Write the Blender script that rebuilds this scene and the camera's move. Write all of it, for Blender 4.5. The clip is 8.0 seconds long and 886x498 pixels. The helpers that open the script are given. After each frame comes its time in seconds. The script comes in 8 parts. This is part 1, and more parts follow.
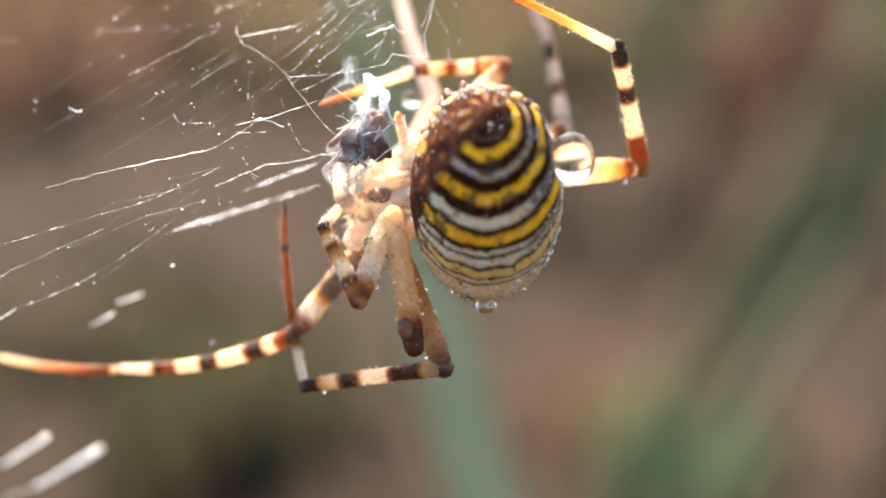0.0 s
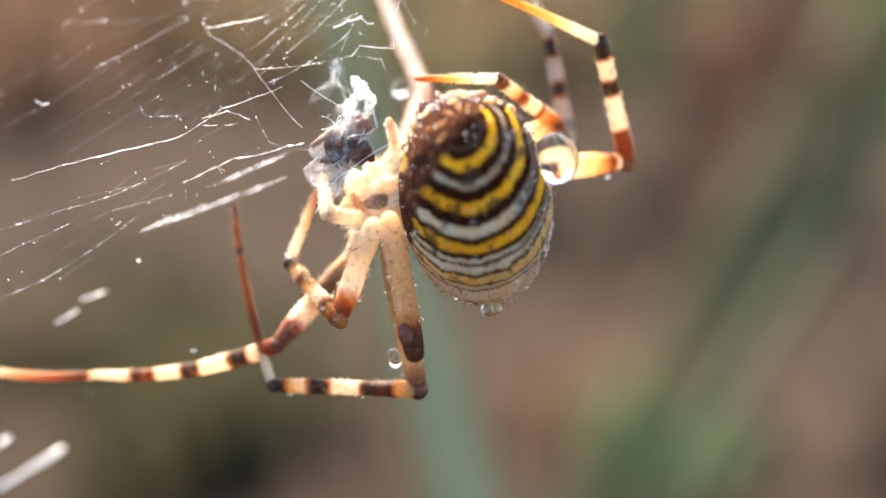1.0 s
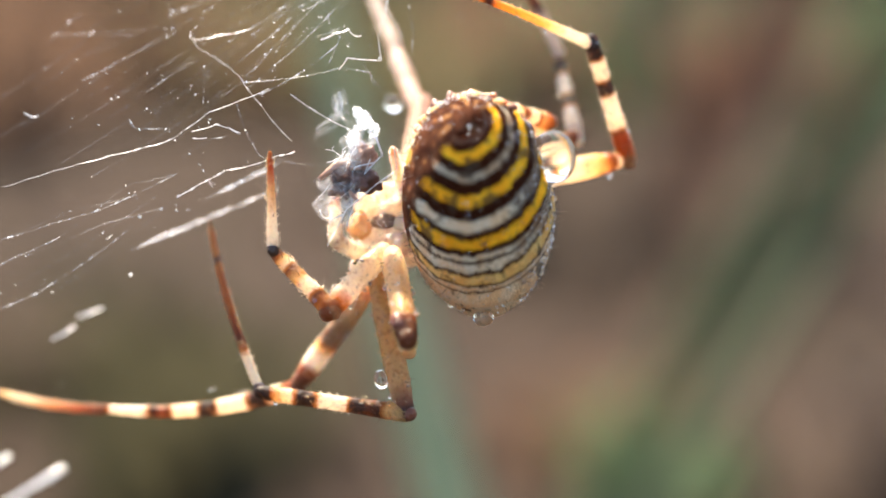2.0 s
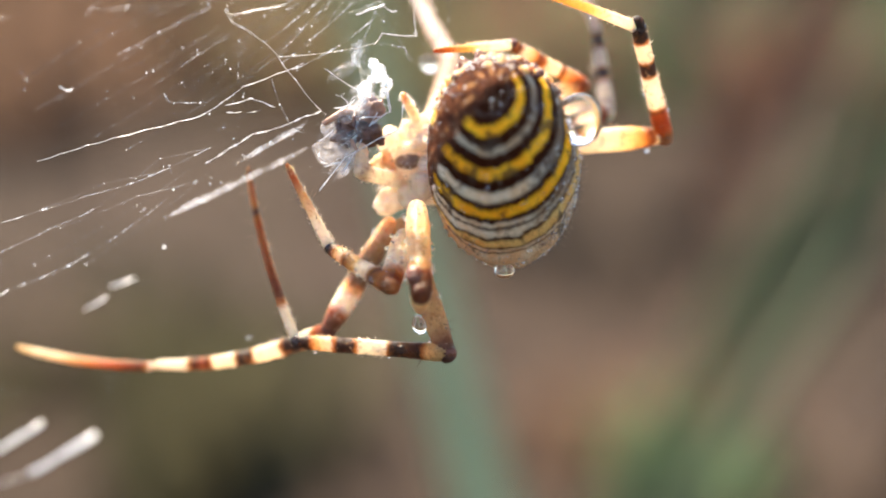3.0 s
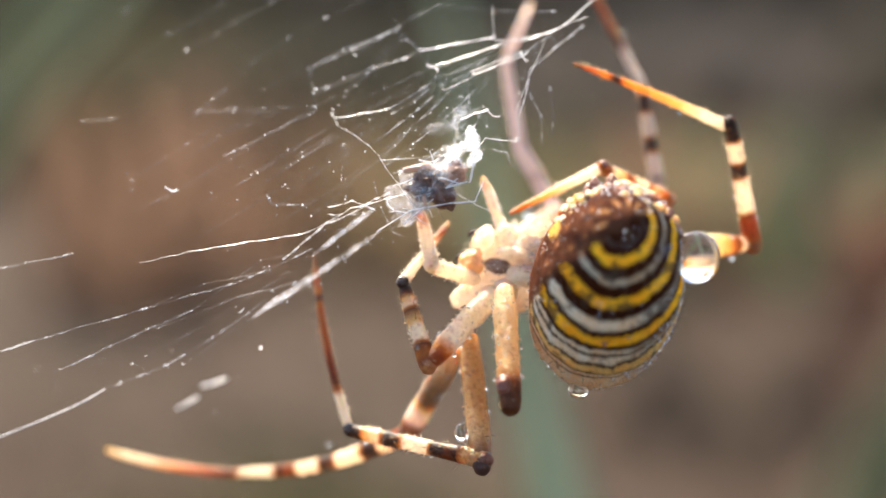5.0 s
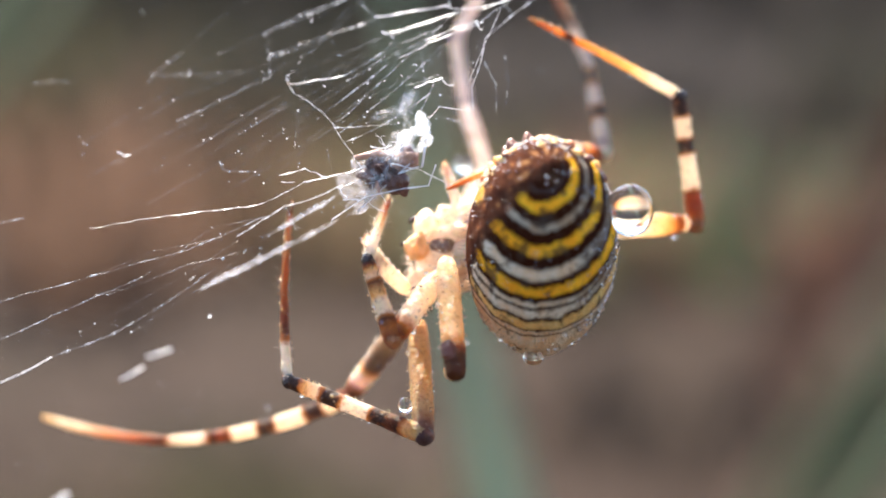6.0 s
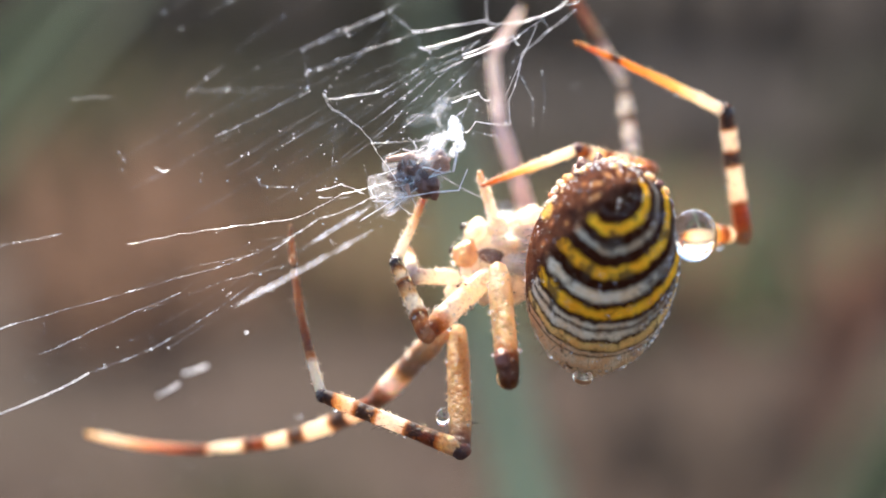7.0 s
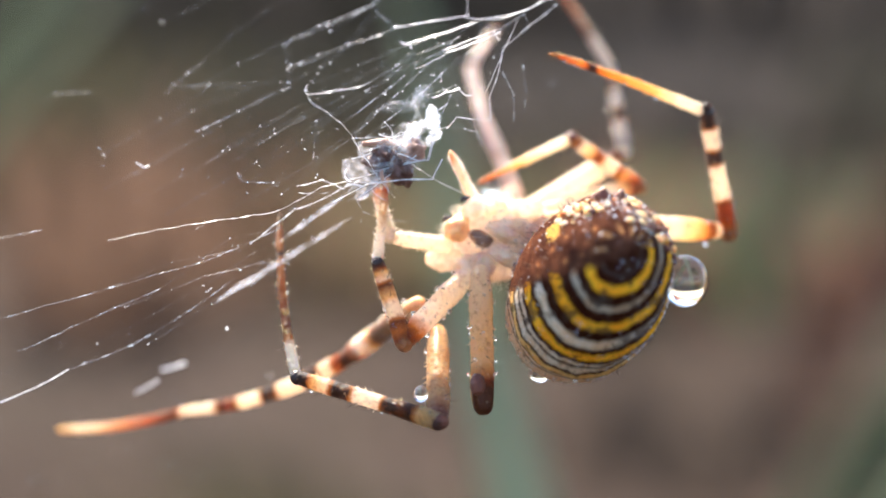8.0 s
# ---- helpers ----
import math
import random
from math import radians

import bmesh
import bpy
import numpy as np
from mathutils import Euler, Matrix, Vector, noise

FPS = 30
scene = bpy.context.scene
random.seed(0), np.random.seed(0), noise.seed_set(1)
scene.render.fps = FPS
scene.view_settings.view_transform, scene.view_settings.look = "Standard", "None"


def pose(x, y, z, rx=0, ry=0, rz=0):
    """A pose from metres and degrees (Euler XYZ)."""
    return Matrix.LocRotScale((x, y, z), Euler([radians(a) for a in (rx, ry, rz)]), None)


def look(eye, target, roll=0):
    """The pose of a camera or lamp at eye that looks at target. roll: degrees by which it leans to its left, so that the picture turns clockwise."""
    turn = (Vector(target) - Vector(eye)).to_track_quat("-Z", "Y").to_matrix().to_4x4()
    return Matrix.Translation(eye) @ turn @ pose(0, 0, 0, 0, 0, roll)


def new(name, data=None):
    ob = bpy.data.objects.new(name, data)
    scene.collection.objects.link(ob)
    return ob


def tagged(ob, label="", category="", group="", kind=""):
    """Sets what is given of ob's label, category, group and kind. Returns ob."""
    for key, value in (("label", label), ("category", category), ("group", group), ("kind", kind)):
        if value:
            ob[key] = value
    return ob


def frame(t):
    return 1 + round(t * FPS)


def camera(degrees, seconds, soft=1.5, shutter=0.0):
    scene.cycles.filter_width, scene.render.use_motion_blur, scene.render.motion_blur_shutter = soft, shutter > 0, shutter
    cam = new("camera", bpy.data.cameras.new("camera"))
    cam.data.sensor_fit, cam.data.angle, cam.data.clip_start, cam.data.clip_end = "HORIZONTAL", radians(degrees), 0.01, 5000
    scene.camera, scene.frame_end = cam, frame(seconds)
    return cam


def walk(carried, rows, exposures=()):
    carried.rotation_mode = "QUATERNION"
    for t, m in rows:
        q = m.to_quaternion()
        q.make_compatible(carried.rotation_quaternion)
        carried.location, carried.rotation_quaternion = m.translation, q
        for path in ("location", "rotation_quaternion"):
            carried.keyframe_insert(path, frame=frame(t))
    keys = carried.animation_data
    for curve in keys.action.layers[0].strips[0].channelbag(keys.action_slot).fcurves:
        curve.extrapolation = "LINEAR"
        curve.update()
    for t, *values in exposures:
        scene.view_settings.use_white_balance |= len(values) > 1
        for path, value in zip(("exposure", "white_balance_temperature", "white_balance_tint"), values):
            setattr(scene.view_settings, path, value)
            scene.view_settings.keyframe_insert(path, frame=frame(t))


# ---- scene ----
# Everything near the web is laid out in a tilted space, in millimetres:
# x to the right, y away from the lens, z up along the view.
STAND = pose(0, 0, 0.42, -18)


def mm(x, y, z, rx=0, ry=0, rz=0):
    """A pose in the tilted space, from millimetres and degrees."""
    return pose(x / 1000, y / 1000, z / 1000, rx, ry, rz)


# ---- camera ----
cam = camera(26.0, 8.0, soft=1.9)
cam.data.dof.use_dof = True
cam.data.dof.focus_distance = 0.1125
cam.data.dof.aperture_fstop = 13.5
walk(cam, [
    (0, STAND @ mm(0, -113.196, 0, 90, 0.031, 0)),
    (0.1, STAND @ mm(0.1, -113.196, 0, 89.055, 0.135, -0.39)),
    (0.2, STAND @ mm(0.2, -113.196, 0, 88.549, 0.239, -0.867)),
    (0.3, STAND @ mm(0.3, -113.196, 0, 88.853, 0.344, -0.732)),
    (0.4, STAND @ mm(0.4, -113.195, 0, 88.735, 0.448, -0.651)),
    (0.5, STAND @ mm(0.5, -113.195, 0, 88.667, 0.552, -0.536)),
    (0.6, STAND @ mm(0.6, -113.194, -0.033, 88.988, 0.563, -0.364)),
    (0.7, STAND @ mm(0.7, -113.194, -0.067, 89.511, 0.575, -0.495)),
    (0.8, STAND @ mm(0.8, -113.193, -0.1, 89.899, 0.588, -0.643)),
    (0.9, STAND @ mm(0.9, -113.192, -0.133, 90, 0.599, -0.675)),
    (1, STAND @ mm(0.999, -113.191, -0.167, 89.831, 0.612, -0.525)),
    (1.1, STAND @ mm(1.099, -113.19, -0.2, 89.629, 0.626, 0.08)),
    (1.2, STAND @ mm(1.199, -113.189, -0.233, 89.173, 0.643, -0.364)),
    (1.3, STAND @ mm(1.299, -113.188, -0.267, 89.308, 0.658, -0.262)),
    (1.4, STAND @ mm(1.399, -113.187, -0.3, 89.511, 0.677, -1.035)),
    (1.5, STAND @ mm(1.499, -113.186, -0.333, 89.089, 0.693, -1.26)),
    (1.6, STAND @ mm(1.499, -113.185, -0.516, 89.368, 0.719, -1.19)),
    (1.7, STAND @ mm(1.499, -113.184, -0.7, 90.27, 0.746, -1.009)),
    (2.8, STAND @ mm(1.566, -113.161, -2.399, 90.811, 0.434, -0.432)),
    (2.9, STAND @ mm(1.482, -113.159, -2.582, 90.667, 0.279, 0.147)),
    (3, STAND @ mm(1.399, -113.156, -2.765, 90.558, 0.133, 0.204)),
    (3.1, STAND @ mm(1.373, -113.154, -2.859, 89.866, 0.136, 0.284)),
    (3.2, STAND @ mm(1.346, -113.153, -2.952, 90.424, 0.137, 0.417)),
    (3.3, STAND @ mm(1.319, -113.152, -3.045, 90.102, 0.147, 0.16)),
    (3.4, STAND @ mm(1.293, -113.15, -3.139, 89.951, 0.153, 0.072)),
    (3.5, STAND @ mm(1.266, -113.149, -3.232, 90.356, 0.148, 0.576)),
    (3.6, STAND @ mm(1.488, -113.13, -3.932, 91.409, 0.087, 1.764)),
    (3.7, STAND @ mm(1.71, -113.108, -4.631, 92.191, 0.038, 2.226)),
    (3.8, STAND @ mm(1.932, -113.084, -5.331, 92.451, -0.01, 2.585)),
    (3.9, STAND @ mm(2.348, -113.057, -5.913, 93.185, -0.219, 2.702)),
    (4, STAND @ mm(2.764, -113.027, -6.496, 93.531, -0.423, 2.697)),
    (4.1, STAND @ mm(2.764, -113.015, -6.646, 93.321, -0.567, 2.961)),
    (4.2, STAND @ mm(2.764, -113.004, -6.795, 93.581, -0.708, 3.153)),
    (4.3, STAND @ mm(2.831, -112.991, -7.006, 93.637, -0.684, 3.126)),
    (4.4, STAND @ mm(2.897, -112.977, -7.217, 93.272, -0.639, 2.597)),
    (4.5, STAND @ mm(2.964, -112.962, -7.427, 94.205, -0.631, 3.033)),
    (4.6, STAND @ mm(2.981, -112.957, -7.527, 94.694, -0.721, 3.488)),
    (4.7, STAND @ mm(2.997, -112.951, -7.627, 95.232, -0.809, 3.838)),
    (5.8, STAND @ mm(2.4, -112.773, -10.419, 96.28, -1.075, 2.957)),
    (5.9, STAND @ mm(2.317, -112.744, -10.751, 96.383, -1.064, 2.423)),
    (6, STAND @ mm(2.234, -112.713, -11.083, 96.079, -1.06, 2.047)),
    (6.1, STAND @ mm(2.174, -112.69, -11.328, 95.682, -1.091, 1.563)),
    (6.2, STAND @ mm(2.115, -112.666, -11.574, 95.233, -1.16, 1.652)),
    (6.3, STAND @ mm(2.055, -112.642, -11.819, 95.475, -1.244, 1.948)),
    (6.4, STAND @ mm(1.996, -112.617, -12.064, 96.172, -1.331, 2.269)),
    (6.5, STAND @ mm(1.936, -112.591, -12.309, 97.427, -1.42, 2.609)),
    (6.6, STAND @ mm(1.936, -112.585, -12.362, 97.202, -1.321, 2.219)),
    (6.7, STAND @ mm(1.936, -112.58, -12.415, 96.436, -1.254, 2.259)),
    (6.8, STAND @ mm(1.936, -112.574, -12.469, 96.748, -1.207, 2.547)),
    (6.9, STAND @ mm(1.936, -112.568, -12.522, 97.146, -1.145, 2.65)),
    (7, STAND @ mm(1.936, -112.562, -12.575, 97.272, -1.105, 3.027)),
    (7.1, STAND @ mm(1.963, -112.567, -12.522, 97.193, -0.927, 3.234)),
    (7.2, STAND @ mm(1.989, -112.573, -12.469, 97.129, -0.777, 3.793)),
    (7.3, STAND @ mm(2.016, -112.578, -12.415, 97.49, -0.581, 3.778)),
    (7.4, STAND @ mm(2.042, -112.584, -12.362, 97.921, -0.373, 3.597)),
    (7.5, STAND @ mm(2.069, -112.589, -12.309, 98.365, -0.188, 3.722)),
    (7.6, STAND @ mm(2.122, -112.597, -12.23, 97.836, -0.318, 3.629)),
    (7.7, STAND @ mm(2.175, -112.604, -12.15, 97.188, -0.458, 3.673)),
    (7.8, STAND @ mm(2.228, -112.612, -12.071, 97.031, -0.571, 3.363)),
    (7.9, STAND @ mm(2.281, -112.619, -11.991, 96.908, -0.685, 3.054)),
    (8, STAND @ mm(2.334, -112.626, -11.912, 96.835, -0.798, 2.728)),
], [(0, 2.48, 7100, 10), (1, 2.48, 7100, 10), (1.5, 2.43, 7100, 10), (3, 2.46, 7100, 10), (4.7, 2.45, 7200, 10), (5.8, 2.40, 6450, 12), (8, 2.40, 6450, 12)])

# ---- sky and sun ----
world = bpy.data.worlds.new("sky")
scene.world = world
world.use_nodes = True
SUN_FROM = Vector((-0.22, 0.62, 0.75)).normalized()
sky = world.node_tree.nodes.new("ShaderNodeTexSky")
sky.sky_type, sky.sun_disc = "NISHITA", False
sky.sun_elevation = math.asin(SUN_FROM.z)
sky.sun_rotation = math.atan2(SUN_FROM.x, SUN_FROM.y)
world.node_tree.links.new(sky.outputs[0], world.node_tree.nodes["Background"].inputs[0])
world.node_tree.nodes["Background"].inputs[1].default_value = 0.10
sun_data = bpy.data.lights.new("sun", "SUN")
sun_data.energy, sun_data.angle, sun_data.color = 5.0, radians(0.5), (1.0, 0.90, 0.75)
sun = new("sun", sun_data)
sun.matrix_world = look((SUN_FROM * 3), (0, 0, 0))


# ---- materials ----
def material(name, rough=0.5, metal=0.0):
    m = bpy.data.materials.new(name)
    m.use_nodes = True
    n = m.node_tree.nodes
    b = n["Principled BSDF"]
    b.inputs["Roughness"].default_value, b.inputs["Metallic"].default_value = rough, metal
    return m, n, m.node_tree.links, b


def ramp(n, stops, mode="LINEAR"):
    r = n.new("ShaderNodeValToRGB")
    r.color_ramp.interpolation = mode
    e = r.color_ramp.elements
    while len(e) > 1:
        e.remove(e[-1])
    e[0].position, e[0].color = stops[0][0], (*stops[0][1], 1)
    for p, c in stops[1:]:
        e.new(p).color = (*c, 1)
    return r


def calc(n, links, op, a, b=None, clamp=False):
    node = n.new("ShaderNodeMath")
    node.operation, node.use_clamp = op, clamp
    for i, v in enumerate((a, b)):
        if v is None:
            continue
        if isinstance(v, (int, float)):
            node.inputs[i].default_value = v
        else:
            links.new(v, node.inputs[i])
    return node.outputs[0]


def noise_of(n, links, vec, scale, detail=3.0, rough=0.55):
    t = n.new("ShaderNodeTexNoise")
    t.inputs["Scale"].default_value, t.inputs["Detail"].default_value, t.inputs["Roughness"].default_value = scale, detail, rough
    links.new(vec, t.inputs["Vector"])
    return t


def mixed(n, links, fac, a, b, mode="MIX"):
    mx = n.new("ShaderNodeMix")
    mx.data_type, mx.blend_type = "RGBA", mode
    for socket, v in ((mx.inputs[0], fac), (mx.inputs[6], a), (mx.inputs[7], b)):
        if isinstance(v, tuple):
            socket.default_value = (*v, 1)
        elif isinstance(v, (int, float)):
            socket.default_value = v
        else:
            links.new(v, socket)
    return mx.outputs[2]


def bumped(n, links, height, bsdf, strength, distance):
    b = n.new("ShaderNodeBump")
    b.inputs["Strength"].default_value, b.inputs["Distance"].default_value = strength, distance
    links.new(height, b.inputs["Height"])
    links.new(b.outputs[0], bsdf.inputs["Normal"])
    return b


def milky(bsdf, weight, deep):
    """Light wanders under the skin, to a depth in millimetres, red the farthest."""
    bsdf.inputs["Subsurface Weight"].default_value = weight
    bsdf.inputs["Subsurface Radius"].default_value = (1.0, 0.62, 0.34)
    bsdf.inputs["Subsurface Scale"].default_value = deep / 1000


def glow_through(m, n, links, bsdf, colour, share):
    """Lets a share of the light through a thin or milky body."""
    t = n.new("ShaderNodeBsdfTranslucent")
    links.new(colour, t.inputs[0])
    s = n.new("ShaderNodeMixShader")
    s.inputs[0].default_value = share
    links.new(bsdf.outputs[0], s.inputs[1])
    links.new(t.outputs[0], s.inputs[2])
    links.new(s.outputs[0], n["Material Output"].inputs[0])


CREAM, PALE, ORANGE = (0.97, 0.85, 0.68), (0.85, 0.76, 0.64), (0.62, 0.22, 0.045)
BROWN, DARK, RUST = (0.16, 0.06, 0.03), (0.050, 0.032, 0.028), (0.34, 0.095, 0.035)
PEACH, GREY = (0.98, 0.88, 0.74), (0.62, 0.55, 0.50)
BEIGE, OCHRE, AMBER, HONEY = (0.66, 0.45, 0.24), (0.82, 0.55, 0.24), (0.74, 0.36, 0.09), (0.97, 0.79, 0.56)


def limb_material(name, length, stops, share=0.85, speck=0.2):
    """Rings of colour along a limb piece of that length (mm)."""
    m, n, links, b = material(name, 0.33)
    tc = n.new("ShaderNodeTexCoord")
    sep = n.new("ShaderNodeSeparateXYZ")
    links.new(tc.outputs["Object"], sep.inputs[0])
    wob = noise_of(n, links, tc.outputs["Object"], 900, 2)
    along = calc(n, links, "MULTIPLY", sep.outputs[2], 1000.0 / length)
    rag = noise_of(n, links, tc.outputs["Object"], 2600, 4, 0.7)
    along = calc(n, links, "ADD", along, calc(n, links, "MULTIPLY", calc(n, links, "SUBTRACT", wob.outputs[0], 0.5), 0.08))
    along = calc(n, links, "ADD", along, calc(n, links, "MULTIPLY", calc(n, links, "SUBTRACT", rag.outputs[0], 0.5), 0.35 / length))
    # amber seams where a pale ring meets a dark one
    soft = [stops[0]]
    for (p0, c0), (p1, c1) in zip(stops, stops[1:]):
        if p1 - p0 < 0.065 and (c0[1] > 4 * c1[1] or c1[1] > 4 * c0[1]):
            soft[-1] = (max(0.0, p0 - 0.012), c0)
            soft += [((p0 + p1) / 2, (0.46, 0.19, 0.055)), (min(1.0, p1 + 0.006), c1)]
        else:
            soft.append((p1, c1))
    r = ramp(n, soft)
    links.new(along, r.inputs[0])
    fine = noise_of(n, links, tc.outputs["Object"], 3800, 3)
    sp = ramp(n, [(0.0, (1, 1, 1)), (0.36, (1, 1, 1)), (0.44, (0, 0, 0))])
    links.new(fine.outputs[0], sp.inputs[0])
    f = calc(n, links, "MULTIPLY", sp.outputs[0], speck)
    col = mixed(n, links, f, r.outputs[0], (0.13, 0.06, 0.03))
    big = noise_of(n, links, tc.outputs["Object"], 1300, 3)
    col = mixed(n, links, calc(n, links, "MULTIPLY", big.outputs[0], 0.25), col, (0.72, 0.46, 0.25), "MULTIPLY")
    # worn reddish blotches and paler flecks, whatever the ring
    blot = noise_of(n, links, tc.outputs["Object"], 2100, 4, 0.65)
    red = ramp(n, [(0.54, (0, 0, 0)), (0.66, (1, 1, 1))])
    links.new(blot.outputs[0], red.inputs[0])
    col = mixed(n, links, calc(n, links, "MULTIPLY", red.outputs[0], 0.45), col, (0.36, 0.13, 0.045))
    pale = ramp(n, [(0.30, (1, 1, 1)), (0.40, (0, 0, 0))])
    links.new(rag.outputs[0], pale.inputs[0])
    col = mixed(n, links, calc(n, links, "MULTIPLY", pale.outputs[0], 0.4), col, (0.90, 0.72, 0.50))
    links.new(col, b.inputs["Base Color"])
    b.inputs["Specular IOR Level"].default_value = 0.2
    b.inputs["Coat Weight"].default_value = 0.15
    b.inputs["Coat Roughness"].default_value = 0.22
    lump = noise_of(n, links, tc.outputs["Object"], 1700, 2)
    bumped(n, links, calc(n, links, "ADD", calc(n, links, "MULTIPLY", lump.outputs[0], 1.6), fine.outputs[0]), b, 1.0, 0.00016)
    milky(b, 0.8, 1.5)
    glow_through(m, n, links, b, col, share * 0.8)
    return m


def plain_limb(name, colour, rough=0.4, share=0.3, var=(0.3, 0.14, 0.06)):
    m, n, links, b = material(name, rough)
    tc = n.new("ShaderNodeTexCoord")
    big = noise_of(n, links, tc.outputs["Object"], 1100, 4)
    fine = noise_of(n, links, tc.outputs["Object"], 4200, 3)
    rr = ramp(n, [(0.42, (0, 0, 0)), (0.7, (1, 1, 1))])
    links.new(big.outputs[0], rr.inputs[0])
    col = mixed(n, links, calc(n, links, "MULTIPLY", rr.outputs[0], 0.55), colour, var)
    links.new(col, b.inputs["Base Color"])
    lump = noise_of(n, links, tc.outputs["Object"], 1900, 2)
    bumped(n, links, calc(n, links, "ADD", fine.outputs[0], calc(n, links, "MULTIPLY", lump.outputs[0], 1.5)), b, 0.9, 0.00012)
    b.inputs["Coat Weight"].default_value = 0.12
    b.inputs["Coat Roughness"].default_value = 0.15
    b.inputs["Specular IOR Level"].default_value = 0.25
    if share > 0.2:
        milky(b, 0.7, 0.9)
    glow_through(m, n, links, b, col, share * 0.65)
    return m


RX, RY, RZ = 4.42, 5.42, 7.77      # half axes of the abdomen, mm


def abdomen_material():
    m, n, links, b = material("abdomen_skin", 0.36)
    tc = n.new("ShaderNodeTexCoord")
    div = n.new("ShaderNodeVectorMath")
    div.operation = "MULTIPLY"
    links.new(tc.outputs["Object"], div.inputs[0])
    div.inputs[1].default_value = (1000 / RX, 1000 / RY, 1000 / RZ)
    nrm = n.new("ShaderNodeVectorMath")
    nrm.operation = "NORMALIZE"
    links.new(div.outputs[0], nrm.inputs[0])
    u = nrm.outputs[0]
    sep = n.new("ShaderNodeSeparateXYZ")
    links.new(u, sep.inputs[0])
    pole = n.new("ShaderNodeVectorMath")
    pole.operation = "DOT_PRODUCT"
    links.new(u, pole.inputs[0])
    pole.inputs[1].default_value = (-0.0668, -0.056, 0.9962)
    ang = calc(n, links, "ARCCOSINE", pole.outputs["Value"])
    w1 = noise_of(n, links, u, 3.2, 2)
    w2 = noise_of(n, links, u, 13.0, 3)
    w3 = noise_of(n, links, u, 46.0, 3, 0.7)
    ang = calc(n, links, "ADD", ang, calc(n, links, "MULTIPLY", calc(n, links, "SUBTRACT", w1.outputs[0], 0.5), 0.10))
    ang = calc(n, links, "ADD", ang, calc(n, links, "MULTIPLY", calc(n, links, "SUBTRACT", w2.outputs[0], 0.5), 0.035))
    ang = calc(n, links, "ADD", ang, calc(n, links, "MULTIPLY", calc(n, links, "SUBTRACT", w3.outputs[0], 0.5), 0.085))
    pos = calc(n, links, "DIVIDE", ang, math.pi)
    Y, Wh, K, Pa = (0.95, 0.48, 0.03), (0.70, 0.59, 0.45), (0.036, 0.012, 0.007), (0.80, 0.60, 0.40)
    Gr, Oc, Dim, Br = (0.055, 0.040, 0.036), (0.84, 0.54, 0.20), (0.42, 0.34, 0.25), (0.075, 0.035, 0.022)
    bands = [(0, K), (13.0, Gr), (15.6, K), (20.2, Y), (25.6, K), (31.4, Dim), (35.2, K), (41.7, Y), (47.8, K), (54.9, Wh), (60.1, K), (63.7, Y), (69.7, K), (73.4, Wh), (76.2, K), (78.2, Wh), (82.4, K), (84.6, Oc), (91.0, Br), (92.8, Pa), (97.6, Br), (99.0, Pa)]
    stops = []
    for i, (a, c) in enumerate(bands):
        if i:
            stops.append(((a - 0.6) / 180, bands[i - 1][1]))
        stops.append(((a + 0.6) / 180 if i else 0.0, c))
    # two ramps, as one holds 32 stops
    r1 = ramp(n, stops[:24])
    r2 = ramp(n, stops[23:])
    links.new(pos, r1.inputs[0]), links.new(pos, r2.inputs[0])
    past = calc(n, links, "GREATER_THAN", pos, stops[23][0])
    col = mixed(n, links, past, r1.outputs[0], r2.outputs[0])
    # breaks in the pale bands
    br = noise_of(n, links, u, 5.0, 2)
    brr = ramp(n, [(0.57, (0, 0, 0)), (0.64, (1, 1, 1))])
    links.new(br.outputs[0], brr.inputs[0])
    col = mixed(n, links, calc(n, links, "MULTIPLY", brr.outputs[0], 0.8), col, (0.06, 0.04, 0.03))
    # the white bands break up into dark blotches round the flank
    hue = n.new("ShaderNodeSeparateColor")
    links.new(col, hue.inputs[0])
    flank = ramp(n, [(0.30, (0, 0, 0)), (0.62, (1, 1, 1))])
    links.new(calc(n, links, "ADD", sep.outputs[0], calc(n, links, "MULTIPLY", calc(n, links, "SUBTRACT", w2.outputs[0], 0.5), 1.1)), flank.inputs[0])
    white = calc(n, links, "MULTIPLY", hue.outputs[2], 2.6, True)
    high = ramp(n, [(0.38, (0.85, 0.85, 0.85)), (0.52, (0.25, 0.25, 0.25))])
    links.new(pos, high.inputs[0])
    col = mixed(n, links, calc(n, links, "MULTIPLY", calc(n, links, "MULTIPLY", flank.outputs[0], white), high.outputs[0]), col, (0.050, 0.026, 0.018))
    tone = ramp(n, [(0.38, (1.0, 0.74, 0.55)), (0.60, (1, 1, 1))])
    links.new(noise_of(n, links, u, 4.3, 3).outputs[0], tone.inputs[0])
    col = mixed(n, links, 0.8, col, tone.outputs[0], "MULTIPLY")
    # the belly side is brown with pale and yellow spots
    side = calc(n, links, "SUBTRACT", calc(n, links, "MULTIPLY", sep.outputs[1], 0.9), calc(n, links, "MULTIPLY", sep.outputs[0], 0.74))
    side = calc(n, links, "SUBTRACT", side, calc(n, links, "MULTIPLY", calc(n, links, "SUBTRACT", 1.0, sep.outputs[2]), 0.37))
    side = calc(n, links, "ADD", side, calc(n, links, "MULTIPLY", calc(n, links, "SUBTRACT", w1.outputs[0], 0.5), 0.18))
    side = calc(n, links, "ADD", side, calc(n, links, "MULTIPLY", calc(n, links, "SUBTRACT", noise_of(n, links, u, 22.0, 4, 0.7).outputs[0], 0.5), 0.45))
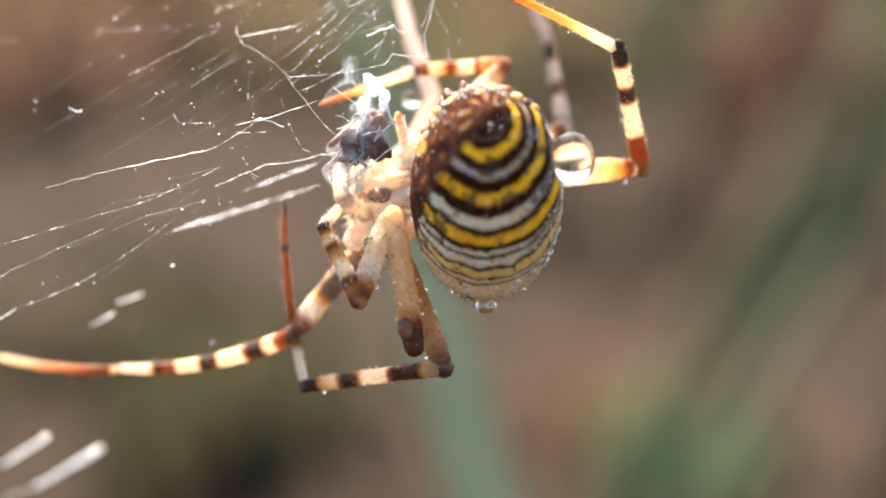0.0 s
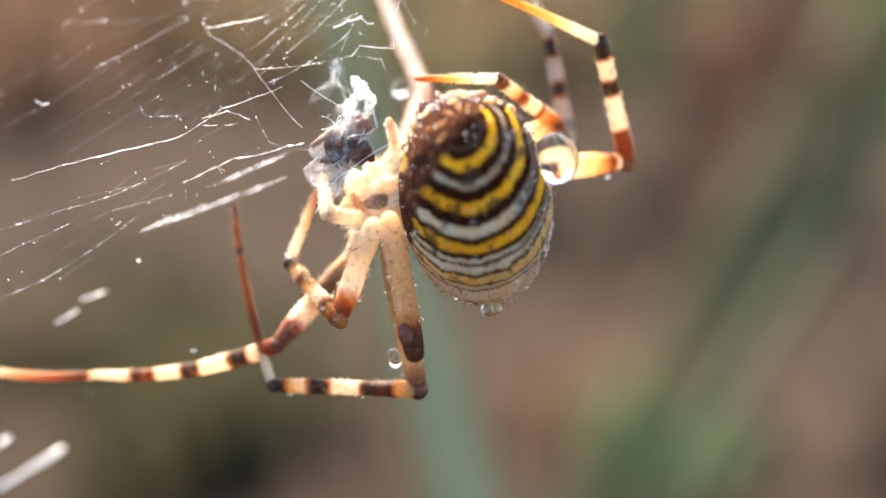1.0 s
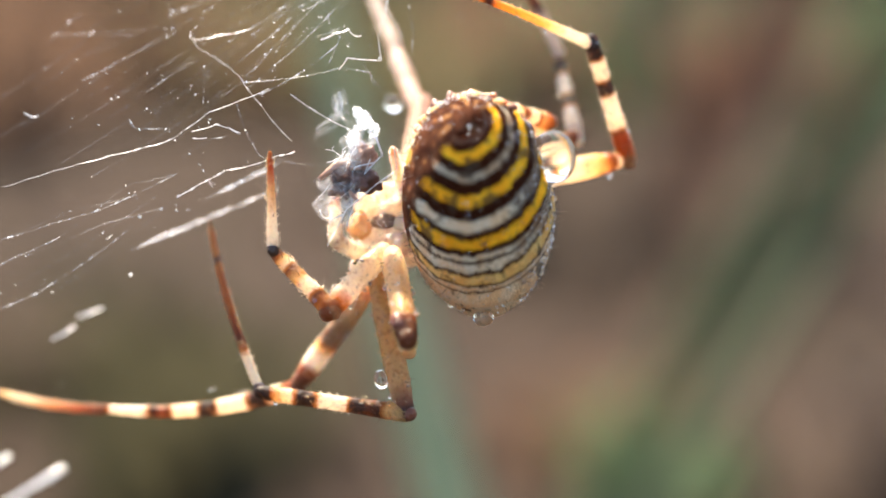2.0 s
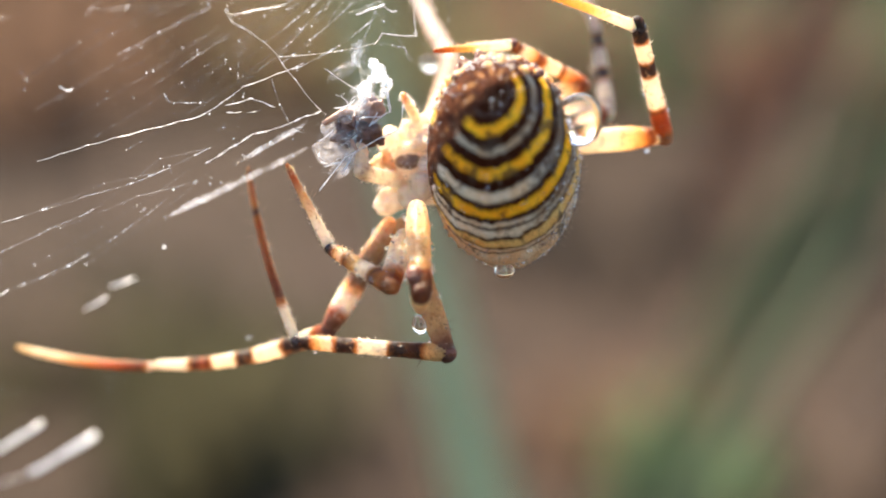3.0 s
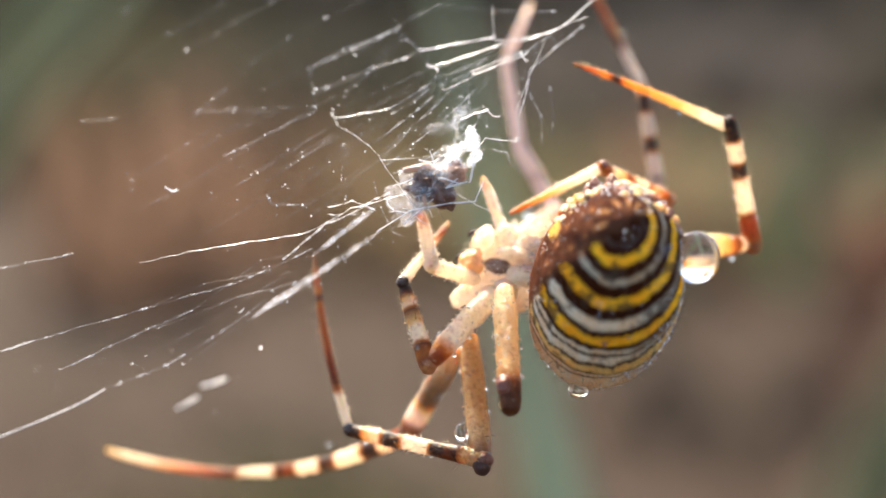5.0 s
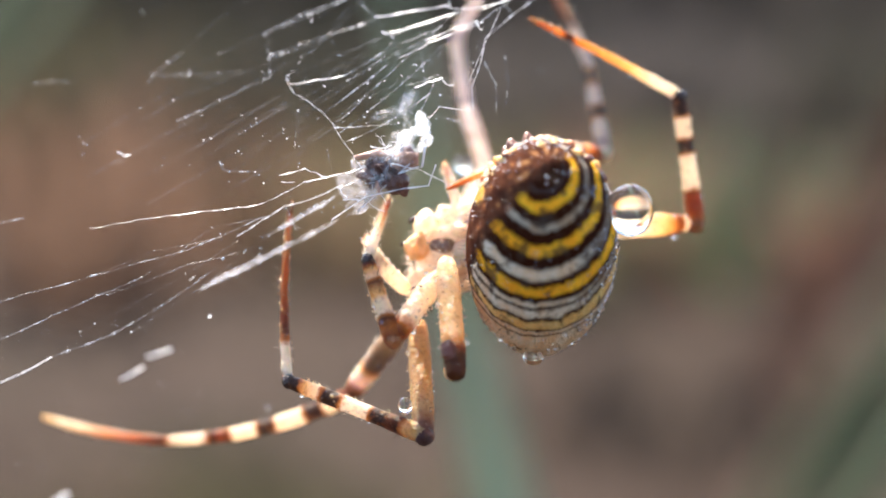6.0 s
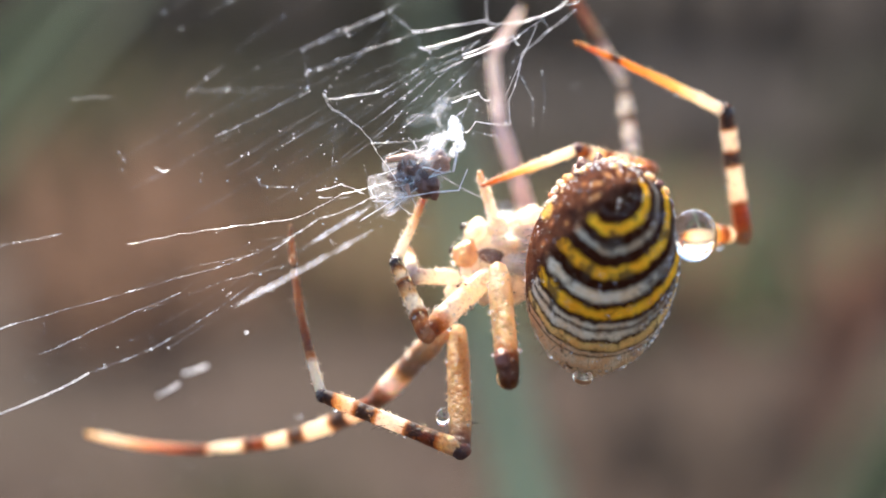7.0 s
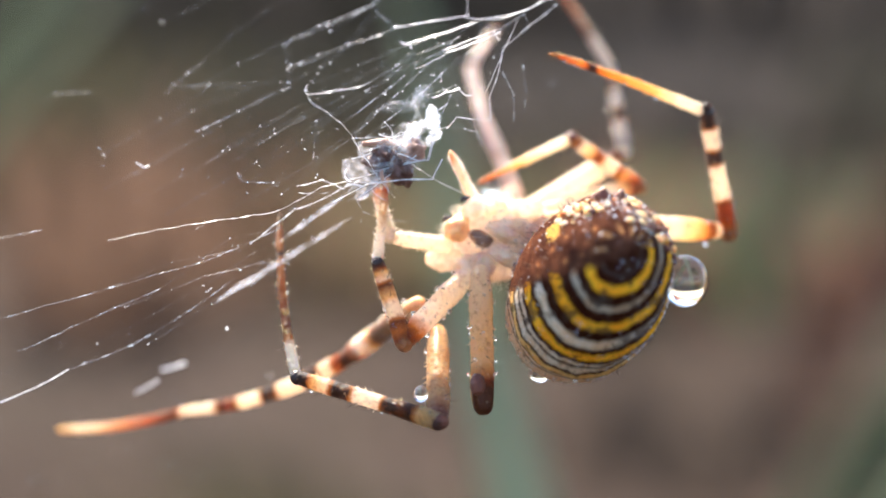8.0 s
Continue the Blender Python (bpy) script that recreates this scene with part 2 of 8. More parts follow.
    mask = ramp(n, [(0.0, (0, 0, 0)), (0.08, (1, 1, 1))])
    links.new(calc(n, links, "ADD", side, 0.07), mask.inputs[0])
    sp = n.new("ShaderNodeTexVoronoi")
    sp.inputs["Scale"].default_value = 7.0
    links.new(u, sp.inputs["Vector"])
    spr = ramp(n, [(0.0, (0.42, 0.21, 0.07)), (0.11, (0.24, 0.095, 0.040)), (0.24, (0.115, 0.044, 0.024)), (0.75, (0.055, 0.021, 0.014))])
    links.new(calc(n, links, "ADD", sp.outputs["Distance"], calc(n, links, "MULTIPLY", calc(n, links, "SUBTRACT", w2.outputs[0], 0.5), 0.3)), spr.inputs[0])
    # cream lobes that fan out round the tip
    turn = calc(n, links, "ARCTAN2", sep.outputs[1], sep.outputs[0])
    fan = calc(n, links, "SINE", calc(n, links, "ADD", calc(n, links, "MULTIPLY", turn, 11.0), calc(n, links, "MULTIPLY", w1.outputs[0], 2.5)))
    lobe = ramp(n, [(0.0, (0.06, 0.022, 0.013)), (0.40, (0.12, 0.045, 0.022)), (0.66, (0.40, 0.20, 0.085))])
    links.new(calc(n, links, "ADD", calc(n, links, "MULTIPLY", fan, 0.5), 0.3), lobe.inputs[0])
    near = ramp(n, [(0.060, (0, 0, 0)), (0.075, (0.8, 0.8, 0.8)), (0.095, (0.7, 0.7, 0.7)), (0.125, (0, 0, 0))])
    links.new(pos, near.inputs[0])
    belly = mixed(n, links, near.outputs[0], spr.outputs[0], lobe.outputs[0])
    col = mixed(n, links, mask.outputs[0], col, belly)
    for at, reach in (((-0.84, 0.14, 0.52), 0.13), ((-0.80, 0.42, 0.42), 0.10)):
        dist = n.new("ShaderNodeVectorMath")
        dist.operation = "DISTANCE"
        links.new(u, dist.inputs[0])
        dist.inputs[1].default_value = at
        patch = ramp(n, [(reach * 0.8, (1, 1, 1)), (reach, (0, 0, 0))])
        links.new(calc(n, links, "ADD", dist.outputs["Value"], calc(n, links, "MULTIPLY", calc(n, links, "SUBTRACT", noise_of(n, links, u, 6.0, 2).outputs[0], 0.5), 0.35)), patch.inputs[0])
        col = mixed(n, links, calc(n, links, "MULTIPLY", patch.outputs[0], 0.75), col, (0.62, 0.36, 0.09))
    fine = noise_of(n, links, u, 70.0, 3)
    fr = ramp(n, [(0.30, (0.45, 0.42, 0.40)), (0.55, (1, 1, 1))])
    links.new(fine.outputs[0], fr.inputs[0])
    col = mixed(n, links, 0.7, col, fr.outputs[0], "MULTIPLY")
    links.new(col, b.inputs["Base Color"])
    b.inputs["Specular IOR Level"].default_value = 0.0
    milky(b, 0.06, 0.3)
    wet = n.new("ShaderNodeTexVoronoi")
    wet.inputs["Scale"].default_value = 26.0
    links.new(u, wet.inputs["Vector"])
    dome = ramp(n, [(0.0, (1, 1, 1)), (0.28, (0.4, 0.4, 0.4)), (0.4, (0, 0, 0))])
    links.new(wet.outputs["Distance"], dome.inputs[0])
    height = calc(n, links, "ADD", calc(n, links, "MULTIPLY", dome.outputs[0], 0.8), fine.outputs[0])
    rg = ramp(n, [(0.05, (0.45, 0.45, 0.45)), (0.4, (0.12, 0.12, 0.12))])
    links.new(dome.outputs[0], rg.inputs[0])
    links.new(rg.outputs[0], b.inputs["Roughness"])
    bumped(n, links, height, b, 0.9, 0.00016)
    return m


def silk_material(name, share=0.35, rough=0.25):
    m, n, links, b = material(name, rough)
    tc = n.new("ShaderNodeTexCoord")
    f = noise_of(n, links, tc.outputs["Object"], 700, 3)
    r = ramp(n, [(0.35, (0.70, 0.70, 0.74)), (0.65, (0.93, 0.92, 0.90))])
    links.new(f.outputs[0], r.inputs[0])
    links.new(r.outputs[0], b.inputs["Base Color"])
    b.inputs["Specular IOR Level"].default_value = 0.9
    b.inputs["Coat Weight"].default_value = 0.6
    glow_through(m, n, links, b, r.outputs[0], share)
    return m


def faint_silk_material(name, clear, catch, reach=500):
    """Single strands too fine to stop the light; some stretches catch it more than others."""
    m, n, links, b = material(name, 0.3)
    b.inputs["Base Color"].default_value = (0.8, 0.8, 0.82, 1)
    tc = n.new("ShaderNodeTexCoord")
    f = noise_of(n, links, tc.outputs["Object"], reach, 3)
    r = ramp(n, [(0.42, (clear, clear, clear)), (0.66, (catch, catch, catch))])
    links.new(f.outputs[0], r.inputs[0])
    t = n.new("ShaderNodeBsdfTransparent")
    mix = n.new("ShaderNodeMixShader")
    links.new(r.outputs[0], mix.inputs[0])
    links.new(b.outputs[0], mix.inputs[1])
    links.new(t.outputs[0], mix.inputs[2])
    links.new(mix.outputs[0], n["Material Output"].inputs[0])
    return m


def gauze_material(name, thin, thick, colour=(0.90, 0.88, 0.92)):
    """Matted silk: white, lets light through, with thinner and thicker places."""
    m, n, links, b = material(name, 0.5)
    tc = n.new("ShaderNodeTexCoord")
    f = noise_of(n, links, tc.outputs["Object"], 900, 3, 0.6)
    b.inputs["Base Color"].default_value = (*colour, 1)
    tr = n.new("ShaderNodeBsdfTranslucent")
    tr.inputs[0].default_value = (*colour, 1)
    half = n.new("ShaderNodeMixShader")
    half.inputs[0].default_value = 0.5
    links.new(b.outputs[0], half.inputs[1]), links.new(tr.outputs[0], half.inputs[2])
    r = ramp(n, [(0.38, (thin, thin, thin)), (0.62, (thick, thick, thick))])
    links.new(f.outputs[0], r.inputs[0])
    t = n.new("ShaderNodeBsdfTransparent")
    mix = n.new("ShaderNodeMixShader")
    links.new(r.outputs[0], mix.inputs[0])
    links.new(t.outputs[0], mix.inputs[1])
    links.new(half.outputs[0], mix.inputs[2])
    links.new(mix.outputs[0], n["Material Output"].inputs[0])
    bumped(n, links, f.outputs[0], b, 0.7, 0.0001)
    return m


def dew_material():
    m, n, links, b = material("dew", 0.03)
    b.inputs["Base Color"].default_value = (0.95, 0.95, 0.95, 1)
    b.inputs["Transmission Weight"].default_value = 0.92
    b.inputs["IOR"].default_value = 1.33
    b.inputs["Specular IOR Level"].default_value = 1.0
    return m


def water_material():
    m, n, links, b = material("water", 0.0)
    b.inputs["Base Color"].default_value = (1, 1, 1, 1)
    b.inputs["Transmission Weight"].default_value = 1.0
    b.inputs["IOR"].default_value = 1.33
    return m


def blade_material(name, a, b_, rough=0.5):
    m, n, links, b = material(name, rough)
    tc = n.new("ShaderNodeTexCoord")
    mp = n.new("ShaderNodeMapping")
    mp.inputs["Scale"].default_value = (260, 260, 9)
    links.new(tc.outputs["Object"], mp.inputs[0])
    f = noise_of(n, links, mp.outputs[0], 1.0, 3)
    g = noise_of(n, links, tc.outputs["Object"], 14, 2)
    fac = calc(n, links, "ADD", calc(n, links, "MULTIPLY", f.outputs[0], 0.5), calc(n, links, "MULTIPLY", g.outputs[0], 0.5))
    r = ramp(n, [(0.35, a), (0.65, b_)])
    links.new(fac, r.inputs[0])
    links.new(r.outputs[0], b.inputs["Base Color"])
    b.inputs["Specular IOR Level"].default_value = 0.15
    bumped(n, links, f.outputs[0], b, 0.4, 0.0006)
    glow_through(m, n, links, b, r.outputs[0], 0.55)
    return m


def soil_material():
    m, n, links, b = material("meadow_soil", 0.9)
    tc = n.new("ShaderNodeTexCoord")
    a = noise_of(n, links, tc.outputs["Object"], 5.5, 3)
    c = noise_of(n, links, tc.outputs["Object"], 60, 4)
    r = ramp(n, [(0.30, (0.0165, 0.0130, 0.0094)), (0.45, (0.0240, 0.0166, 0.0124)), (0.55, (0.0290, 0.0201, 0.0158)), (0.70, (0.0340, 0.0240, 0.0200))])
    b.inputs["Specular IOR Level"].default_value = 0.05
    links.new(a.outputs[0], r.inputs[0])
    r2 = ramp(n, [(0.3, (0.6, 0.55, 0.5)), (0.7, (1, 1, 1))])
    links.new(c.outputs[0], r2.inputs[0])
    col = mixed(n, links, 0.8, r.outputs[0], r2.outputs[0], "MULTIPLY")
    links.new(col, b.inputs["Base Color"])
    bumped(n, links, c.outputs[0], b, 0.8, 0.01)
    return m


M_ABD = abdomen_material()
M_SILK = silk_material("silk", 0.4)
M_WATER = water_material()
M_FINE = faint_silk_material("fine_silk", 0.96, 0.84)
M_THIN = faint_silk_material("thin_silk", 0.93, 0.55, 900)
M_GAUZE = gauze_material("silk_gauze", 0.01, 0.15, (0.84, 0.82, 0.88))
M_HAZE = gauze_material("silk_haze", 0.01, 0.11)
# milky white for dew: the sparkle is in the colour, not reflected
M_GLINT = gauze_material("dew_glint_white", 0.30, 0.85, (0.94, 0.95, 0.98))
M_TUFT = gauze_material("tuft_silk", 0.05, 0.42, (0.86, 0.90, 0.98))
M_DEW = dew_material()
M_BODY = plain_limb("pale_hairy_skin", (0.95, 0.84, 0.71), 0.55, 0.9, (0.50, 0.26, 0.12))
M_COXA = plain_limb("cream_skin", (0.97, 0.88, 0.76), 0.42, 1.0, (0.74, 0.46, 0.22))
M_PALE_LEG = plain_limb("pale_pink_skin", (0.72, 0.60, 0.56), 0.45, 0.9, (0.50, 0.38, 0.35))
M_STERNUM = plain_limb("dark_breastplate_skin", (0.26, 0.14, 0.09), 0.35, 0.0, (0.05, 0.03, 0.025))
M_ORANGE = plain_limb("amber_skin", (0.90, 0.60, 0.30), 0.35, 0.5, (0.45, 0.14, 0.04))
M_KNEE = plain_limb("brown_knee_skin", (0.40, 0.15, 0.055), 0.35, 0.3, (0.12, 0.04, 0.02))
M_DARK = plain_limb("dark_horn", (0.05, 0.025, 0.02), 0.25, 0.05, (0.02, 0.012, 0.01))
M_RED = plain_limb("red_brown_skin", (0.15, 0.045, 0.026), 0.4, 0.15, (0.07, 0.025, 0.018))
M_PREY = plain_limb("prey_shell", (0.13, 0.06, 0.045), 0.3, 0.2, (0.02, 0.015, 0.015))
M_PREY_LIGHT = plain_limb("prey_flesh", (0.42, 0.23, 0.16), 0.4, 0.2, (0.2, 0.09, 0.06))
M_BRISTLE = plain_limb("bristle", (0.10, 0.06, 0.04), 0.3, 0.2, (0.05, 0.03, 0.02))
M_SOIL = soil_material()
M_GREEN = blade_material("green_leaf", (0.150, 0.205, 0.135), (0.190, 0.250, 0.165))
M_GREEN_DULL = blade_material("dull_green_leaf", (0.070, 0.104, 0.054), (0.092, 0.130, 0.070))
M_OLIVE = blade_material("olive_leaf", (0.090, 0.083, 0.046), (0.135, 0.120, 0.070))
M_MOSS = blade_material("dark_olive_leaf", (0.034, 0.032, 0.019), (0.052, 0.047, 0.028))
# the shade of the far background is put into these two leaf colours
M_SHADE = blade_material("shade_green_grey_leaf", (0.022, 0.022, 0.018), (0.034, 0.032, 0.027))
M_SHADE_GREY = blade_material("shade_grey_leaf", (0.042, 0.038, 0.036), (0.062, 0.055, 0.052))
M_DUSK = blade_material("dark_leaf", (0.066, 0.051, 0.043), (0.098, 0.074, 0.062))
M_TAN = blade_material("tan_leaf", (0.094, 0.058, 0.040), (0.124, 0.078, 0.055))
# very dark brown, for the dark patches low behind the web
M_DARK_BROWN = blade_material("very_dark_brown_leaf", (0.030, 0.024, 0.020), (0.046, 0.037, 0.031))
M_RUSSET = blade_material("russet_stalk", (0.121, 0.066, 0.046), (0.165, 0.096, 0.071))


# ---- mesh helpers (millimetres) ----
def mesh_object(name, bm, mat, smooth=True):
    me = bpy.data.meshes.new(name)
    bmesh.ops.scale(bm, vec=(0.001, 0.001, 0.001), verts=bm.verts)
    bm.normal_update()
    bm.to_mesh(me)
    bm.free()
    me.materials.append(mat)
    if smooth:
        me.polygons.foreach_set("use_smooth", [True] * len(me.polygons))
    return new(name, me)


def part(name, bm, mat, parent, label="", m=None):
    ob = mesh_object(name, bm, mat)
    ob.parent = parent
    if m is not None:
        ob.matrix_basis = m
    return tagged(ob, label) if label else ob


def tube(bm, pts, radii, sides=10, squash=1.0):
    """A closed tube through points with a radius at each."""
    pts = [Vector(p) for p in pts]
    rings = []
    side = None
    for i, p in enumerate(pts):
        d = (pts[min(i + 1, len(pts) - 1)] - pts[max(i - 1, 0)]).normalized()
        if side is None:
            side = d.orthogonal().normalized()
        side = (side - d * side.dot(d)).normalized()
        up = d.cross(side)
        ring = []
        for k in range(sides):
            a = 2 * math.pi * k / sides
            ring.append(bm.verts.new(p + (side * math.cos(a) + up * math.sin(a) * squash) * radii[i]))
        rings.append(ring)
    for a, b in zip(rings, rings[1:]):
        for k in range(sides):
            bm.faces.new((a[k], a[(k + 1) % sides], b[(k + 1) % sides], b[k]))
    bm.faces.new(rings[0][::-1])
    bm.faces.new(rings[-1])
    return bm


def ball(bm, centre, r, seg=14, rot=None, rough=0.0, seed=0.0):
    """An ellipsoid lump with half axes r."""
    r = (r, r, r) if isinstance(r, (int, float)) else r
    m = Matrix.Translation(centre) @ (rot.to_4x4() if rot else Matrix.Identity(4)) @ Matrix.Diagonal((*r, 1))
    made = bmesh.ops.create_uvsphere(bm, u_segments=seg, v_segments=max(6, seg * 2 // 3), radius=1.0, matrix=m)["verts"]
    if rough:
        for v in made:
            d = noise.noise(v.co * 1.3 + Vector((seed, seed, 0)))
            v.co += (v.co - Vector(centre)) * rough * d
    return bm


def droplets(name, spots, mat, parent, label):
    """Many small round drops (centre, radius) joined into one mesh."""
    seed = bmesh.new()
    bmesh.ops.create_icosphere(seed, subdivisions=2, radius=1.0)
    ball_v = np.array([v.co[:] for v in seed.verts])
    ball_f = np.array([[v.index for v in f.verts] for f in seed.faces])
    seed.free()
    verts = np.concatenate([ball_v * r + np.array(c) for c, r in spots]) / 1000
    faces = np.concatenate([ball_f + k * len(ball_v) for k in range(len(spots))])
    me = bpy.data.meshes.new(name)
    me.from_pydata(verts.tolist(), [], faces.tolist())
    me.materials.append(mat)
    me.polygons.foreach_set("use_smooth", [True] * len(me.polygons))
    ob = new(name, me)
    ob.parent = parent
    return tagged(ob, label, kind="stuff")


def bristles(bm, length, radius_at, count, size, rng, u0=0.05, u1=0.97, bow=(0, 0), thick=0.024):
    """Short stiff hairs that lean towards the tip."""
    for _ in range(count):
        u, a = rng.uniform(u0, u1), rng.uniform(0, 2 * math.pi)
        out = Vector((math.cos(a), math.sin(a), 0))
        p = out * radius_at(u) * 0.96 + Vector((bow[0] * 4 * u * (1 - u), bow[1] * 4 * u * (1 - u), u * length))
        d = (out + Vector((0, 0, rng.uniform(0.3, 1.1)))).normalized()
        h = size * rng.uniform(0.5, 1.3)
        s = d.orthogonal().normalized() * thick
        t = d.cross(s)
        vs = [bm.verts.new(p + q) for q in (s, t * 1.0, -s, -t * 1.0)]
        tip = bm.verts.new(p + d * h)
        for k in range(4):
            bm.faces.new((vs[k], vs[(k + 1) % 4], tip))


def limb(name, parent, length, profile, mat, rng, label="", hairs=70, hair=0.3, bow=(0, 0), spines=0):
    """A limb piece along z from the joint: profile is (share of length, radius) with rounded ends."""
    bm = bmesh.new()
    steps = 22
    xs, rs = [p[0] for p in profile], [p[1] for p in profile]
    def radius_at(u):
        return float(np.interp(u, xs, rs))
    pts, radii = [], []
    for i in range(-3, steps + 4):
        if i < 0:
            z, r = -radius_at(0) * math.sin(math.pi / 2 * -i / 3), radius_at(0) * math.cos(math.pi / 2 * -i / 3.15)
        elif i > steps:
            k = i - steps
            z, r = length + radius_at(1) * math.sin(math.pi / 2 * k / 3), radius_at(1) * math.cos(math.pi / 2 * k / 3.15)
        else:
            u = i / steps
            z, r = u * length, radius_at(u) * (1 + 0.035 * math.sin(9 * u + rng.uniform(0, 1)))
        u = min(max(z / length, 0), 1)
        pts.append((bow[0] * 4 * u * (1 - u), bow[1] * 4 * u * (1 - u), z))
        radii.append(r)
    tube(bm, pts, radii, 14)
    bristles(bm, length, radius_at, hairs, hair, rng, bow=bow)
    ob = part(name, bm, mat, parent, label)
    if spines:
        thorn = bmesh.new()
        bristles(thorn, length, radius_at, spines, 0.72, rng, 0.08, 0.95, bow, 0.032)
        tagged(part("spine_cover", thorn, M_BRISTLE, ob, "stiff dark spines"), kind="stuff")
    wet = []
    for _ in range(int(length * 5)):
        u, a = rng.uniform(0.02, 0.98), rng.uniform(0, 2 * math.pi)
        k = 4 * u * (1 - u)
        r = radius_at(u)
        wet.append(((bow[0] * k + math.cos(a) * r, bow[1] * k + math.sin(a) * r, u * length), 0.022 + 0.05 * rng.random() ** 4))
    droplets("dew", wet, M_DEW, ob, "tiny beads of dew")
    return ob


def bone(hx, hy, hz, kx, ky, kz):
    """The pose of a limb piece from its joint h towards its end k (mm)."""
    h, k = Vector((hx, hy, hz)) / 1000, Vector((kx, ky, kz)) / 1000
    z = (k - h).normalized()
    x = Vector((0, 1, 0)).cross(z)
    x = x.normalized() if x.length > 1e-6 else Vector((1, 0, 0))
    y = z.cross(x)
    m = Matrix((x, y, z)).transposed().to_4x4()
    m.translation = h
    return m


# ---- ground and the plants far behind ----
def build_ground():
    bm = bmesh.new()
    n = 60
    grid = []
    for j in range(n + 1):
        row = []
        for i in range(n + 1):
            a, b = (i / n * 2 - 1), (j / n * 2 - 1)
            x, y = 400000 * a ** 5 + 1500 * a, 400000 * b ** 5 + 1500 * b
            z = 14 * noise.noise(Vector((x / 170, y / 170, 0)))
            row.append(bm.verts.new((x, y, z)))
        grid.append(row)
    for j in range(n):
        for i in range(n):
            bm.faces.new((grid[j][i], grid[j][i + 1], grid[j + 1][i + 1], grid[j + 1][i]))
    ob = mesh_object("ground", bm, M_SOIL)
    tagged(ob, "brown bare meadow soil with dry litter", "ground", kind="structure")


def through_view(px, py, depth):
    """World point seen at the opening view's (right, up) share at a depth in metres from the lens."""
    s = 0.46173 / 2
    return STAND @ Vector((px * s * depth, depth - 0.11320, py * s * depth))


def build_blade(name, foot, top, width, mat, label, bend=0.02, fold=0.25, taper=0.0):
    """A long leaf from the ground up, creased along its middle, narrowing to its tip."""
    foot, top = Vector(foot), Vector(top)
    d = top - foot
    side = Vector((d.z, 0, -d.x)).normalized() if abs(d.z) + abs(d.x) > 0 else Vector((1, 0, 0))
    out = d.cross(side).normalized()
    bm = bmesh.new()
    n = 26
    rows = []
    for i in range(n + 1):
        u = i / n
        c = foot + d * u + out * bend * math.sin(math.pi * u) + side * 0.3 * bend * math.sin(5 * u)
        w = width * (0.75 + 0.5 * u) * (1 - u ** 6 * 0.8) * (1 - taper * u ** 3) / 2
        rows.append([bm.verts.new((c + side * w * s + out * w * fold * (abs(s) - 0.5) * 2 + out * t) * 1000)
                     for s, t in ((-1, 0), (-0.5, 0), (0, 0), (0.5, 0), (1, 0), (0.5, 0.0012), (0, 0.0022), (-0.5, 0.0012))])
    for a, b in zip(rows, rows[1:]):
        for k in range(8):
            bm.faces.new((a[k], a[(k + 1) % 8], b[(k + 1) % 8], b[k]))
    bm.faces.new(rows[0][::-1]), bm.faces.new(rows[-1])
    ob = mesh_object(name, bm, mat)
    return tagged(ob, label, "grass blade" if "leaf" in name else "plant stalk", "plants behind the web")


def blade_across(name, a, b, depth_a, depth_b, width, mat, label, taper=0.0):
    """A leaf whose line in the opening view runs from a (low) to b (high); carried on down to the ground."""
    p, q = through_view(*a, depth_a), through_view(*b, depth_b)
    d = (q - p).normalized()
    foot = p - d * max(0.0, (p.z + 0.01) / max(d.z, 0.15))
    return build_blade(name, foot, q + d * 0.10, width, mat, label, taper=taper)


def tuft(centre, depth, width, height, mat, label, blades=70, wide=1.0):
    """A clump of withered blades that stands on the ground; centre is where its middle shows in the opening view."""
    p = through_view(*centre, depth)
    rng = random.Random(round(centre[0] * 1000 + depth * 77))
    bm = bmesh.new()
    tall = max(0.03, p.z + height / 2)
    for _ in range(blades):
        x, y = rng.uniform(-0.5, 0.5) * width, rng.uniform(-0.5, 0.5) * width
        base = Vector((p.x + x, p.y + y, -0.012))
        lean = Vector((rng.gauss(0, 0.25), rng.gauss(0, 0.25), 1.0)).normalized()
        h = tall * rng.uniform(0.7, 1.1)
        w = rng.uniform(0.006, 0.012) * wide
        side = Vector((rng.uniform(-1, 1), rng.uniform(-0.4, 0.4), 0)).normalized() * w
        rows = []
        for k in range(5):
            u = k / 4
            c = base + lean * h * u + Vector((lean.x, lean.y, -0.25)) * h * 0.35 * u * u
            rows.append([bm.verts.new((c + side * s * (1 - 0.85 * u)) * 1000) for s in (-1, 0, 1)])
        for a, b in zip(rows, rows[1:]):
            for k in range(2):
                bm.faces.new((a[k], a[k + 1], b[k + 1], b[k]))
    return tagged(mesh_object("grass_tuft", bm, mat), label, "grass", "plants behind the web", "stuff")


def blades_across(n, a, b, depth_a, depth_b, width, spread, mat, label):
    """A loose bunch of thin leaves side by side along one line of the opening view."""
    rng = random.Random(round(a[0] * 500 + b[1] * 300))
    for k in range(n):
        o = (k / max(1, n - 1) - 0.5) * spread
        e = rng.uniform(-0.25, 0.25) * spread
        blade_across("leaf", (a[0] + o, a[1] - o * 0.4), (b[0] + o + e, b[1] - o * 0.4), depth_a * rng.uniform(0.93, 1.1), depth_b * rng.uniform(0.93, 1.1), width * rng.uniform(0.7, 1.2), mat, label)


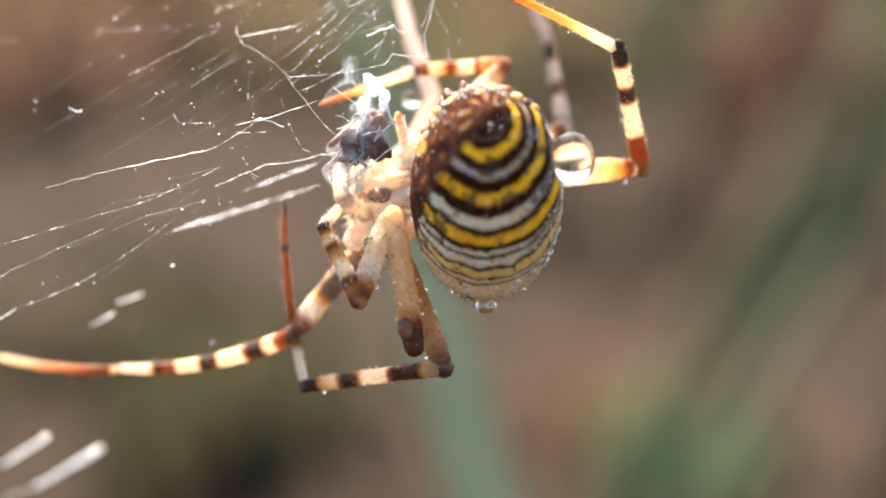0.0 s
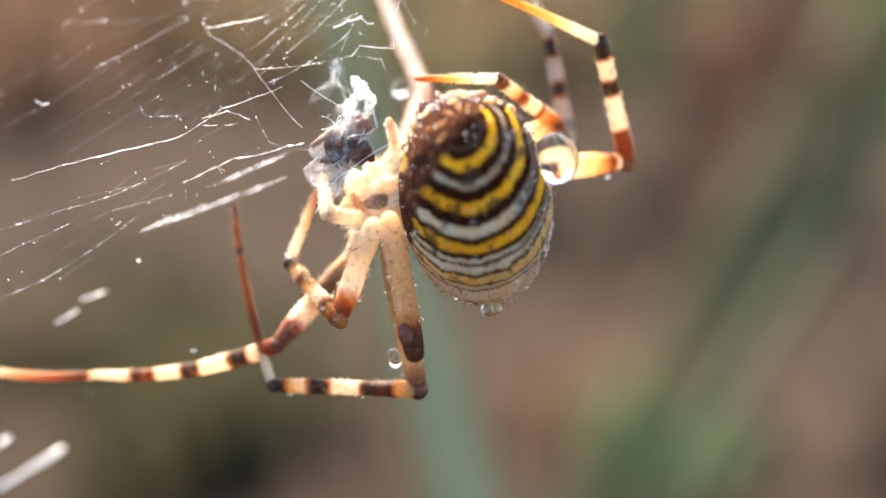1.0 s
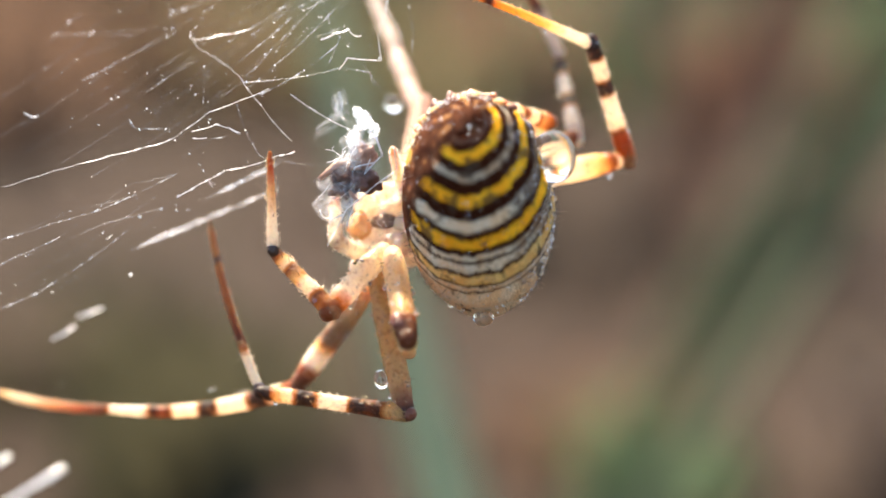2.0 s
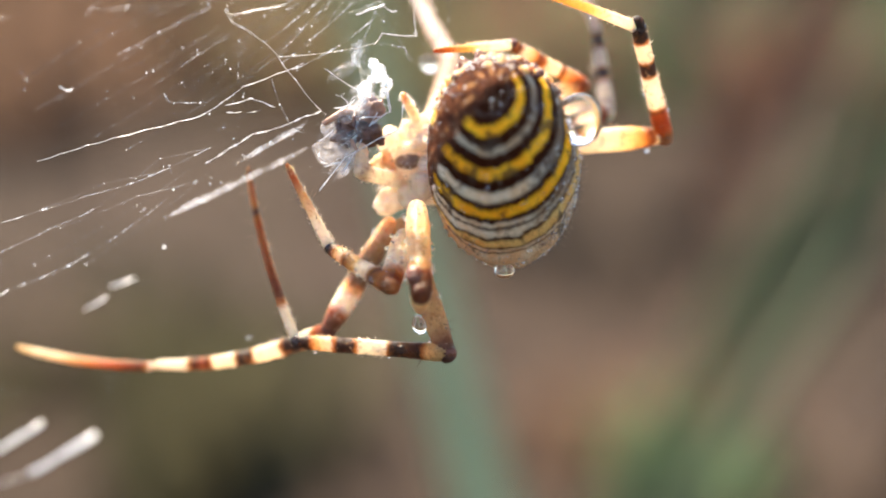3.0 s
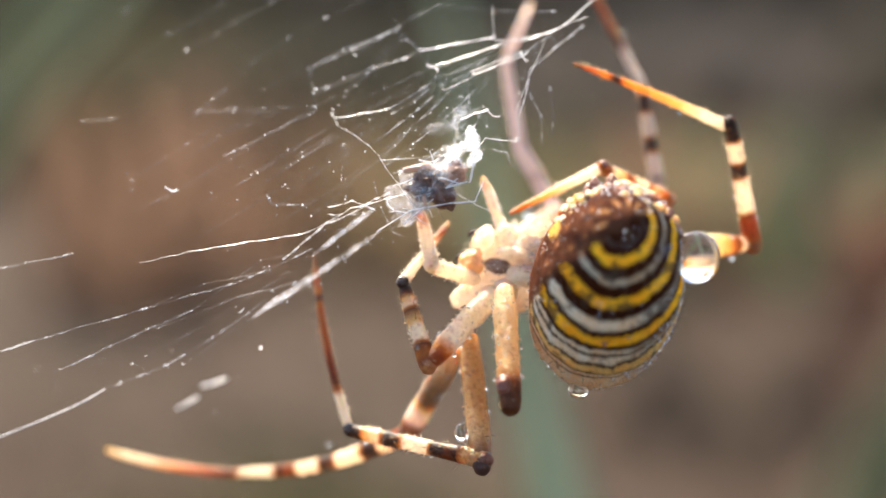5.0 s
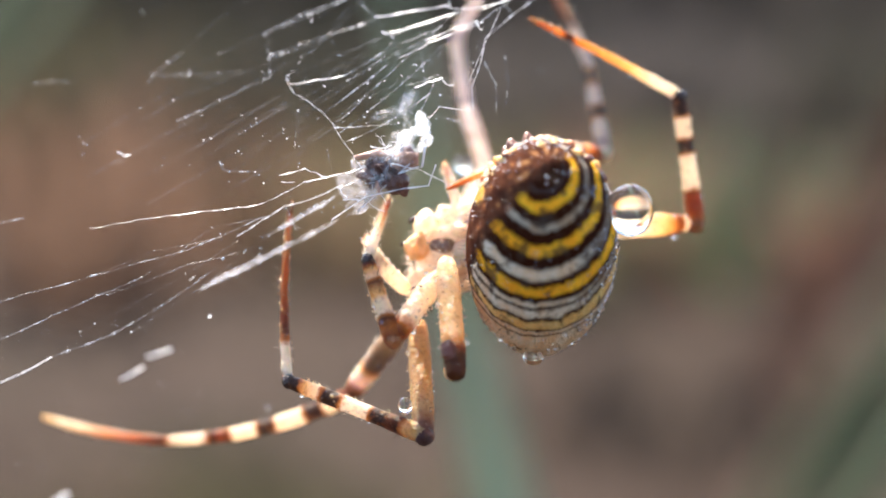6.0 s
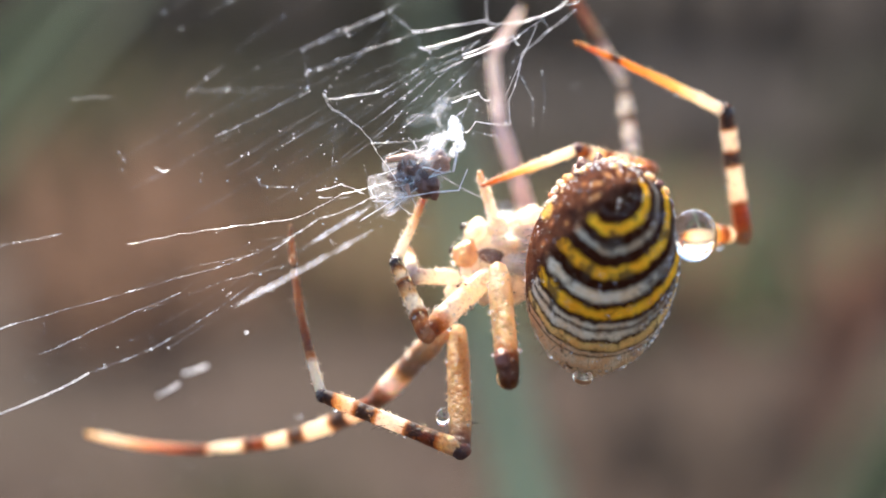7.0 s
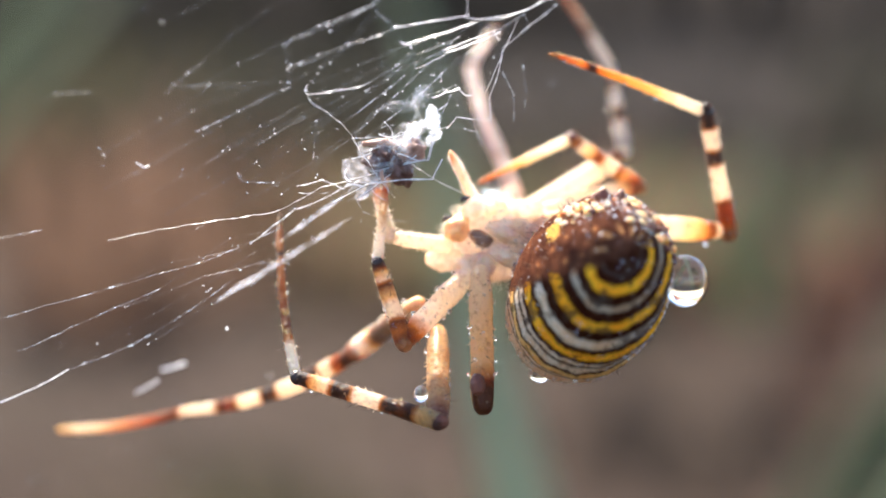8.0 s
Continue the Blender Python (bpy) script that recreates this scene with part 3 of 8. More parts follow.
build_ground()
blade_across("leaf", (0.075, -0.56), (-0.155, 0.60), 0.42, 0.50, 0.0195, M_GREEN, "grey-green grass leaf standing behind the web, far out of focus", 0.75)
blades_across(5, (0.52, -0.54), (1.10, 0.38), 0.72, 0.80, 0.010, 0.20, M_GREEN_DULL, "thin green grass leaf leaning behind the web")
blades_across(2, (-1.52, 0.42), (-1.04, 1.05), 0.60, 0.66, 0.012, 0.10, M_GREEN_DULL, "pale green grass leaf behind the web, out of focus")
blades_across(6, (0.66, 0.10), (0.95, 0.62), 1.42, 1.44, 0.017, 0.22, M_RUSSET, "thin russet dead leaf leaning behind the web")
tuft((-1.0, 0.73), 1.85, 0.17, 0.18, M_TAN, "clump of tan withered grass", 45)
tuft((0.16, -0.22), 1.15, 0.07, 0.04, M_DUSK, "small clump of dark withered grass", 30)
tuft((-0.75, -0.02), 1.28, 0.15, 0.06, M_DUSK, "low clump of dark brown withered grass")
tuft((-1.08, -0.12), 1.35, 0.26, 0.05, M_DARK_BROWN, "low clump of very dark brown grass", 70)
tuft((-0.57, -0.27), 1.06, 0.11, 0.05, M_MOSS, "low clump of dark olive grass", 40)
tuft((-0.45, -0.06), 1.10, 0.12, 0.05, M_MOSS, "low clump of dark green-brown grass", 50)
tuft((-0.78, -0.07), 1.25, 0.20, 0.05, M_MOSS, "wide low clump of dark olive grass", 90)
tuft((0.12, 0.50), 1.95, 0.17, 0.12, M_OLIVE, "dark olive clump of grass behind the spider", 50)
tuft((0.50, 0.13), 1.5, 0.30, 0.08, M_DARK_BROWN, "wide clump of dark withered grass", 110)
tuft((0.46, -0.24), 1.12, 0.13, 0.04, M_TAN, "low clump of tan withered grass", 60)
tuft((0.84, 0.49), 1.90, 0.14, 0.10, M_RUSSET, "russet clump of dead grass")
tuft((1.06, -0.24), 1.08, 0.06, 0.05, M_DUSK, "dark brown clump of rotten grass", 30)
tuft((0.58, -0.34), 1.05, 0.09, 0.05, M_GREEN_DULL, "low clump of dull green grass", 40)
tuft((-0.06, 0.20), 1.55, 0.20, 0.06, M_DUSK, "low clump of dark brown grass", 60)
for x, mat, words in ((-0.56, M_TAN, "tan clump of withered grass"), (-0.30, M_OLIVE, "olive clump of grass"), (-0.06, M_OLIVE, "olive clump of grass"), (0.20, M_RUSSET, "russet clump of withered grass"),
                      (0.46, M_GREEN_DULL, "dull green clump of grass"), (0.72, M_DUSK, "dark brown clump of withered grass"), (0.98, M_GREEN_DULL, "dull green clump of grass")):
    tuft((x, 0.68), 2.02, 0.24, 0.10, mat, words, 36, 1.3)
# tall rows added to darken the top of the later view
for x, d, w, mat, words in ((-1.05, 2.5, 0.40, M_MOSS, "dark olive clump of tall grass"), (-0.62, 2.35, 0.36, M_SHADE, "grey-green clump of tall grass with shade in its colour"), (-0.20, 2.45, 0.36, M_SHADE, "grey-green clump of tall grass with shade in its colour"),
                         (0.18, 2.35, 0.36, M_SHADE_GREY, "grey clump of tall grass with shade in its colour"), (0.58, 2.45, 0.40, M_SHADE, "grey-green clump of tall grass with shade in its colour"), (1.02, 2.4, 0.40, M_SHADE, "grey-green clump of tall grass with shade in its colour")):
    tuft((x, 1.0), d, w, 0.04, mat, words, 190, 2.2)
for x, mat, words in ((-1.1, M_SHADE, "far grey-green clump of tall grass with shade in its colour"), (-0.66, M_SHADE_GREY, "far grey clump of tall grass with shade in its colour"), (-0.22, M_SHADE, "far grey-green clump of tall grass with shade in its colour"),
                      (0.22, M_SHADE_GREY, "far grey clump of tall grass with shade in its colour"), (0.66, M_SHADE_GREY, "far grey clump of tall grass with shade in its colour"), (1.1, M_SHADE_GREY, "far grey clump of tall grass with shade in its colour")):
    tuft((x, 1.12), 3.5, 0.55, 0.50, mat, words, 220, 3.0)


# ---- the web ----
orb_web = tagged(new("orb_web"), "fine silver spider web with beaded threads and tiny dewdrops, partly torn", "spider web")


def thread(r, *pts, beads=0.0):
    """One strand of silk through points (mm); beads swells it at even steps."""
    rng = random.Random(round(pts[0][0] * 977 + pts[0][2] * 331))
    line, radii = [], []
    if r < 0.023:
        FINE_RUNS.extend(zip(pts, pts[1:]))
    for a, b in zip(pts, pts[1:]):
        a, b = Vector(a), Vector(b)
        n = max(2, int((b - a).length / (0.12 if beads < 0 else 0.2))) if beads else max(2, int((b - a).length / 1.2))
        for k in range(n):
            line.append(a.lerp(b, k / n) + Vector((0, 0, -0.05 * math.sin(math.pi * k / n))))
            if beads < 0:
                radii.append(r * (1 if k % 2 else 1 + beads * 0.6) * rng.uniform(0.85, 1.1))
            else:
                radii.append(r * (1 + (1.7 * beads * rng.uniform(0, 1) ** 5 - 0.25 * beads * rng.random() if beads else 0.25 * rng.uniform(-1, 1))))
    line.append(Vector(pts[-1]))
    radii.append(r)
    if r > 0.024 and pts[0][1] < 9:
        radii = [0.37 * k for k in radii]
    return part("thread", tube(bmesh.new(), line, radii, 5), M_SILK if r > 0.029 else M_THIN if r > 0.0135 else M_FINE, orb_web)


def dew_along():
    """Fine dew caught on the thin threads, too small to count."""
    rng = random.Random(21)
    spots = []
    for a, b in FINE_RUNS:
        a, b = Vector(a), Vector(b)
        for _ in range(max(1, int((b - a).length / 1.7))):
            spots.append((a.lerp(b, rng.random()) + Vector((0, -0.01, -0.02)), 0.008 + 0.026 * rng.random() ** 5))
        if rng.random() < 0.6:
            spots.append((a, rng.uniform(0.022, 0.05)))
    return droplets("dew", spots, M_GLINT, orb_web, "tiny bright beads of dew on the threads")


FINE_RUNS = []
LINE, BAND = [], []        # strands that swing a little on their own


def bead(r, x, y, z):
    return part("dewdrop", ball(bmesh.new(), (0, 0, 0), (r, r * 0.9, r), 10), M_GLINT if r > 0.09 and y < 8 else M_DEW, orb_web, m=mm(x, y, z))


def fuzz(bm, a, b, count, spread, r, rng, wild=0.5):
    """A loose skein of many fine strands between two points."""
    a, b = Vector(a), Vector(b)
    for _ in range(count):
        j = lambda s: Vector((rng.gauss(0, s), rng.gauss(0, s), rng.gauss(0, s)))
        p, q = a + j(spread), b + j(spread)
        m1, m2 = p.lerp(q, 0.33) + j(wild), p.lerp(q, 0.66) + j(wild)
        pts = [((1 - t) ** 3) * p + 3 * t * (1 - t) ** 2 * m1 + 3 * t * t * (1 - t) * m2 + t ** 3 * q for t in (k / 7 for k in range(8))]
        tube(bm, pts, [r * rng.uniform(0.6, 1.5)] * 8, 4)
    return bm


def silk_band(width, strands, seed, *pts):
    """A flattened, ragged band of matted silk through points (mm), with loose strands along it."""
    rng = random.Random(seed)
    pts = [Vector(p) for p in pts]
    line = []
    for a, c in zip(pts, pts[1:]):
        n = max(2, int((c - a).length / 0.16))
        line += [a.lerp(c, k / n) for k in range(n)]
    line.append(pts[-1])
    for layer in range(3):
        bm = bmesh.new()
        off = Vector((rng.gauss(0, 0.3), 0.25 * (layer - 1), rng.gauss(0, 0.3))) * width
        share = (1.5, 1.0, 0.55)[layer]
        radii = []
        for k in range(len(line)):
            u = k / (len(line) - 1)
            end = min(1.0, 4 * u + 0.25, 4 * (1 - u) + 0.15)
            radii.append(width * share * end * (0.55 + 0.9 * abs(noise.noise(Vector((k * 0.23, seed, layer * 5))))))
        tube(bm, [p + off + Vector((0, 0, 0.5 * width * noise.noise(Vector((k * 0.15, layer * 3, seed)))))for k, p in enumerate(line)], radii, 10, 0.6)
        for v in bm.verts:
            v.co += Vector((0, 0.4, 1)) * 0.35 * width * noise.noise(v.co * 4.0)
        BAND.append(part("silk_band", bm, M_HAZE, orb_web, "hazy white band of matted silk" if layer == 0 else ""))
    bm = bmesh.new()
    for _ in range(strands):
        i = rng.randrange(0, max(1, len(line) - 6))
        j = min(len(line) - 1, i + rng.randrange(5, 22))
        o = [Vector((rng.gauss(0, 1), rng.gauss(0, 1), rng.gauss(0, 1))) * width * 0.55 for _ in range(2)]
        run = [line[k] + o[0].lerp(o[1], (k - i) / (j - i)) + Vector((0, 0, 0.25 * width * math.sin(k * 0.7 + o[0].x * 30))) for k in range(i, j + 1)]
        tube(bm, run, [rng.uniform(0.007, 0.017)] * len(run), 4)
    BAND.append(tagged(part("silk_strands", bm, M_THIN, orb_web, "loose bright strands along the silk band"), kind="stuff"))
    for _ in range(strands):
        p = line[rng.randrange(len(line))] + Vector((rng.gauss(0, 1), -1, rng.gauss(0, 1))) * width * 0.6
        BAND.append(bead(rng.uniform(0.02, 0.055), *p))


thread(0.05, (-6.67, -6.35, 15.73), (-5.13, -6.14, 16.03), (-2.87, -5.87, 16.51), (-1.73, -5.48, 16.43), (0.45, -5.23, 16.92), beads=1.3)
thread(0.085, (0.23, -5.22, 16.82), (1.36, -5.26, 17.3), (2.63, -5.71, 18.35), (4.21, -6.3, 19.69), (6.99, -7.53, 22.32), beads=0.8)
thread(0.04, (-1.73, -5.5, 16.46), (-0.59, -5.22, 16.52), (0.55, -5.25, 16.98), (2.01, -5.32, 17.62), (2.82, -5.3, 17.89), beads=0.8)
thread(0.034, (-6.35, -5.68, 14.98), (-5.71, -5.41, 14.87), (-4.64, -5.45, 15.32), (-2.86, -5.43, 15.95), (-1.73, -5.43, 16.38), beads=1.2)
thread(0.07, (-6.25, -5.68, 15.02), (-5.71, -5.41, 14.87), (-5.64, -5.24, 14.68), beads=0.6)
thread(0.026, (-3.18, -5.18, 15.51), (-2.21, -5.42, 16.18), (-1.73, -5.43, 16.38), beads=1.0)
thread(0.024, (-5.57, -4.6, 13.88), (-3.82, -4.79, 14.77), beads=1.3)
thread(0.052, (-3.88, -4.78, 14.74), (-2.36, -4.82, 15.35), (-0.83, -4.84, 15.94), beads=0.8)
thread(0.1, (-0.96, -4.83, 15.88), (-0.61, -4.39, 15.44), beads=0.3)
thread(0.024, (-0.89, -4.72, 15.77), (0.08, -4.97, 16.44), (0.88, -5.12, 16.94), beads=1.0)
thread(0.024, (-1.73, -5.43, 16.38), (-1.71, -4.97, 15.78), beads=0.5)
thread(0.022, (0.39, -5.26, 16.94), (0.79, -5.01, 16.76), (1.07, -4.72, 16.5), beads=1.0)
thread(0.052, (-11.52, -4.87, 12.03), (-9.98, -4.66, 12.33), (-8.36, -4.46, 12.66), beads=0.9)
thread(0.022, (-8.36, -4.46, 12.66), (-6.35, -4.82, 13.87), (-5.77, -5.09, 14.44), (-5.44, -5.06, 14.52), beads=1.4)
thread(0.026, (-2.61, -5.83, 16.56), (-2.57, -6.44, 17.37), (-2.68, -6.9, 17.92), beads=1.0)
thread(0.016, (-2.68, -6.9, 17.92), (-0.96, -6.46, 17.99), (1, -5.96, 18.07), beads=1.6)
thread(0.022, (-6.67, -6.35, 15.73), (-6.35, -5.68, 14.98), beads=0.8)
thread(0.024, (-5.71, -5.36, 14.82), (-5.51, -4.59, 13.88), beads=0.9)
thread(0.014, (-5.51, -4.99, 14.4), (-3.82, -5.01, 15.05), (-2.85, -5.1, 15.53), beads=1.6)
thread(0.03, (-11.64, -5.08, 12.26), (-11.52, -4.87, 12.03), (-11.28, -4.48, 11.61), (-10.9, -4.24, 11.45), (-10.46, -3.95, 11.23), beads=1.3)
thread(0.031, (-10.46, -3.95, 11.23), (-9.6, -3.25, 10.65), (-9.05, -2.7, 10.14), beads=1.2)
thread(0.034, (-9.05, -2.7, 10.14), (-8.73, -2.18, 9.58), (-8.41, -1.75, 9.15), beads=1.4)
thread(0.03, (-8.41, -1.75, 9.15), (-8.02, -1.3, 8.71), (-7.26, -0.27, 7.66), (-6.36, 0.68, 6.76), beads=1.2)
thread(0.028, (-8.31, 0.77, 5.92), (-7.01, 1.37, 5.62), (-4.37, 2.31, 5.4), beads=1.4)
thread(0.017, (-9.39, -1.68, 8.69), (-9.02, -0.51, 7.32), (-8.31, 0.77, 5.92), beads=1.4)
thread(0.022, (-9.05, -2.7, 10.14), (-8.13, -2.88, 10.71), (-7.24, -3.36, 11.66), (-5.11, -4.22, 13.56), (-3.18, -5.02, 15.31), beads=1.5)
thread(0.022, (-8.41, -1.75, 9.15), (-7.08, -1.8, 9.71), (-5.43, -2.03, 10.61), (-3.45, -2.56, 12.02), beads=1.5)
thread(0.018, (-8.73, -2.18, 9.58), (-7.08, -2.68, 10.84), (-5.11, -3.32, 12.39), (-2.83, -4.32, 14.53), beads=1.5)
thread(0.018, (-9.6, -3.25, 10.65), (-7.72, -3.75, 11.99), (-5.93, -4.31, 13.38), beads=1.5)
thread(0.012, (-11.64, -5.08, 12.26), (-11.25, -5.36, 12.76))
thread(0.015, (-12.53, -7.21, 14.68), (-10.85, -7.38, 15.51), (-8.16, -7.46, 16.62), (-6.89, -7.71, 17.41), (-5.52, -7.8, 18.03), beads=1.8)
thread(0.016, (-12.42, -6.23, 13.45), (-10.89, -6.28, 14.09), (-9.23, -6.31, 14.73), (-6.89, -6.21, 15.46), beads=1.8)
thread(0.0125, (-11.57, -5.22, 12.46), (-8.67, -5.33, 13.68), (-6.9, -5.44, 14.48), (-5.93, -5.53, 14.95), beads=1.5)
thread(0.012, (-12.53, -7.21, 14.68), (-12.49, -6.24, 13.45), (-12.61, -5.62, 12.59))
thread(0.013, (-17.04, -5, 10.15), (-15.11, -5.18, 11.1), (-12.58, -5.61, 12.59), (-11.39, -5.73, 13.18), beads=1.6)
thread(0.012, (-8, -7.42, 16.63), (-7.37, -6.93, 16.22), (-6.67, -6.35, 15.73), beads=1.6)
thread(0.013, (-10.27, -5.82, 13.72), (-9.61, -6.23, 14.49), (-8, -7.13, 16.24), beads=1.5)
thread(0.01, (-18.71, -4.3, 8.63), (-16.46, -4.29, 9.45), (-14.65, -4.84, 10.83))
thread(0.01, (-15.22, -3.51, 8.9), (-13.41, -3.96, 10.15), (-11.61, -4.29, 11.24))
thread(0.01, (-14.3, -2.69, 8.19), (-11, -3.23, 10.09), (-9.35, -3.83, 11.48))
thread(0.01, (-13.53, -1.79, 7.31), (-11.68, -2.71, 9.18), (-9.7, -3.12, 10.44))
thread(0.01, (-8.72, -2.64, 10.18), (-7.07, -3.81, 12.31), (-5.77, -4.61, 13.82))
thread(0.01, (-7.91, -1.62, 9.16), (-5.44, -3.51, 12.53), (-4.14, -4.42, 14.18))
thread(0.01, (-7.24, -2.49, 10.54), (-5.11, -3.66, 12.83), (-2.84, -4.77, 15.1))
thread(0.01, (-5.52, -7.8, 18.03), (-2.58, -6.87, 17.92))
thread(0.012, (-4.27, -4.72, 14.52), (-4.29, -3.9, 13.45), (-4.25, -3.37, 12.78), beads=1.0)
thread(0.01, (-11.07, -1.39, 7.69), (-10.95, -2.75, 9.5), (-10.98, -3.79, 10.83))
thread(0.01, (-14.61, -10.11, 17.65), (-16.32, -9.96, 16.83), (-18.21, -9.53, 15.57))
thread(0.01, (-13.78, -8.61, 16.02), (-15.52, -8.23, 14.89), (-17.79, -7.4, 12.97))
thread(0.01, (-13.78, -8.61, 16.02), (-11.73, -8.85, 17.09), (-9.54, -8.98, 18.07), (-8.29, -9.2, 18.82))
thread(0.01, (-19.3, -9.48, 15.11), (-16.64, -9.83, 16.55), (-14.46, -10.17, 17.79), (-12.59, -10.44, 18.83))
thread(0.01, (-23.79, -9.33, 13.25), (-20.13, -10.27, 15.82), (-16.87, -10.76, 17.65))
thread(0.012, (-2.13, -2.79, 12.82), (-1.09, -1.38, 11.38), (1.04, 0.81, 9.33))
thread(0.01, (-2.95, -2.43, 12.05), (-3.02, -1.41, 10.7), (-3.07, -0.72, 9.79))
thread(0.018, (-19.26, -6.83, 11.7), (-18.83, -7.05, 12.14), (-18.11, -7.3, 12.74), (-17.31, -7.51, 13.3), beads=1.0)
thread(0.011, (-18.83, -7.05, 12.14), (-16.91, -6.61, 12.28), (-15.04, -6.2, 12.45), beads=1.8)
thread(0.011, (-15.04, -6.2, 12.45), (-12.58, -5.61, 12.59))
thread(0.022, (-25.18, -8.22, 11.3), (-24.28, -8.06, 11.43), (-23.31, -7.85, 11.52), beads=0.3)
thread(0.1, (-4.38, -3, 12.25), (-3.62, -3.03, 12.58), (-2.73, -2.99, 12.85), beads=0.5)
thread(0.07, (-2.87, -3.07, 12.9), (-2.46, -2.65, 12.51), (-2.06, -2.55, 12.53), beads=0.5)
thread(0.02, (-2.87, -3.07, 12.9), (-2.85, -2.34, 11.96), beads=0.6)
LINE.append(thread(0.036, (-23.04, -1.83, 3.83), (-21.59, -1.65, 4.15), (-20.13, -1.48, 4.46), (-18.61, -1.24, 4.71), beads=-1))
LINE.append(thread(0.0295, (-18.61, -1.24, 4.71), (-16.72, -0.93, 5.01), (-14.59, -0.56, 5.32), beads=1.6))
LINE.append(thread(0.0295, (-13.44, -0.37, 5.5), (-12.1, -0.47, 6.13), (-10.7, -0.67, 6.91), (-9.76, -0.57, 7.12), beads=1.4))
LINE.append(thread(0.05, (-14.69, -0.58, 5.31), (-13.44, -0.37, 5.5), beads=0.6))
thread(0.028, (-12.77, -0.36, 5.74), (-12.27, -0.52, 6.12), (-11.77, -0.57, 6.38), (-10.93, -0.69, 6.84), (-10.1, -0.56, 6.99), beads=1.6)
thread(0.04, (-12.08, -1.01, 6.84), (-11.26, -0.8, 6.86), beads=0.7)
LINE.append(thread(0.045, (-10.7, -0.67, 6.91), (-8.76, -0.5, 7.4), (-7.09, -0.4, 7.88), beads=-0.6))
thread(0.022, (-32.87, -3.88, 2.84), (-30.99, -3.7, 3.31), (-29.27, -3.49, 3.68), beads=1.6)
thread(0.017, (-29.27, -3.49, 3.68), (-26.58, -3.18, 4.27), beads=1.8)
thread(0.016, (-34.29, -0.16, -2.49), (-31.65, -0.22, -1.43), (-30.02, -0.16, -0.9), (-26.75, 0, 0.1), (-23.13, 0.2, 1.17), (-20.49, 0.31, 2.01), (-17.5, 0.5, 2.87), (-13.14, 0.22, 4.86), beads=1.8)
thread(0.03, (-31.98, -0.21, -1.57), (-29.69, -0.12, -0.84), beads=0.8)
thread(0.028, (-27.46, -0.1, -0.04), (-26.74, -0.02, 0.13), beads=0.8)
thread(0.018, (-28.65, 1.54, -2.6), (-26.63, 1.43, -1.7), (-25.61, 1.31, -1.17), (-22.92, 1.13, 0.06), (-20.23, 1, 1.22), beads=1.4)
thread(0.011, (-24.09, 2.44, -2.07), (-18.61, 1.68, 0.93), (-14.51, 0.82, 3.57))
thread(0.011, (-20.23, 1, 1.22), (-16.12, -0.1, 4.16), (-13.14, 0.22, 4.86))
thread(0.01, (-21.14, 3.26, -2.04), (-16.63, 2.23, 0.96), (-13.19, 1.18, 3.6))
thread(0.08, (-35.46, 3.87, -8.13), (-32.37, 3.58, -6.61), (-27.94, 3.41, -4.75), (-25.87, 3.12, -3.61), beads=0.35)
thread(0.017, (-25.87, 3.12, -3.61), (-22.13, 3.04, -2.12), (-18.68, 2.42, -0.04), (-15.92, 1.67, 1.94), beads=1.8)
thread(0.04, (-17.62, 1.86, 1.08), (-17.27, 1.75, 1.34), beads=0.8)
thread(0.022, (-15.65, 0.32, 3.79), (-15.58, 0.66, 3.38), beads=0.8)
thread(0.03, (-11.17, 1.35, 4.12), (-11.42, 0.96, 4.52), (-11, 1.27, 4.28), beads=0.5)
thread(0.01, (-17.19, -5.79, 11.11), (-14.33, -5.93, 12.36), (-12.11, -6.02, 13.29))
thread(0.01, (-11.41, -3.67, 10.52), (-8.46, -4.16, 12.24))
thread(0.01, (-13.66, -3.69, 9.71), (-11.68, -4.09, 10.96))
thread(0.015, (-3.84, -3.28, 12.82), (-2.73, -2.41, 12.1), (-0.79, 0.25, 9.39), beads=0.5)
thread(0.021, (-4.81, -3.19, 12.34), (-3.03, -3.19, 12.99), (-4.06, -1.83, 10.86), beads=1.0)
thread(0.0115, (-16.34, -3.8, 8.86), (-14.2, -4.27, 10.26), (-11.92, -4.55, 11.46))
thread(0.0115, (-14.82, -2.13, 7.27), (-12.65, -2.85, 8.99), (-10.35, -3.29, 10.41))
thread(0.0115, (-13.06, -1.2, 6.71), (-10.38, -2.14, 8.92), (-8.39, -2.79, 10.49))
thread(0.0115, (-10.23, -7.03, 15.3), (-8.16, -7.46, 16.62))
thread(0.0115, (-9.65, -4.8, 12.63), (-7.71, -4.98, 13.58), (-6.42, -5.32, 14.5))
thread(0.0115, (-10.95, -4.57, 11.85), (-8.68, -4.78, 12.96), (-7.06, -4.93, 13.75))
thread(0.0115, (-11.57, -5.22, 12.46), (-11.64, -5.08, 12.26))
thread(0.0115, (-9.23, -6.31, 14.73), (-8.67, -5.33, 13.68), (-8.2, -4.44, 12.7))
thread(0.0115, (-10.25, -6.28, 14.31), (-10.92, -5.56, 13.15), (-11.52, -4.94, 12.12))
thread(0.0115, (-6.42, -4.84, 13.87), (-7.24, -3.36, 11.66), (-8.13, -2.88, 10.71))
thread(0.0115, (-5.12, -4.78, 14.28), (-6.09, -3.68, 12.5), (-7.08, -2.5, 10.6))
thread(0.0115, (-3.66, -4.75, 14.78), (-4.46, -3.94, 13.44), (-5.43, -2.95, 11.79))
thread(0.0115, (-2.61, -5.83, 16.56), (-3.34, -5.33, 15.64), (-3.82, -4.79, 14.77))
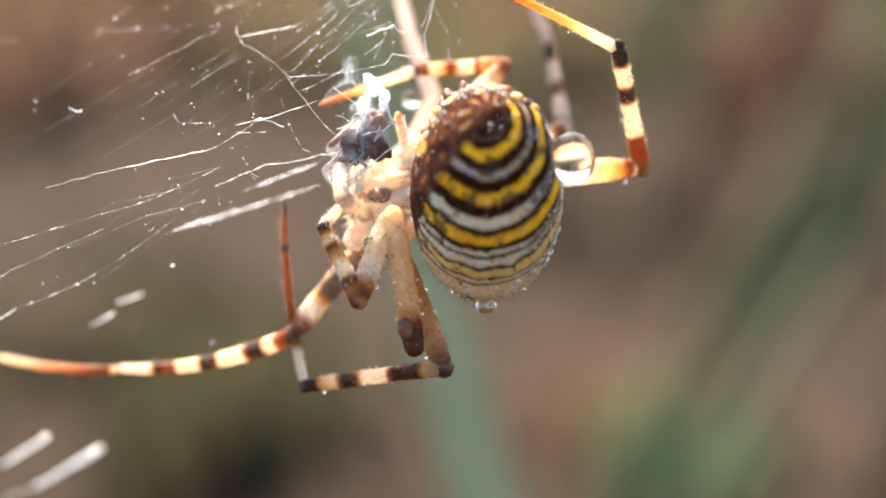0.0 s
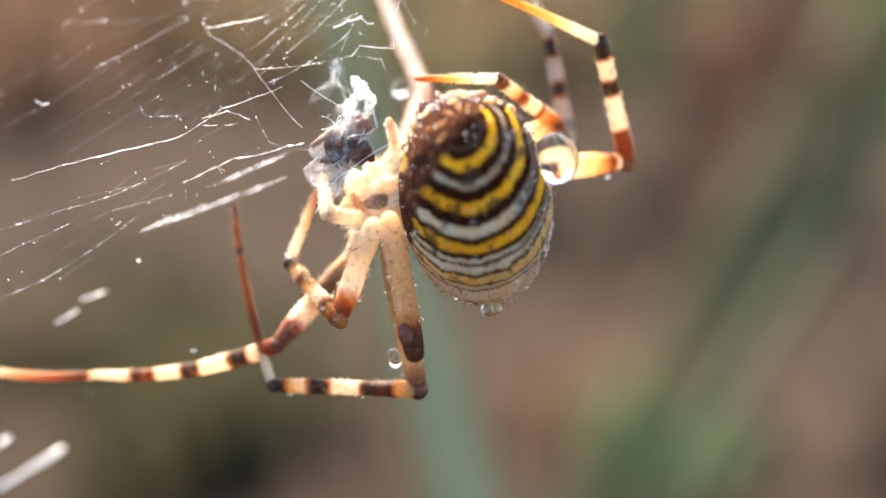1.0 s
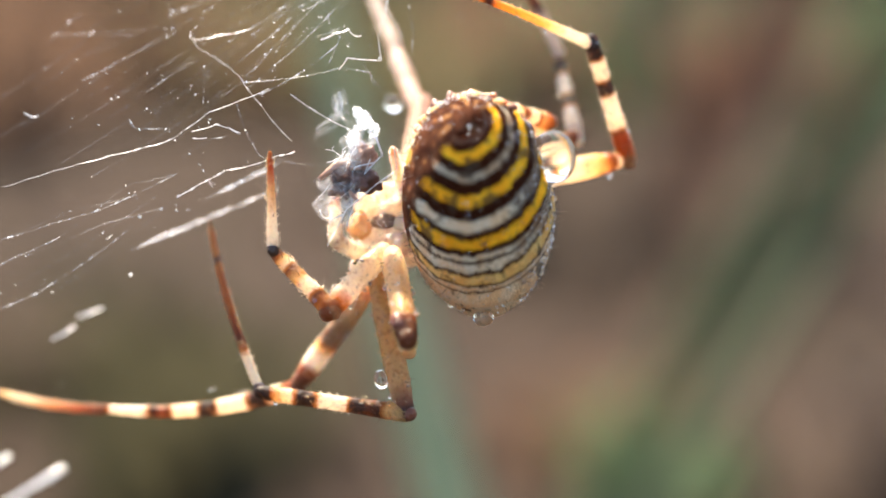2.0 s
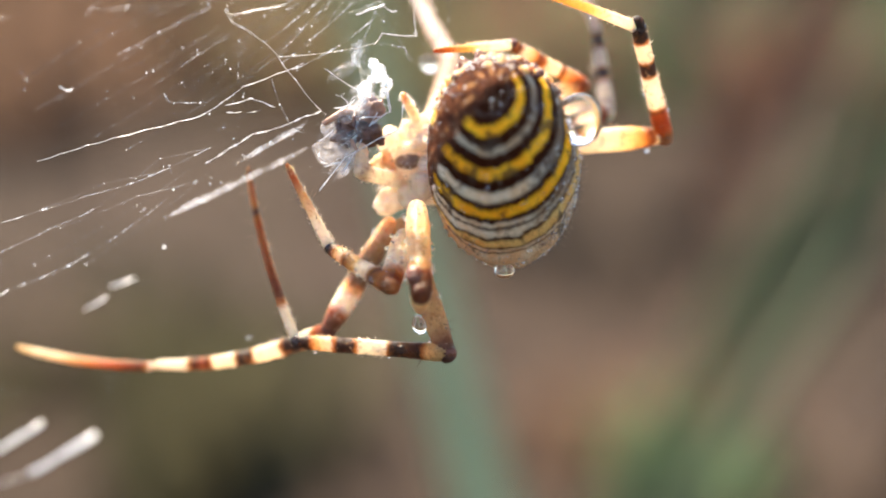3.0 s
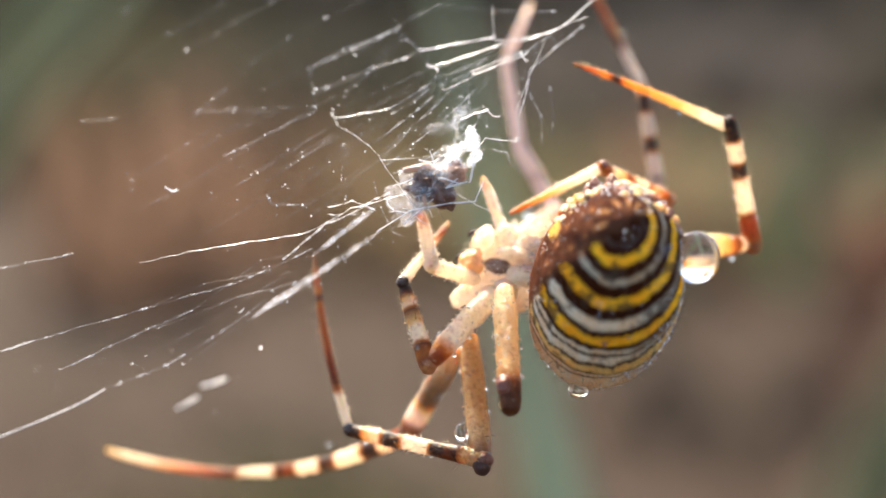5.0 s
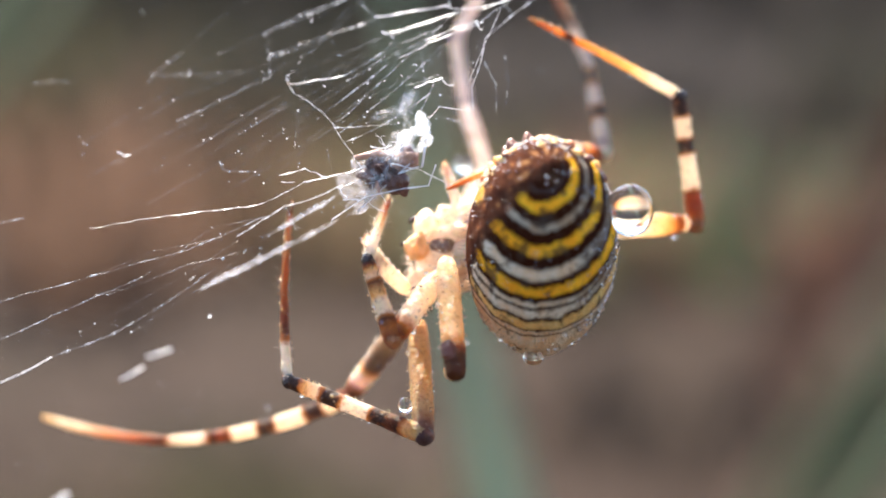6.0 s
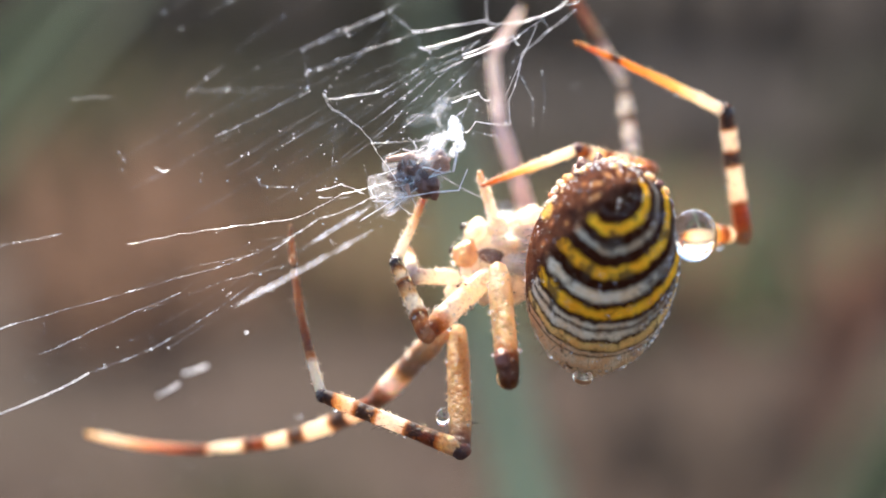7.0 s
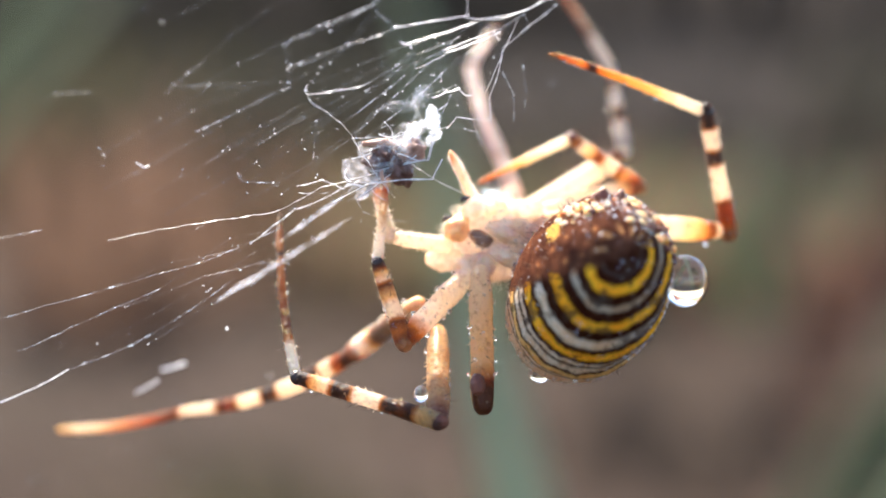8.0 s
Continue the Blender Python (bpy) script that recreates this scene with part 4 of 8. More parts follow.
thread(0.0115, (-8.29, -9.2, 18.82), (-8, -7.42, 16.63))
thread(0.0115, (-5.52, -7.8, 18.03), (-5.13, -6.14, 16.03))
thread(0.0115, (-16.42, -4.84, 10.18), (-18.95, -4.48, 8.77), (-21.32, -4.02, 7.3))
thread(0.0115, (-15.35, -6.24, 12.38), (-17.93, -5.79, 10.84), (-20.54, -5.22, 9.15))
thread(0.0115, (-12.76, -7.22, 14.61), (-15.3, -6.99, 13.37), (-17.86, -6.65, 11.99))
thread(0.0115, (-10.85, -7.4, 15.54), (-12.76, -7.18, 14.56))
thread(0.0115, (-1.71, -4.97, 15.78), (-2.83, -4.09, 14.24), (-4.25, -3.37, 12.78))
thread(0.0115, (-0.55, -4.42, 15.5), (-0.99, -3.19, 13.75), (-1.61, -1.93, 11.89))
thread(0.0115, (0.08, -4.97, 16.44), (-0.68, -3.56, 14.34))
silk_band(0.20, 18, 3, (-17.17, 3.65, 0.47), (-16.23, 3.48, 1.05), (-14.67, 3.3, 1.86), (-13.3, 3.14, 2.57), (-11.92, 2.96, 3.31), (-10.2, 2.73, 4.25), (-8.82, 2.48, 5.08))
silk_band(0.13, 16, 5, (-13.25, 2.16, 3.86), (-11.87, 1.91, 4.68), (-10.51, 1.66, 5.51), (-9.48, 1.49, 6.11), (-8.8, 1.26, 6.66))
bead(0.085, -15.56, 1.4, 2.43)
bead(0.055, -14.21, 1.39, 2.94)
bead(0.05, -13.37, 1.5, 3.11)
bead(0.101, -16.48, 3.79, -1)
bead(0.066, -22.07, 3.05, -2.12)
bead(0.06, -24.91, 3.03, -3.13)
bead(0.063, -11.58, -5.07, 12.26)
bead(0.056, -5.71, -5.43, 14.9)
bead(0.049, -10.49, -3.96, 11.23)
bead(0.056, -12.58, -5.61, 12.59)
bead(0.049, -12.42, -6.27, 13.5)
bead(0.05, -12.34, -0.41, 5.97)
bead(0.042, -9.69, -3.35, 10.74)
bead(0.049, -8.73, -2.46, 9.94)
bead(0.056, -14.99, -2.18, 7.26)
bead(0.042, -18.61, -3.66, 7.83)
bead(0.042, -17.21, -2.99, 7.49)
bead(0.042, -15.38, -2.58, 7.64)
bead(0.042, -13.31, -1.62, 7.16)
bead(0.056, -11, -1.51, 7.88)
bead(0.055, -13.39, 1.76, 2.76)
bead(0.05, -14.76, 2.16, 1.74)
bead(0.035, -15.98, 0.26, 3.75)
bead(0.035, -17.66, 0.34, 3.02)
bead(0.035, -11.22, -4.46, 11.61)
bead(0.035, -7.08, -2.5, 10.6)
bead(0.035, -6.42, -1.93, 10.12)
bead(0.035, -4.29, -3.86, 13.39)
bead(0.035, -2.32, -6.81, 17.94)
bead(0.028, -10.27, -5.82, 13.72)
bead(0.028, -8.67, -5.33, 13.68)
bead(0.035, -9.48, -6.33, 14.66)
bead(0.028, -10.85, -7.4, 15.54)
bead(0.028, -4.09, -5.47, 15.55)
bead(0.035, -4.15, -5.13, 15.09)
bead(0.063, -2.85, -2.34, 11.96)
bead(0.042, -9.85, -3.09, 10.35)
bead(0.042, -9.02, 0.83, 5.58)
bead(0.049, -8.38, 1.16, 5.39)
bead(0.056, -11.81, 0.19, 5.38)
bead(0.035, -11.65, -1.36, 7.45)
bead(0.035, -11.53, -0.23, 6.03)
bead(0.035, -9.7, 0.9, 5.24)
bead(0.066, -20.89, -4.36, 7.9)
bead(0.056, -22.83, -5.25, 8.34)
bead(0.042, -23.1, -5.62, 8.71)
bead(0.05, -30.44, -3.57, 3.35)
bead(0.042, -19.3, -9.48, 15.11)
bead(0.049, -20.13, -10.27, 15.82)
bead(0.049, -13.78, -8.61, 16.02)
bead(0.049, -14.61, -10.11, 17.65)
bead(0.056, -22.25, -11.69, 16.87)
bead(0.049, -8, -7.45, 16.66)
bead(0.042, -2.41, -6.73, 17.79)
bead(0.042, -3.66, -4.75, 14.78)
bead(0.042, -0.85, -3.78, 14.57)
bead(0.06, -12.73, 1.88, 2.85)
bead(0.056, -14.31, 1.46, 2.81)
bead(0.05, -7.46, 2.61, 3.86)
bead(0.049, -11.61, 0.5, 5.06)
bead(0.042, -23.01, -4.91, 7.82)
bead(0.035, -15.05, -1.76, 6.7)
bead(0.035, -18.72, -3.36, 7.42)
thread(0.1, (-21.16, -4.55, 8.04), (-20.95, -4.4, 7.93), (-20.78, -4.26, 7.82), (-20.46, -4.25, 7.92), beads=0.8)
thread(0.2, (-28.75, 22, -16.75), (-26.44, 22, -15.4), (-24.05, 22, -13.96))
thread(0.15, (-30.75, 20, -15.05), (-29.18, 20, -14.07), (-27.42, 20, -12.97))
thread(0.03, (-33.61, 22, -18.26), (-28.75, 22, -16.75))
thread(0.075, (-21.4, 13, -3.48), (-19.77, 13, -2.93))
thread(0.06, (-22.92, 12, -4.97), (-21.44, 12, -4.13))
bead(0.066, -24.6, 23.13, -8.51)
bead(0.063, -21.42, 12.41, -10.23)
bead(0.042, -19.67, 24.61, -7.32)
bead(0.05, -26.68, 19.61, -2.5)
bead(0.06, -33.01, 15.91, -2.32)
bead(0.042, -22.51, 23.16, -1.29)
bead(0.06, -23.39, 12.02, -1.24)
bead(0.06, -31.84, 25.75, -2.07)
bead(0.05, -29.21, 19.55, -11.11)
bead(0.066, -30.91, 21.67, -10.98)
bead(0.042, -19.81, 17.06, -3.07)
bead(0.05, -31.12, 16.22, -0.5)
bead(0.049, -33.15, 16.73, -7.72)
bead(0.063, -20.83, 16.42, -5.23)
bead(0.035, -23.83, 25.65, 0.05)
bead(0.055, -21.28, 12.25, -9.35)
bead(0.035, -26.95, 12.13, -6.42)
bead(0.055, -30.01, 14.75, -10.83)
bead(0.056, -19.06, 16.82, -10.62)
bead(0.055, -24.77, 13.51, -8.65)
bead(0.066, -20.61, 12.51, -9.52)
bead(0.06, -32.7, 20.55, -3.72)
bead(0.049, -28.46, 19.63, -10.66)
bead(0.042, -27.97, 13.09, -1.86)
bead(0.035, -22.37, 14.26, -11.18)
bead(0.049, -18.38, 17.68, -5.82)
bead(0.063, 4.01, 11.65, 15.78)
bead(0.063, -0.75, 8.26, 14.62)
bead(0.066, 6.29, 13.85, 20.44)
# crooked strands between the hub, the prey and the spider
thread(0.05, (2.45, -7.0, 17.05), (0.97, -5.8, 16.0), (-0.42, -5.0, 14.89), (-0.61, -4.2, 13.56), (-1.07, -3.4, 12.3), (-0.92, -2.8, 11.04), beads=1.2)
thread(0.055, (-0.92, -2.8, 11.04), (-2.9, -2.2, 11.29), (-3.45, -1.2, 10.73), beads=0.8)
thread(0.045, (-6.41, 0.0, 9.49), (-4.35, 1.0, 8.16), (-2.46, 1.5, 7.28), beads=0.7)
thread(0.014, (-11.01, -4.0, 10.64), (-11.18, -3.0, 8.97), beads=1.0)
thread(0.035, (-11.18, -3.0, 8.97), (-11.22, -2.8, 8.6), beads=0.6)
thread(0.02, (-15.61, -2.0, 7.87), (-15.34, -2.0, 7.35), (-13.34, -1.5, 7.37), beads=1.4)
thread(0.05, (-12.24, 0.0, 7.32), (-10.74, 0.0, 7.74), (-10.07, 0.2, 7.54), (-9.4, 0.4, 7.23), beads=1.0)
thread(0.016, (0.72, -5.2, 13.84), (0.97, -4.6, 12.32), (0.86, -4.2, 11.24), beads=1.2)
thread(0.016, (-0.45, -5.0, 13.55), (0.27, -4.5, 12.33), (0.36, -3.5, 10.83), beads=1.2)
thread(0.02, (-9.06, -1.5, 10.0), (-5.26, -1.8, 10.32), (-3.12, -2.0, 10.81), (-1.64, -1.5, 10.53), (-1.37, -1.0, 9.76), beads=1.3)
BAND.append(thread(0.05, (-14.78, 1.4, 3.82), (-13.43, 1.4, 4.77), (-12.07, 1.2, 5.68), (-10.37, 1.0, 6.19), (-9.01, 0.8, 6.86), (-7.99, 0.5, 7.18), beads=1.6))
# long fine strands of the wheel, and its mesh by the hub
thread(0.016, (-12.81, -7.12, 14.47), (-10.4, -7.27, 15.54), (-7.96, -7.45, 16.66), beads=1.2)
thread(0.014, (-12.81, -7.12, 14.47), (-12.59, -6.15, 13.3), (-12.45, -5.41, 12.39), beads=1)
thread(0.015, (-17.8, -4.91, 9.79), (-15.41, -5.16, 10.99), (-12.45, -5.41, 12.39), beads=1.4)
thread(0.018, (-12.62, -6.12, 13.24), (-9.05, -6.24, 14.7), (-6.36, -6.33, 15.79), beads=1.3)
thread(0.018, (-8.24, -4.23, 12.39), (-6.16, -4.68, 13.73), (-5.69, -5.01, 14.33), beads=1.3)
thread(0.013, (-10.79, -5.77, 13.46), (-9.21, -6.23, 14.63), (-7.48, -7.13, 16.42), beads=1.4)
thread(0.012, (-14.36, -3.55, 9.28), (-11.13, -4.29, 11.42), beads=1.2)
thread(0.0115, (-16.64, -3.07, 7.83), (-13.39, -3.77, 9.92), (-9.53, -4.31, 12.03), (-6.49, -4.89, 13.88), beads=1.2)
thread(0.012, (-14.08, -2.55, 8.1), (-10.5, -3.53, 10.66), (-6.96, -4.37, 13.05), (-5.36, -4.78, 14.15), beads=1.2)
thread(0.013, (-11.16, -2.19, 8.68), (-7.58, -3.28, 11.4), (-3.7, -3.6, 13.23), beads=1.2)
thread(0.013, (-7.89, -1.74, 9.29), (-6.93, -3.24, 11.58), (-5.41, -4.46, 13.71), beads=1)
thread(0.03, (-2.6, -7.07, 18.12), (-2.47, -5.86, 16.6), beads=0.6)
thread(0.018, (-4, -4.57, 14.37), (-3.86, -3.53, 13.08), beads=0.6)
thread(0.06, (-6.52, -6.3, 15.7), (-4.45, -6.1, 16.19), (-2.37, -5.83, 16.61), beads=0.8)
thread(0.07, (-3.75, -4.66, 14.59), (-2.14, -4.68, 15.2), (-0.54, -4.75, 15.87), beads=0.9)
thread(0.03, (-5.35, -4.44, 13.72), (-4.39, -4.52, 14.18), (-3.68, -4.58, 14.51), beads=0.7)
thread(0.045, (-6.09, -5.59, 14.93), (-4.43, -5.51, 15.43), (-2.19, -5.51, 16.25), beads=0.9)
thread(0.03, (0.41, -4.97, 16.5), (-0.46, -3.73, 14.58), (-1.2, -2.55, 12.78), beads=0.9)
thread(0.012, (-19.06, -7.03, 12.08), (-17.07, -6.51, 12.13), (-14.9, -5.97, 12.23), beads=1.2)
thread(0.02, (-7.96, -7.45, 16.66), (-6.52, -6.3, 15.7), (-6.09, -5.59, 14.93), (-5.54, -5.33, 14.8), (-5.35, -4.44, 13.72), beads=1)
thread(0.0115, (-22.95, -3.9, 6.61), (-17.72, -4.69, 9.53), (-12.54, -5.57, 12.57), beads=1.2)
thread(0.0115, (-21.54, -2.92, 5.86), (-15.95, -3.75, 8.97), (-10.38, -4.9, 12.48), beads=1.2)
thread(0.0115, (-19.77, -1.96, 5.26), (-14.45, -2.89, 8.39), (-9.18, -4.02, 11.78), beads=1.2)
thread(0.0115, (-22.98, -5.29, 8.4), (-19.72, -5.9, 10.37), (-17.13, -6.44, 12.01), beads=1.2)
thread(0.012, (-17.98, -0.98, 4.64), (-12.96, -1.78, 7.5), (-8.31, -2.65, 10.32), beads=1.2)
thread(0.013, (-23.46, 0.21, 1.1), (-19.47, 0.09, 2.72), (-15.54, 0.48, 3.63), beads=1.3)
thread(0.012, (-22.34, 1.29, 0.11), (-17.64, 1.15, 2), (-14.32, 1.4, 2.89), beads=1.3)
dew_along()


# ---- wrapped prey ----
def crumple(bm, centre, r, seed, amount=0.5, rot=None):
    """A crumpled lump with folds and knobs."""
    made = bmesh.ops.create_icosphere(bm, subdivisions=4, radius=1.0)["verts"]
    for v in made:
        d = v.co.normalized()
        s = Vector((seed, seed * 1.7, -seed))
        k = 1 + amount * (noise.noise(d * 1.5 + s) + 0.7 * abs(noise.noise(d * 3.4 + s)) + 0.30 * noise.noise(d * 8.0 + s))
        q = Vector((d.x * r[0], d.y * r[1], d.z * r[2])) * k
        v.co = (rot @ q if rot else q) + Vector(centre)
    return bm


def build_prey():
    rng = random.Random(4)
    ob = tagged(new("wrapped_prey"), "dark insect prey wrapped in white silk, held by the spider", "prey")
    ob.parent = None
    shell = bmesh.new()
    crumple(shell, (0.25, 0.1, 0.0), (1.15, 0.75, 0.8), 2.0, 0.6)
    crumple(shell, (0.55, -0.1, -0.95), (0.62, 0.6, 0.85), 5.0, 0.6)
    part("insect_body", shell, M_PREY, ob, "dark brown insect body")
    flesh = bmesh.new()
    crumple(flesh, (1.7, -0.1, -0.25), (0.75, 0.6, 0.55), 7.0, 0.6)
    part("insect_head", flesh, M_PREY_LIGHT, ob, "reddish brown lump of prey")
    rag = bmesh.new()
    tube(rag, [(-0.75, -0.4, 1.45), (0.0, -0.5, 1.15), (0.6, -0.45, 0.9), (1.0, -0.3, 0.5)], (0.14, 0.2, 0.26, 0.12), 9)
    part("insect_leg", rag, M_PREY_LIGHT, ob, "red-brown leg of the prey")
    for k in range(5):
        bm = bmesh.new()
        a = Vector((rng.uniform(-1, 1.4), -0.6, rng.uniform(-0.6, 0.6)))
        b = a + Vector((rng.uniform(-1.0, 0.8), rng.uniform(-0.6, 0.1), rng.uniform(-0.9, 0.8)))
        c = b + Vector((rng.uniform(-0.5, 0.5), 0.1, rng.uniform(-0.7, 0.2)))
        tube(bm, (a, a.lerp(b, 0.5) + Vector((0, 0, 0.1)), b, c), (0.10, 0.13, 0.08, 0.04), 7)
        part("insect_leg", bm, M_PREY if k % 3 else M_PREY_LIGHT, ob)
    for x, y, z, r, seed, mat in ((-1.75, 0.0, -0.1, (0.62, 0.35, 0.95), 1.0, M_GAUZE), (-1.1, -0.15, -0.5, (0.7, 0.3, 0.75), 3.0, M_GAUZE), (-0.75, 0.2, 0.55, (0.85, 0.35, 0.42), 6.0, M_GAUZE), (-1.9, -0.1, -1.2, (0.6, 0.25, 0.28), 8.0, M_GAUZE),
                                  (0.3, -0.5, -0.35, (0.9, 0.25, 0.3), 9.0, M_GAUZE), (1.2, -0.35, 0.35, (0.8, 0.3, 0.4), 11.0, M_HAZE), (2.0, 0.2, 0.9, (0.9, 0.3, 0.5), 12.0, M_HAZE), (0.5, -0.75, 0.1, (1.3, 0.15, 0.8), 14.0, M_HAZE), (1.0, -0.7, -0.7, (0.9, 0.15, 0.6), 15.0, M_HAZE)):
        part("silk_gauze", crumple(bmesh.new(), (x, y, z), r, seed, 0.55), mat, ob, "pale hazy silk" if seed < 2 else "")
    for x, y, z, r in ((-0.85, -0.5, 0.95, (0.36, 0.2, 0.42)), (-0.15, -0.6, 0.2, (0.38, 0.14, 0.17)), (-1.9, -0.4, -1.35, (0.45, 0.14, 0.15)), (-2.35, -0.2, -0.75, (0.42, 0.14, 0.17)), (0.9, -0.5, -0.9, (0.16, 0.12, 0.3)),
                       (1.9, -0.4, -0.9, (0.3, 0.15, 0.2)), (-0.3, -0.5, -1.0, (0.12, 0.1, 0.4))):
        part("silk_knot", crumple(bmesh.new(), (x, y, z), r, x * 3, 0.5), M_GAUZE, ob)
    wrap = bmesh.new()
    fuzz(wrap, (-1.9, -0.5, -0.5), (1.4, -0.6, 0.6), 3, 0.5, 0.016, rng, 0.5)
    fuzz(wrap, (-1.2, -0.5, 0.9), (0.4, -0.6, -1.4), 3, 0.35, 0.018, rng, 0.3)
    fuzz(wrap, (-2.6, -0.3, -0.9), (0.6, -0.5, -1.0), 3, 0.3, 0.016, rng, 0.3)
    fuzz(wrap, (1.0, -0.5, 0.9), (1.4, -0.5, -1.6), 3, 0.3, 0.018, rng, 0.3)
    fuzz(wrap, (-2.3, -0.3, 0.2), (-1.2, -0.5, -1.3), 8, 0.45, 0.011, rng, 0.8)
    fuzz(wrap, (-1.9, -0.3, 0.7), (0.3, -0.6, -0.2), 10, 0.4, 0.010, rng, 0.7)
    fuzz(wrap, (0.4, -0.7, 0.5), (2.6, -0.4, 0.6), 12, 0.4, 0.010, rng, 0.7)
    fuzz(wrap, (2.0, -0.3, 0.9), (3.9, -0.2, 0.9), 12, 0.35, 0.010, rng, 0.7)
    fuzz(wrap, (-1.6, -0.7, -1.2), (1.2, -0.8, 0.2), 8, 0.2, 0.016, rng, 0.25)
    tagged(part("silk_wrapping", wrap, M_THIN, ob, "tangled bright silk strands"), kind="stuff")
    tuft = bmesh.new()
    for k in range(9):
        a = 2 * math.pi * k / 9
        crumple(tuft, (2.8 + 0.85 * math.cos(a), 0.05 * k - 0.2, 0.40 + 0.60 * math.sin(a)), (rng.uniform(0.24, 0.42), 0.3, rng.uniform(0.2, 0.36)), k * 2.3, 0.4)
    crumple(tuft, (3.75, 0.0, 1.0), (0.36, 0.3, 0.6), 6.0, 0.5, Euler((0, 0.35, 0)).to_matrix())
    crumple(tuft, (1.95, -0.2, 0.15), (0.5, 0.3, 0.35), 9.5, 0.6)
    part("silk_tuft", tuft, M_TUFT, ob, "bright white tuft of silk")
    wires = bmesh.new()
    for _ in range(17):
        a = Vector((rng.uniform(-2.4, 2.2), rng.uniform(-0.9, -0.3), rng.uniform(-1.3, 1.1)))
        b = a + Vector((rng.uniform(-1.6, 1.6), rng.uniform(-0.3, 0.3), rng.uniform(-1.1, 1.1)))
        fuzz(wires, a, b, 1, 0.02, rng.uniform(0.018, 0.036), rng, 0.32)
    tagged(part("silk_wires", wires, M_SILK, ob, "stiff bright strands of silk"), kind="stuff")
    # a loose wisp that trails behind
    wisp = bmesh.new()
    fuzz(wisp, (4.7, 3.4, 3.3), (3.3, 3.4, 2.6), 16, 0.2, 0.022, rng, 0.35)
    fuzz(wisp, (3.4, 3.4, 2.7), (1.8, 3.3, 3.2), 12, 0.15, 0.020, rng, 0.3)
    fuzz(wisp, (3.3, 3.3, 2.6), (2.9, 0.3, 0.9), 6, 0.15, 0.014, rng, 0.25)
    tagged(part("silk_wisp", wisp, M_THIN, ob, "loose white wisp of silk"), kind="stuff")
    for a, b, r in (((2.2, -0.5, -1.1), (-0.4, -0.6, -0.5), 0.05), ((-2.3, -0.4, -1.3), (1.9, -0.6, -0.6), 0.06), ((3.2, -0.2, -0.2), (2.3, -0.4, -1.2), 0.04),
                    ((-2.6, -0.2, -0.3), (-1.8, -0.4, -0.9), 0.05)):
        part("thread", fuzz(bmesh.new(), a, b, 2, 0.04, r * 0.6, rng, 0.06), M_SILK, ob)
    crook = [Vector(p) for p in ((-3.87, -1.2, -0.98), (-1.51, -1.3, -0.91), (0.71, -1.2, -1.74), (1.98, -1.0, -2.35), (3.09, -0.8, -1.54))]
    bm = bmesh.new()
    for a, b in zip(crook, crook[1:]):
        fuzz(bm, a, b, 2, 0.03, 0.03, rng, 0.05)
    part("thread", bm, M_SILK, ob, "crooked bright strand across the prey")
    return ob


# ---- the spider ----
spider = tagged(new("spider"), "wasp spider with yellow, white and black abdomen in its web", "spider")
RNG = random.Random(11)


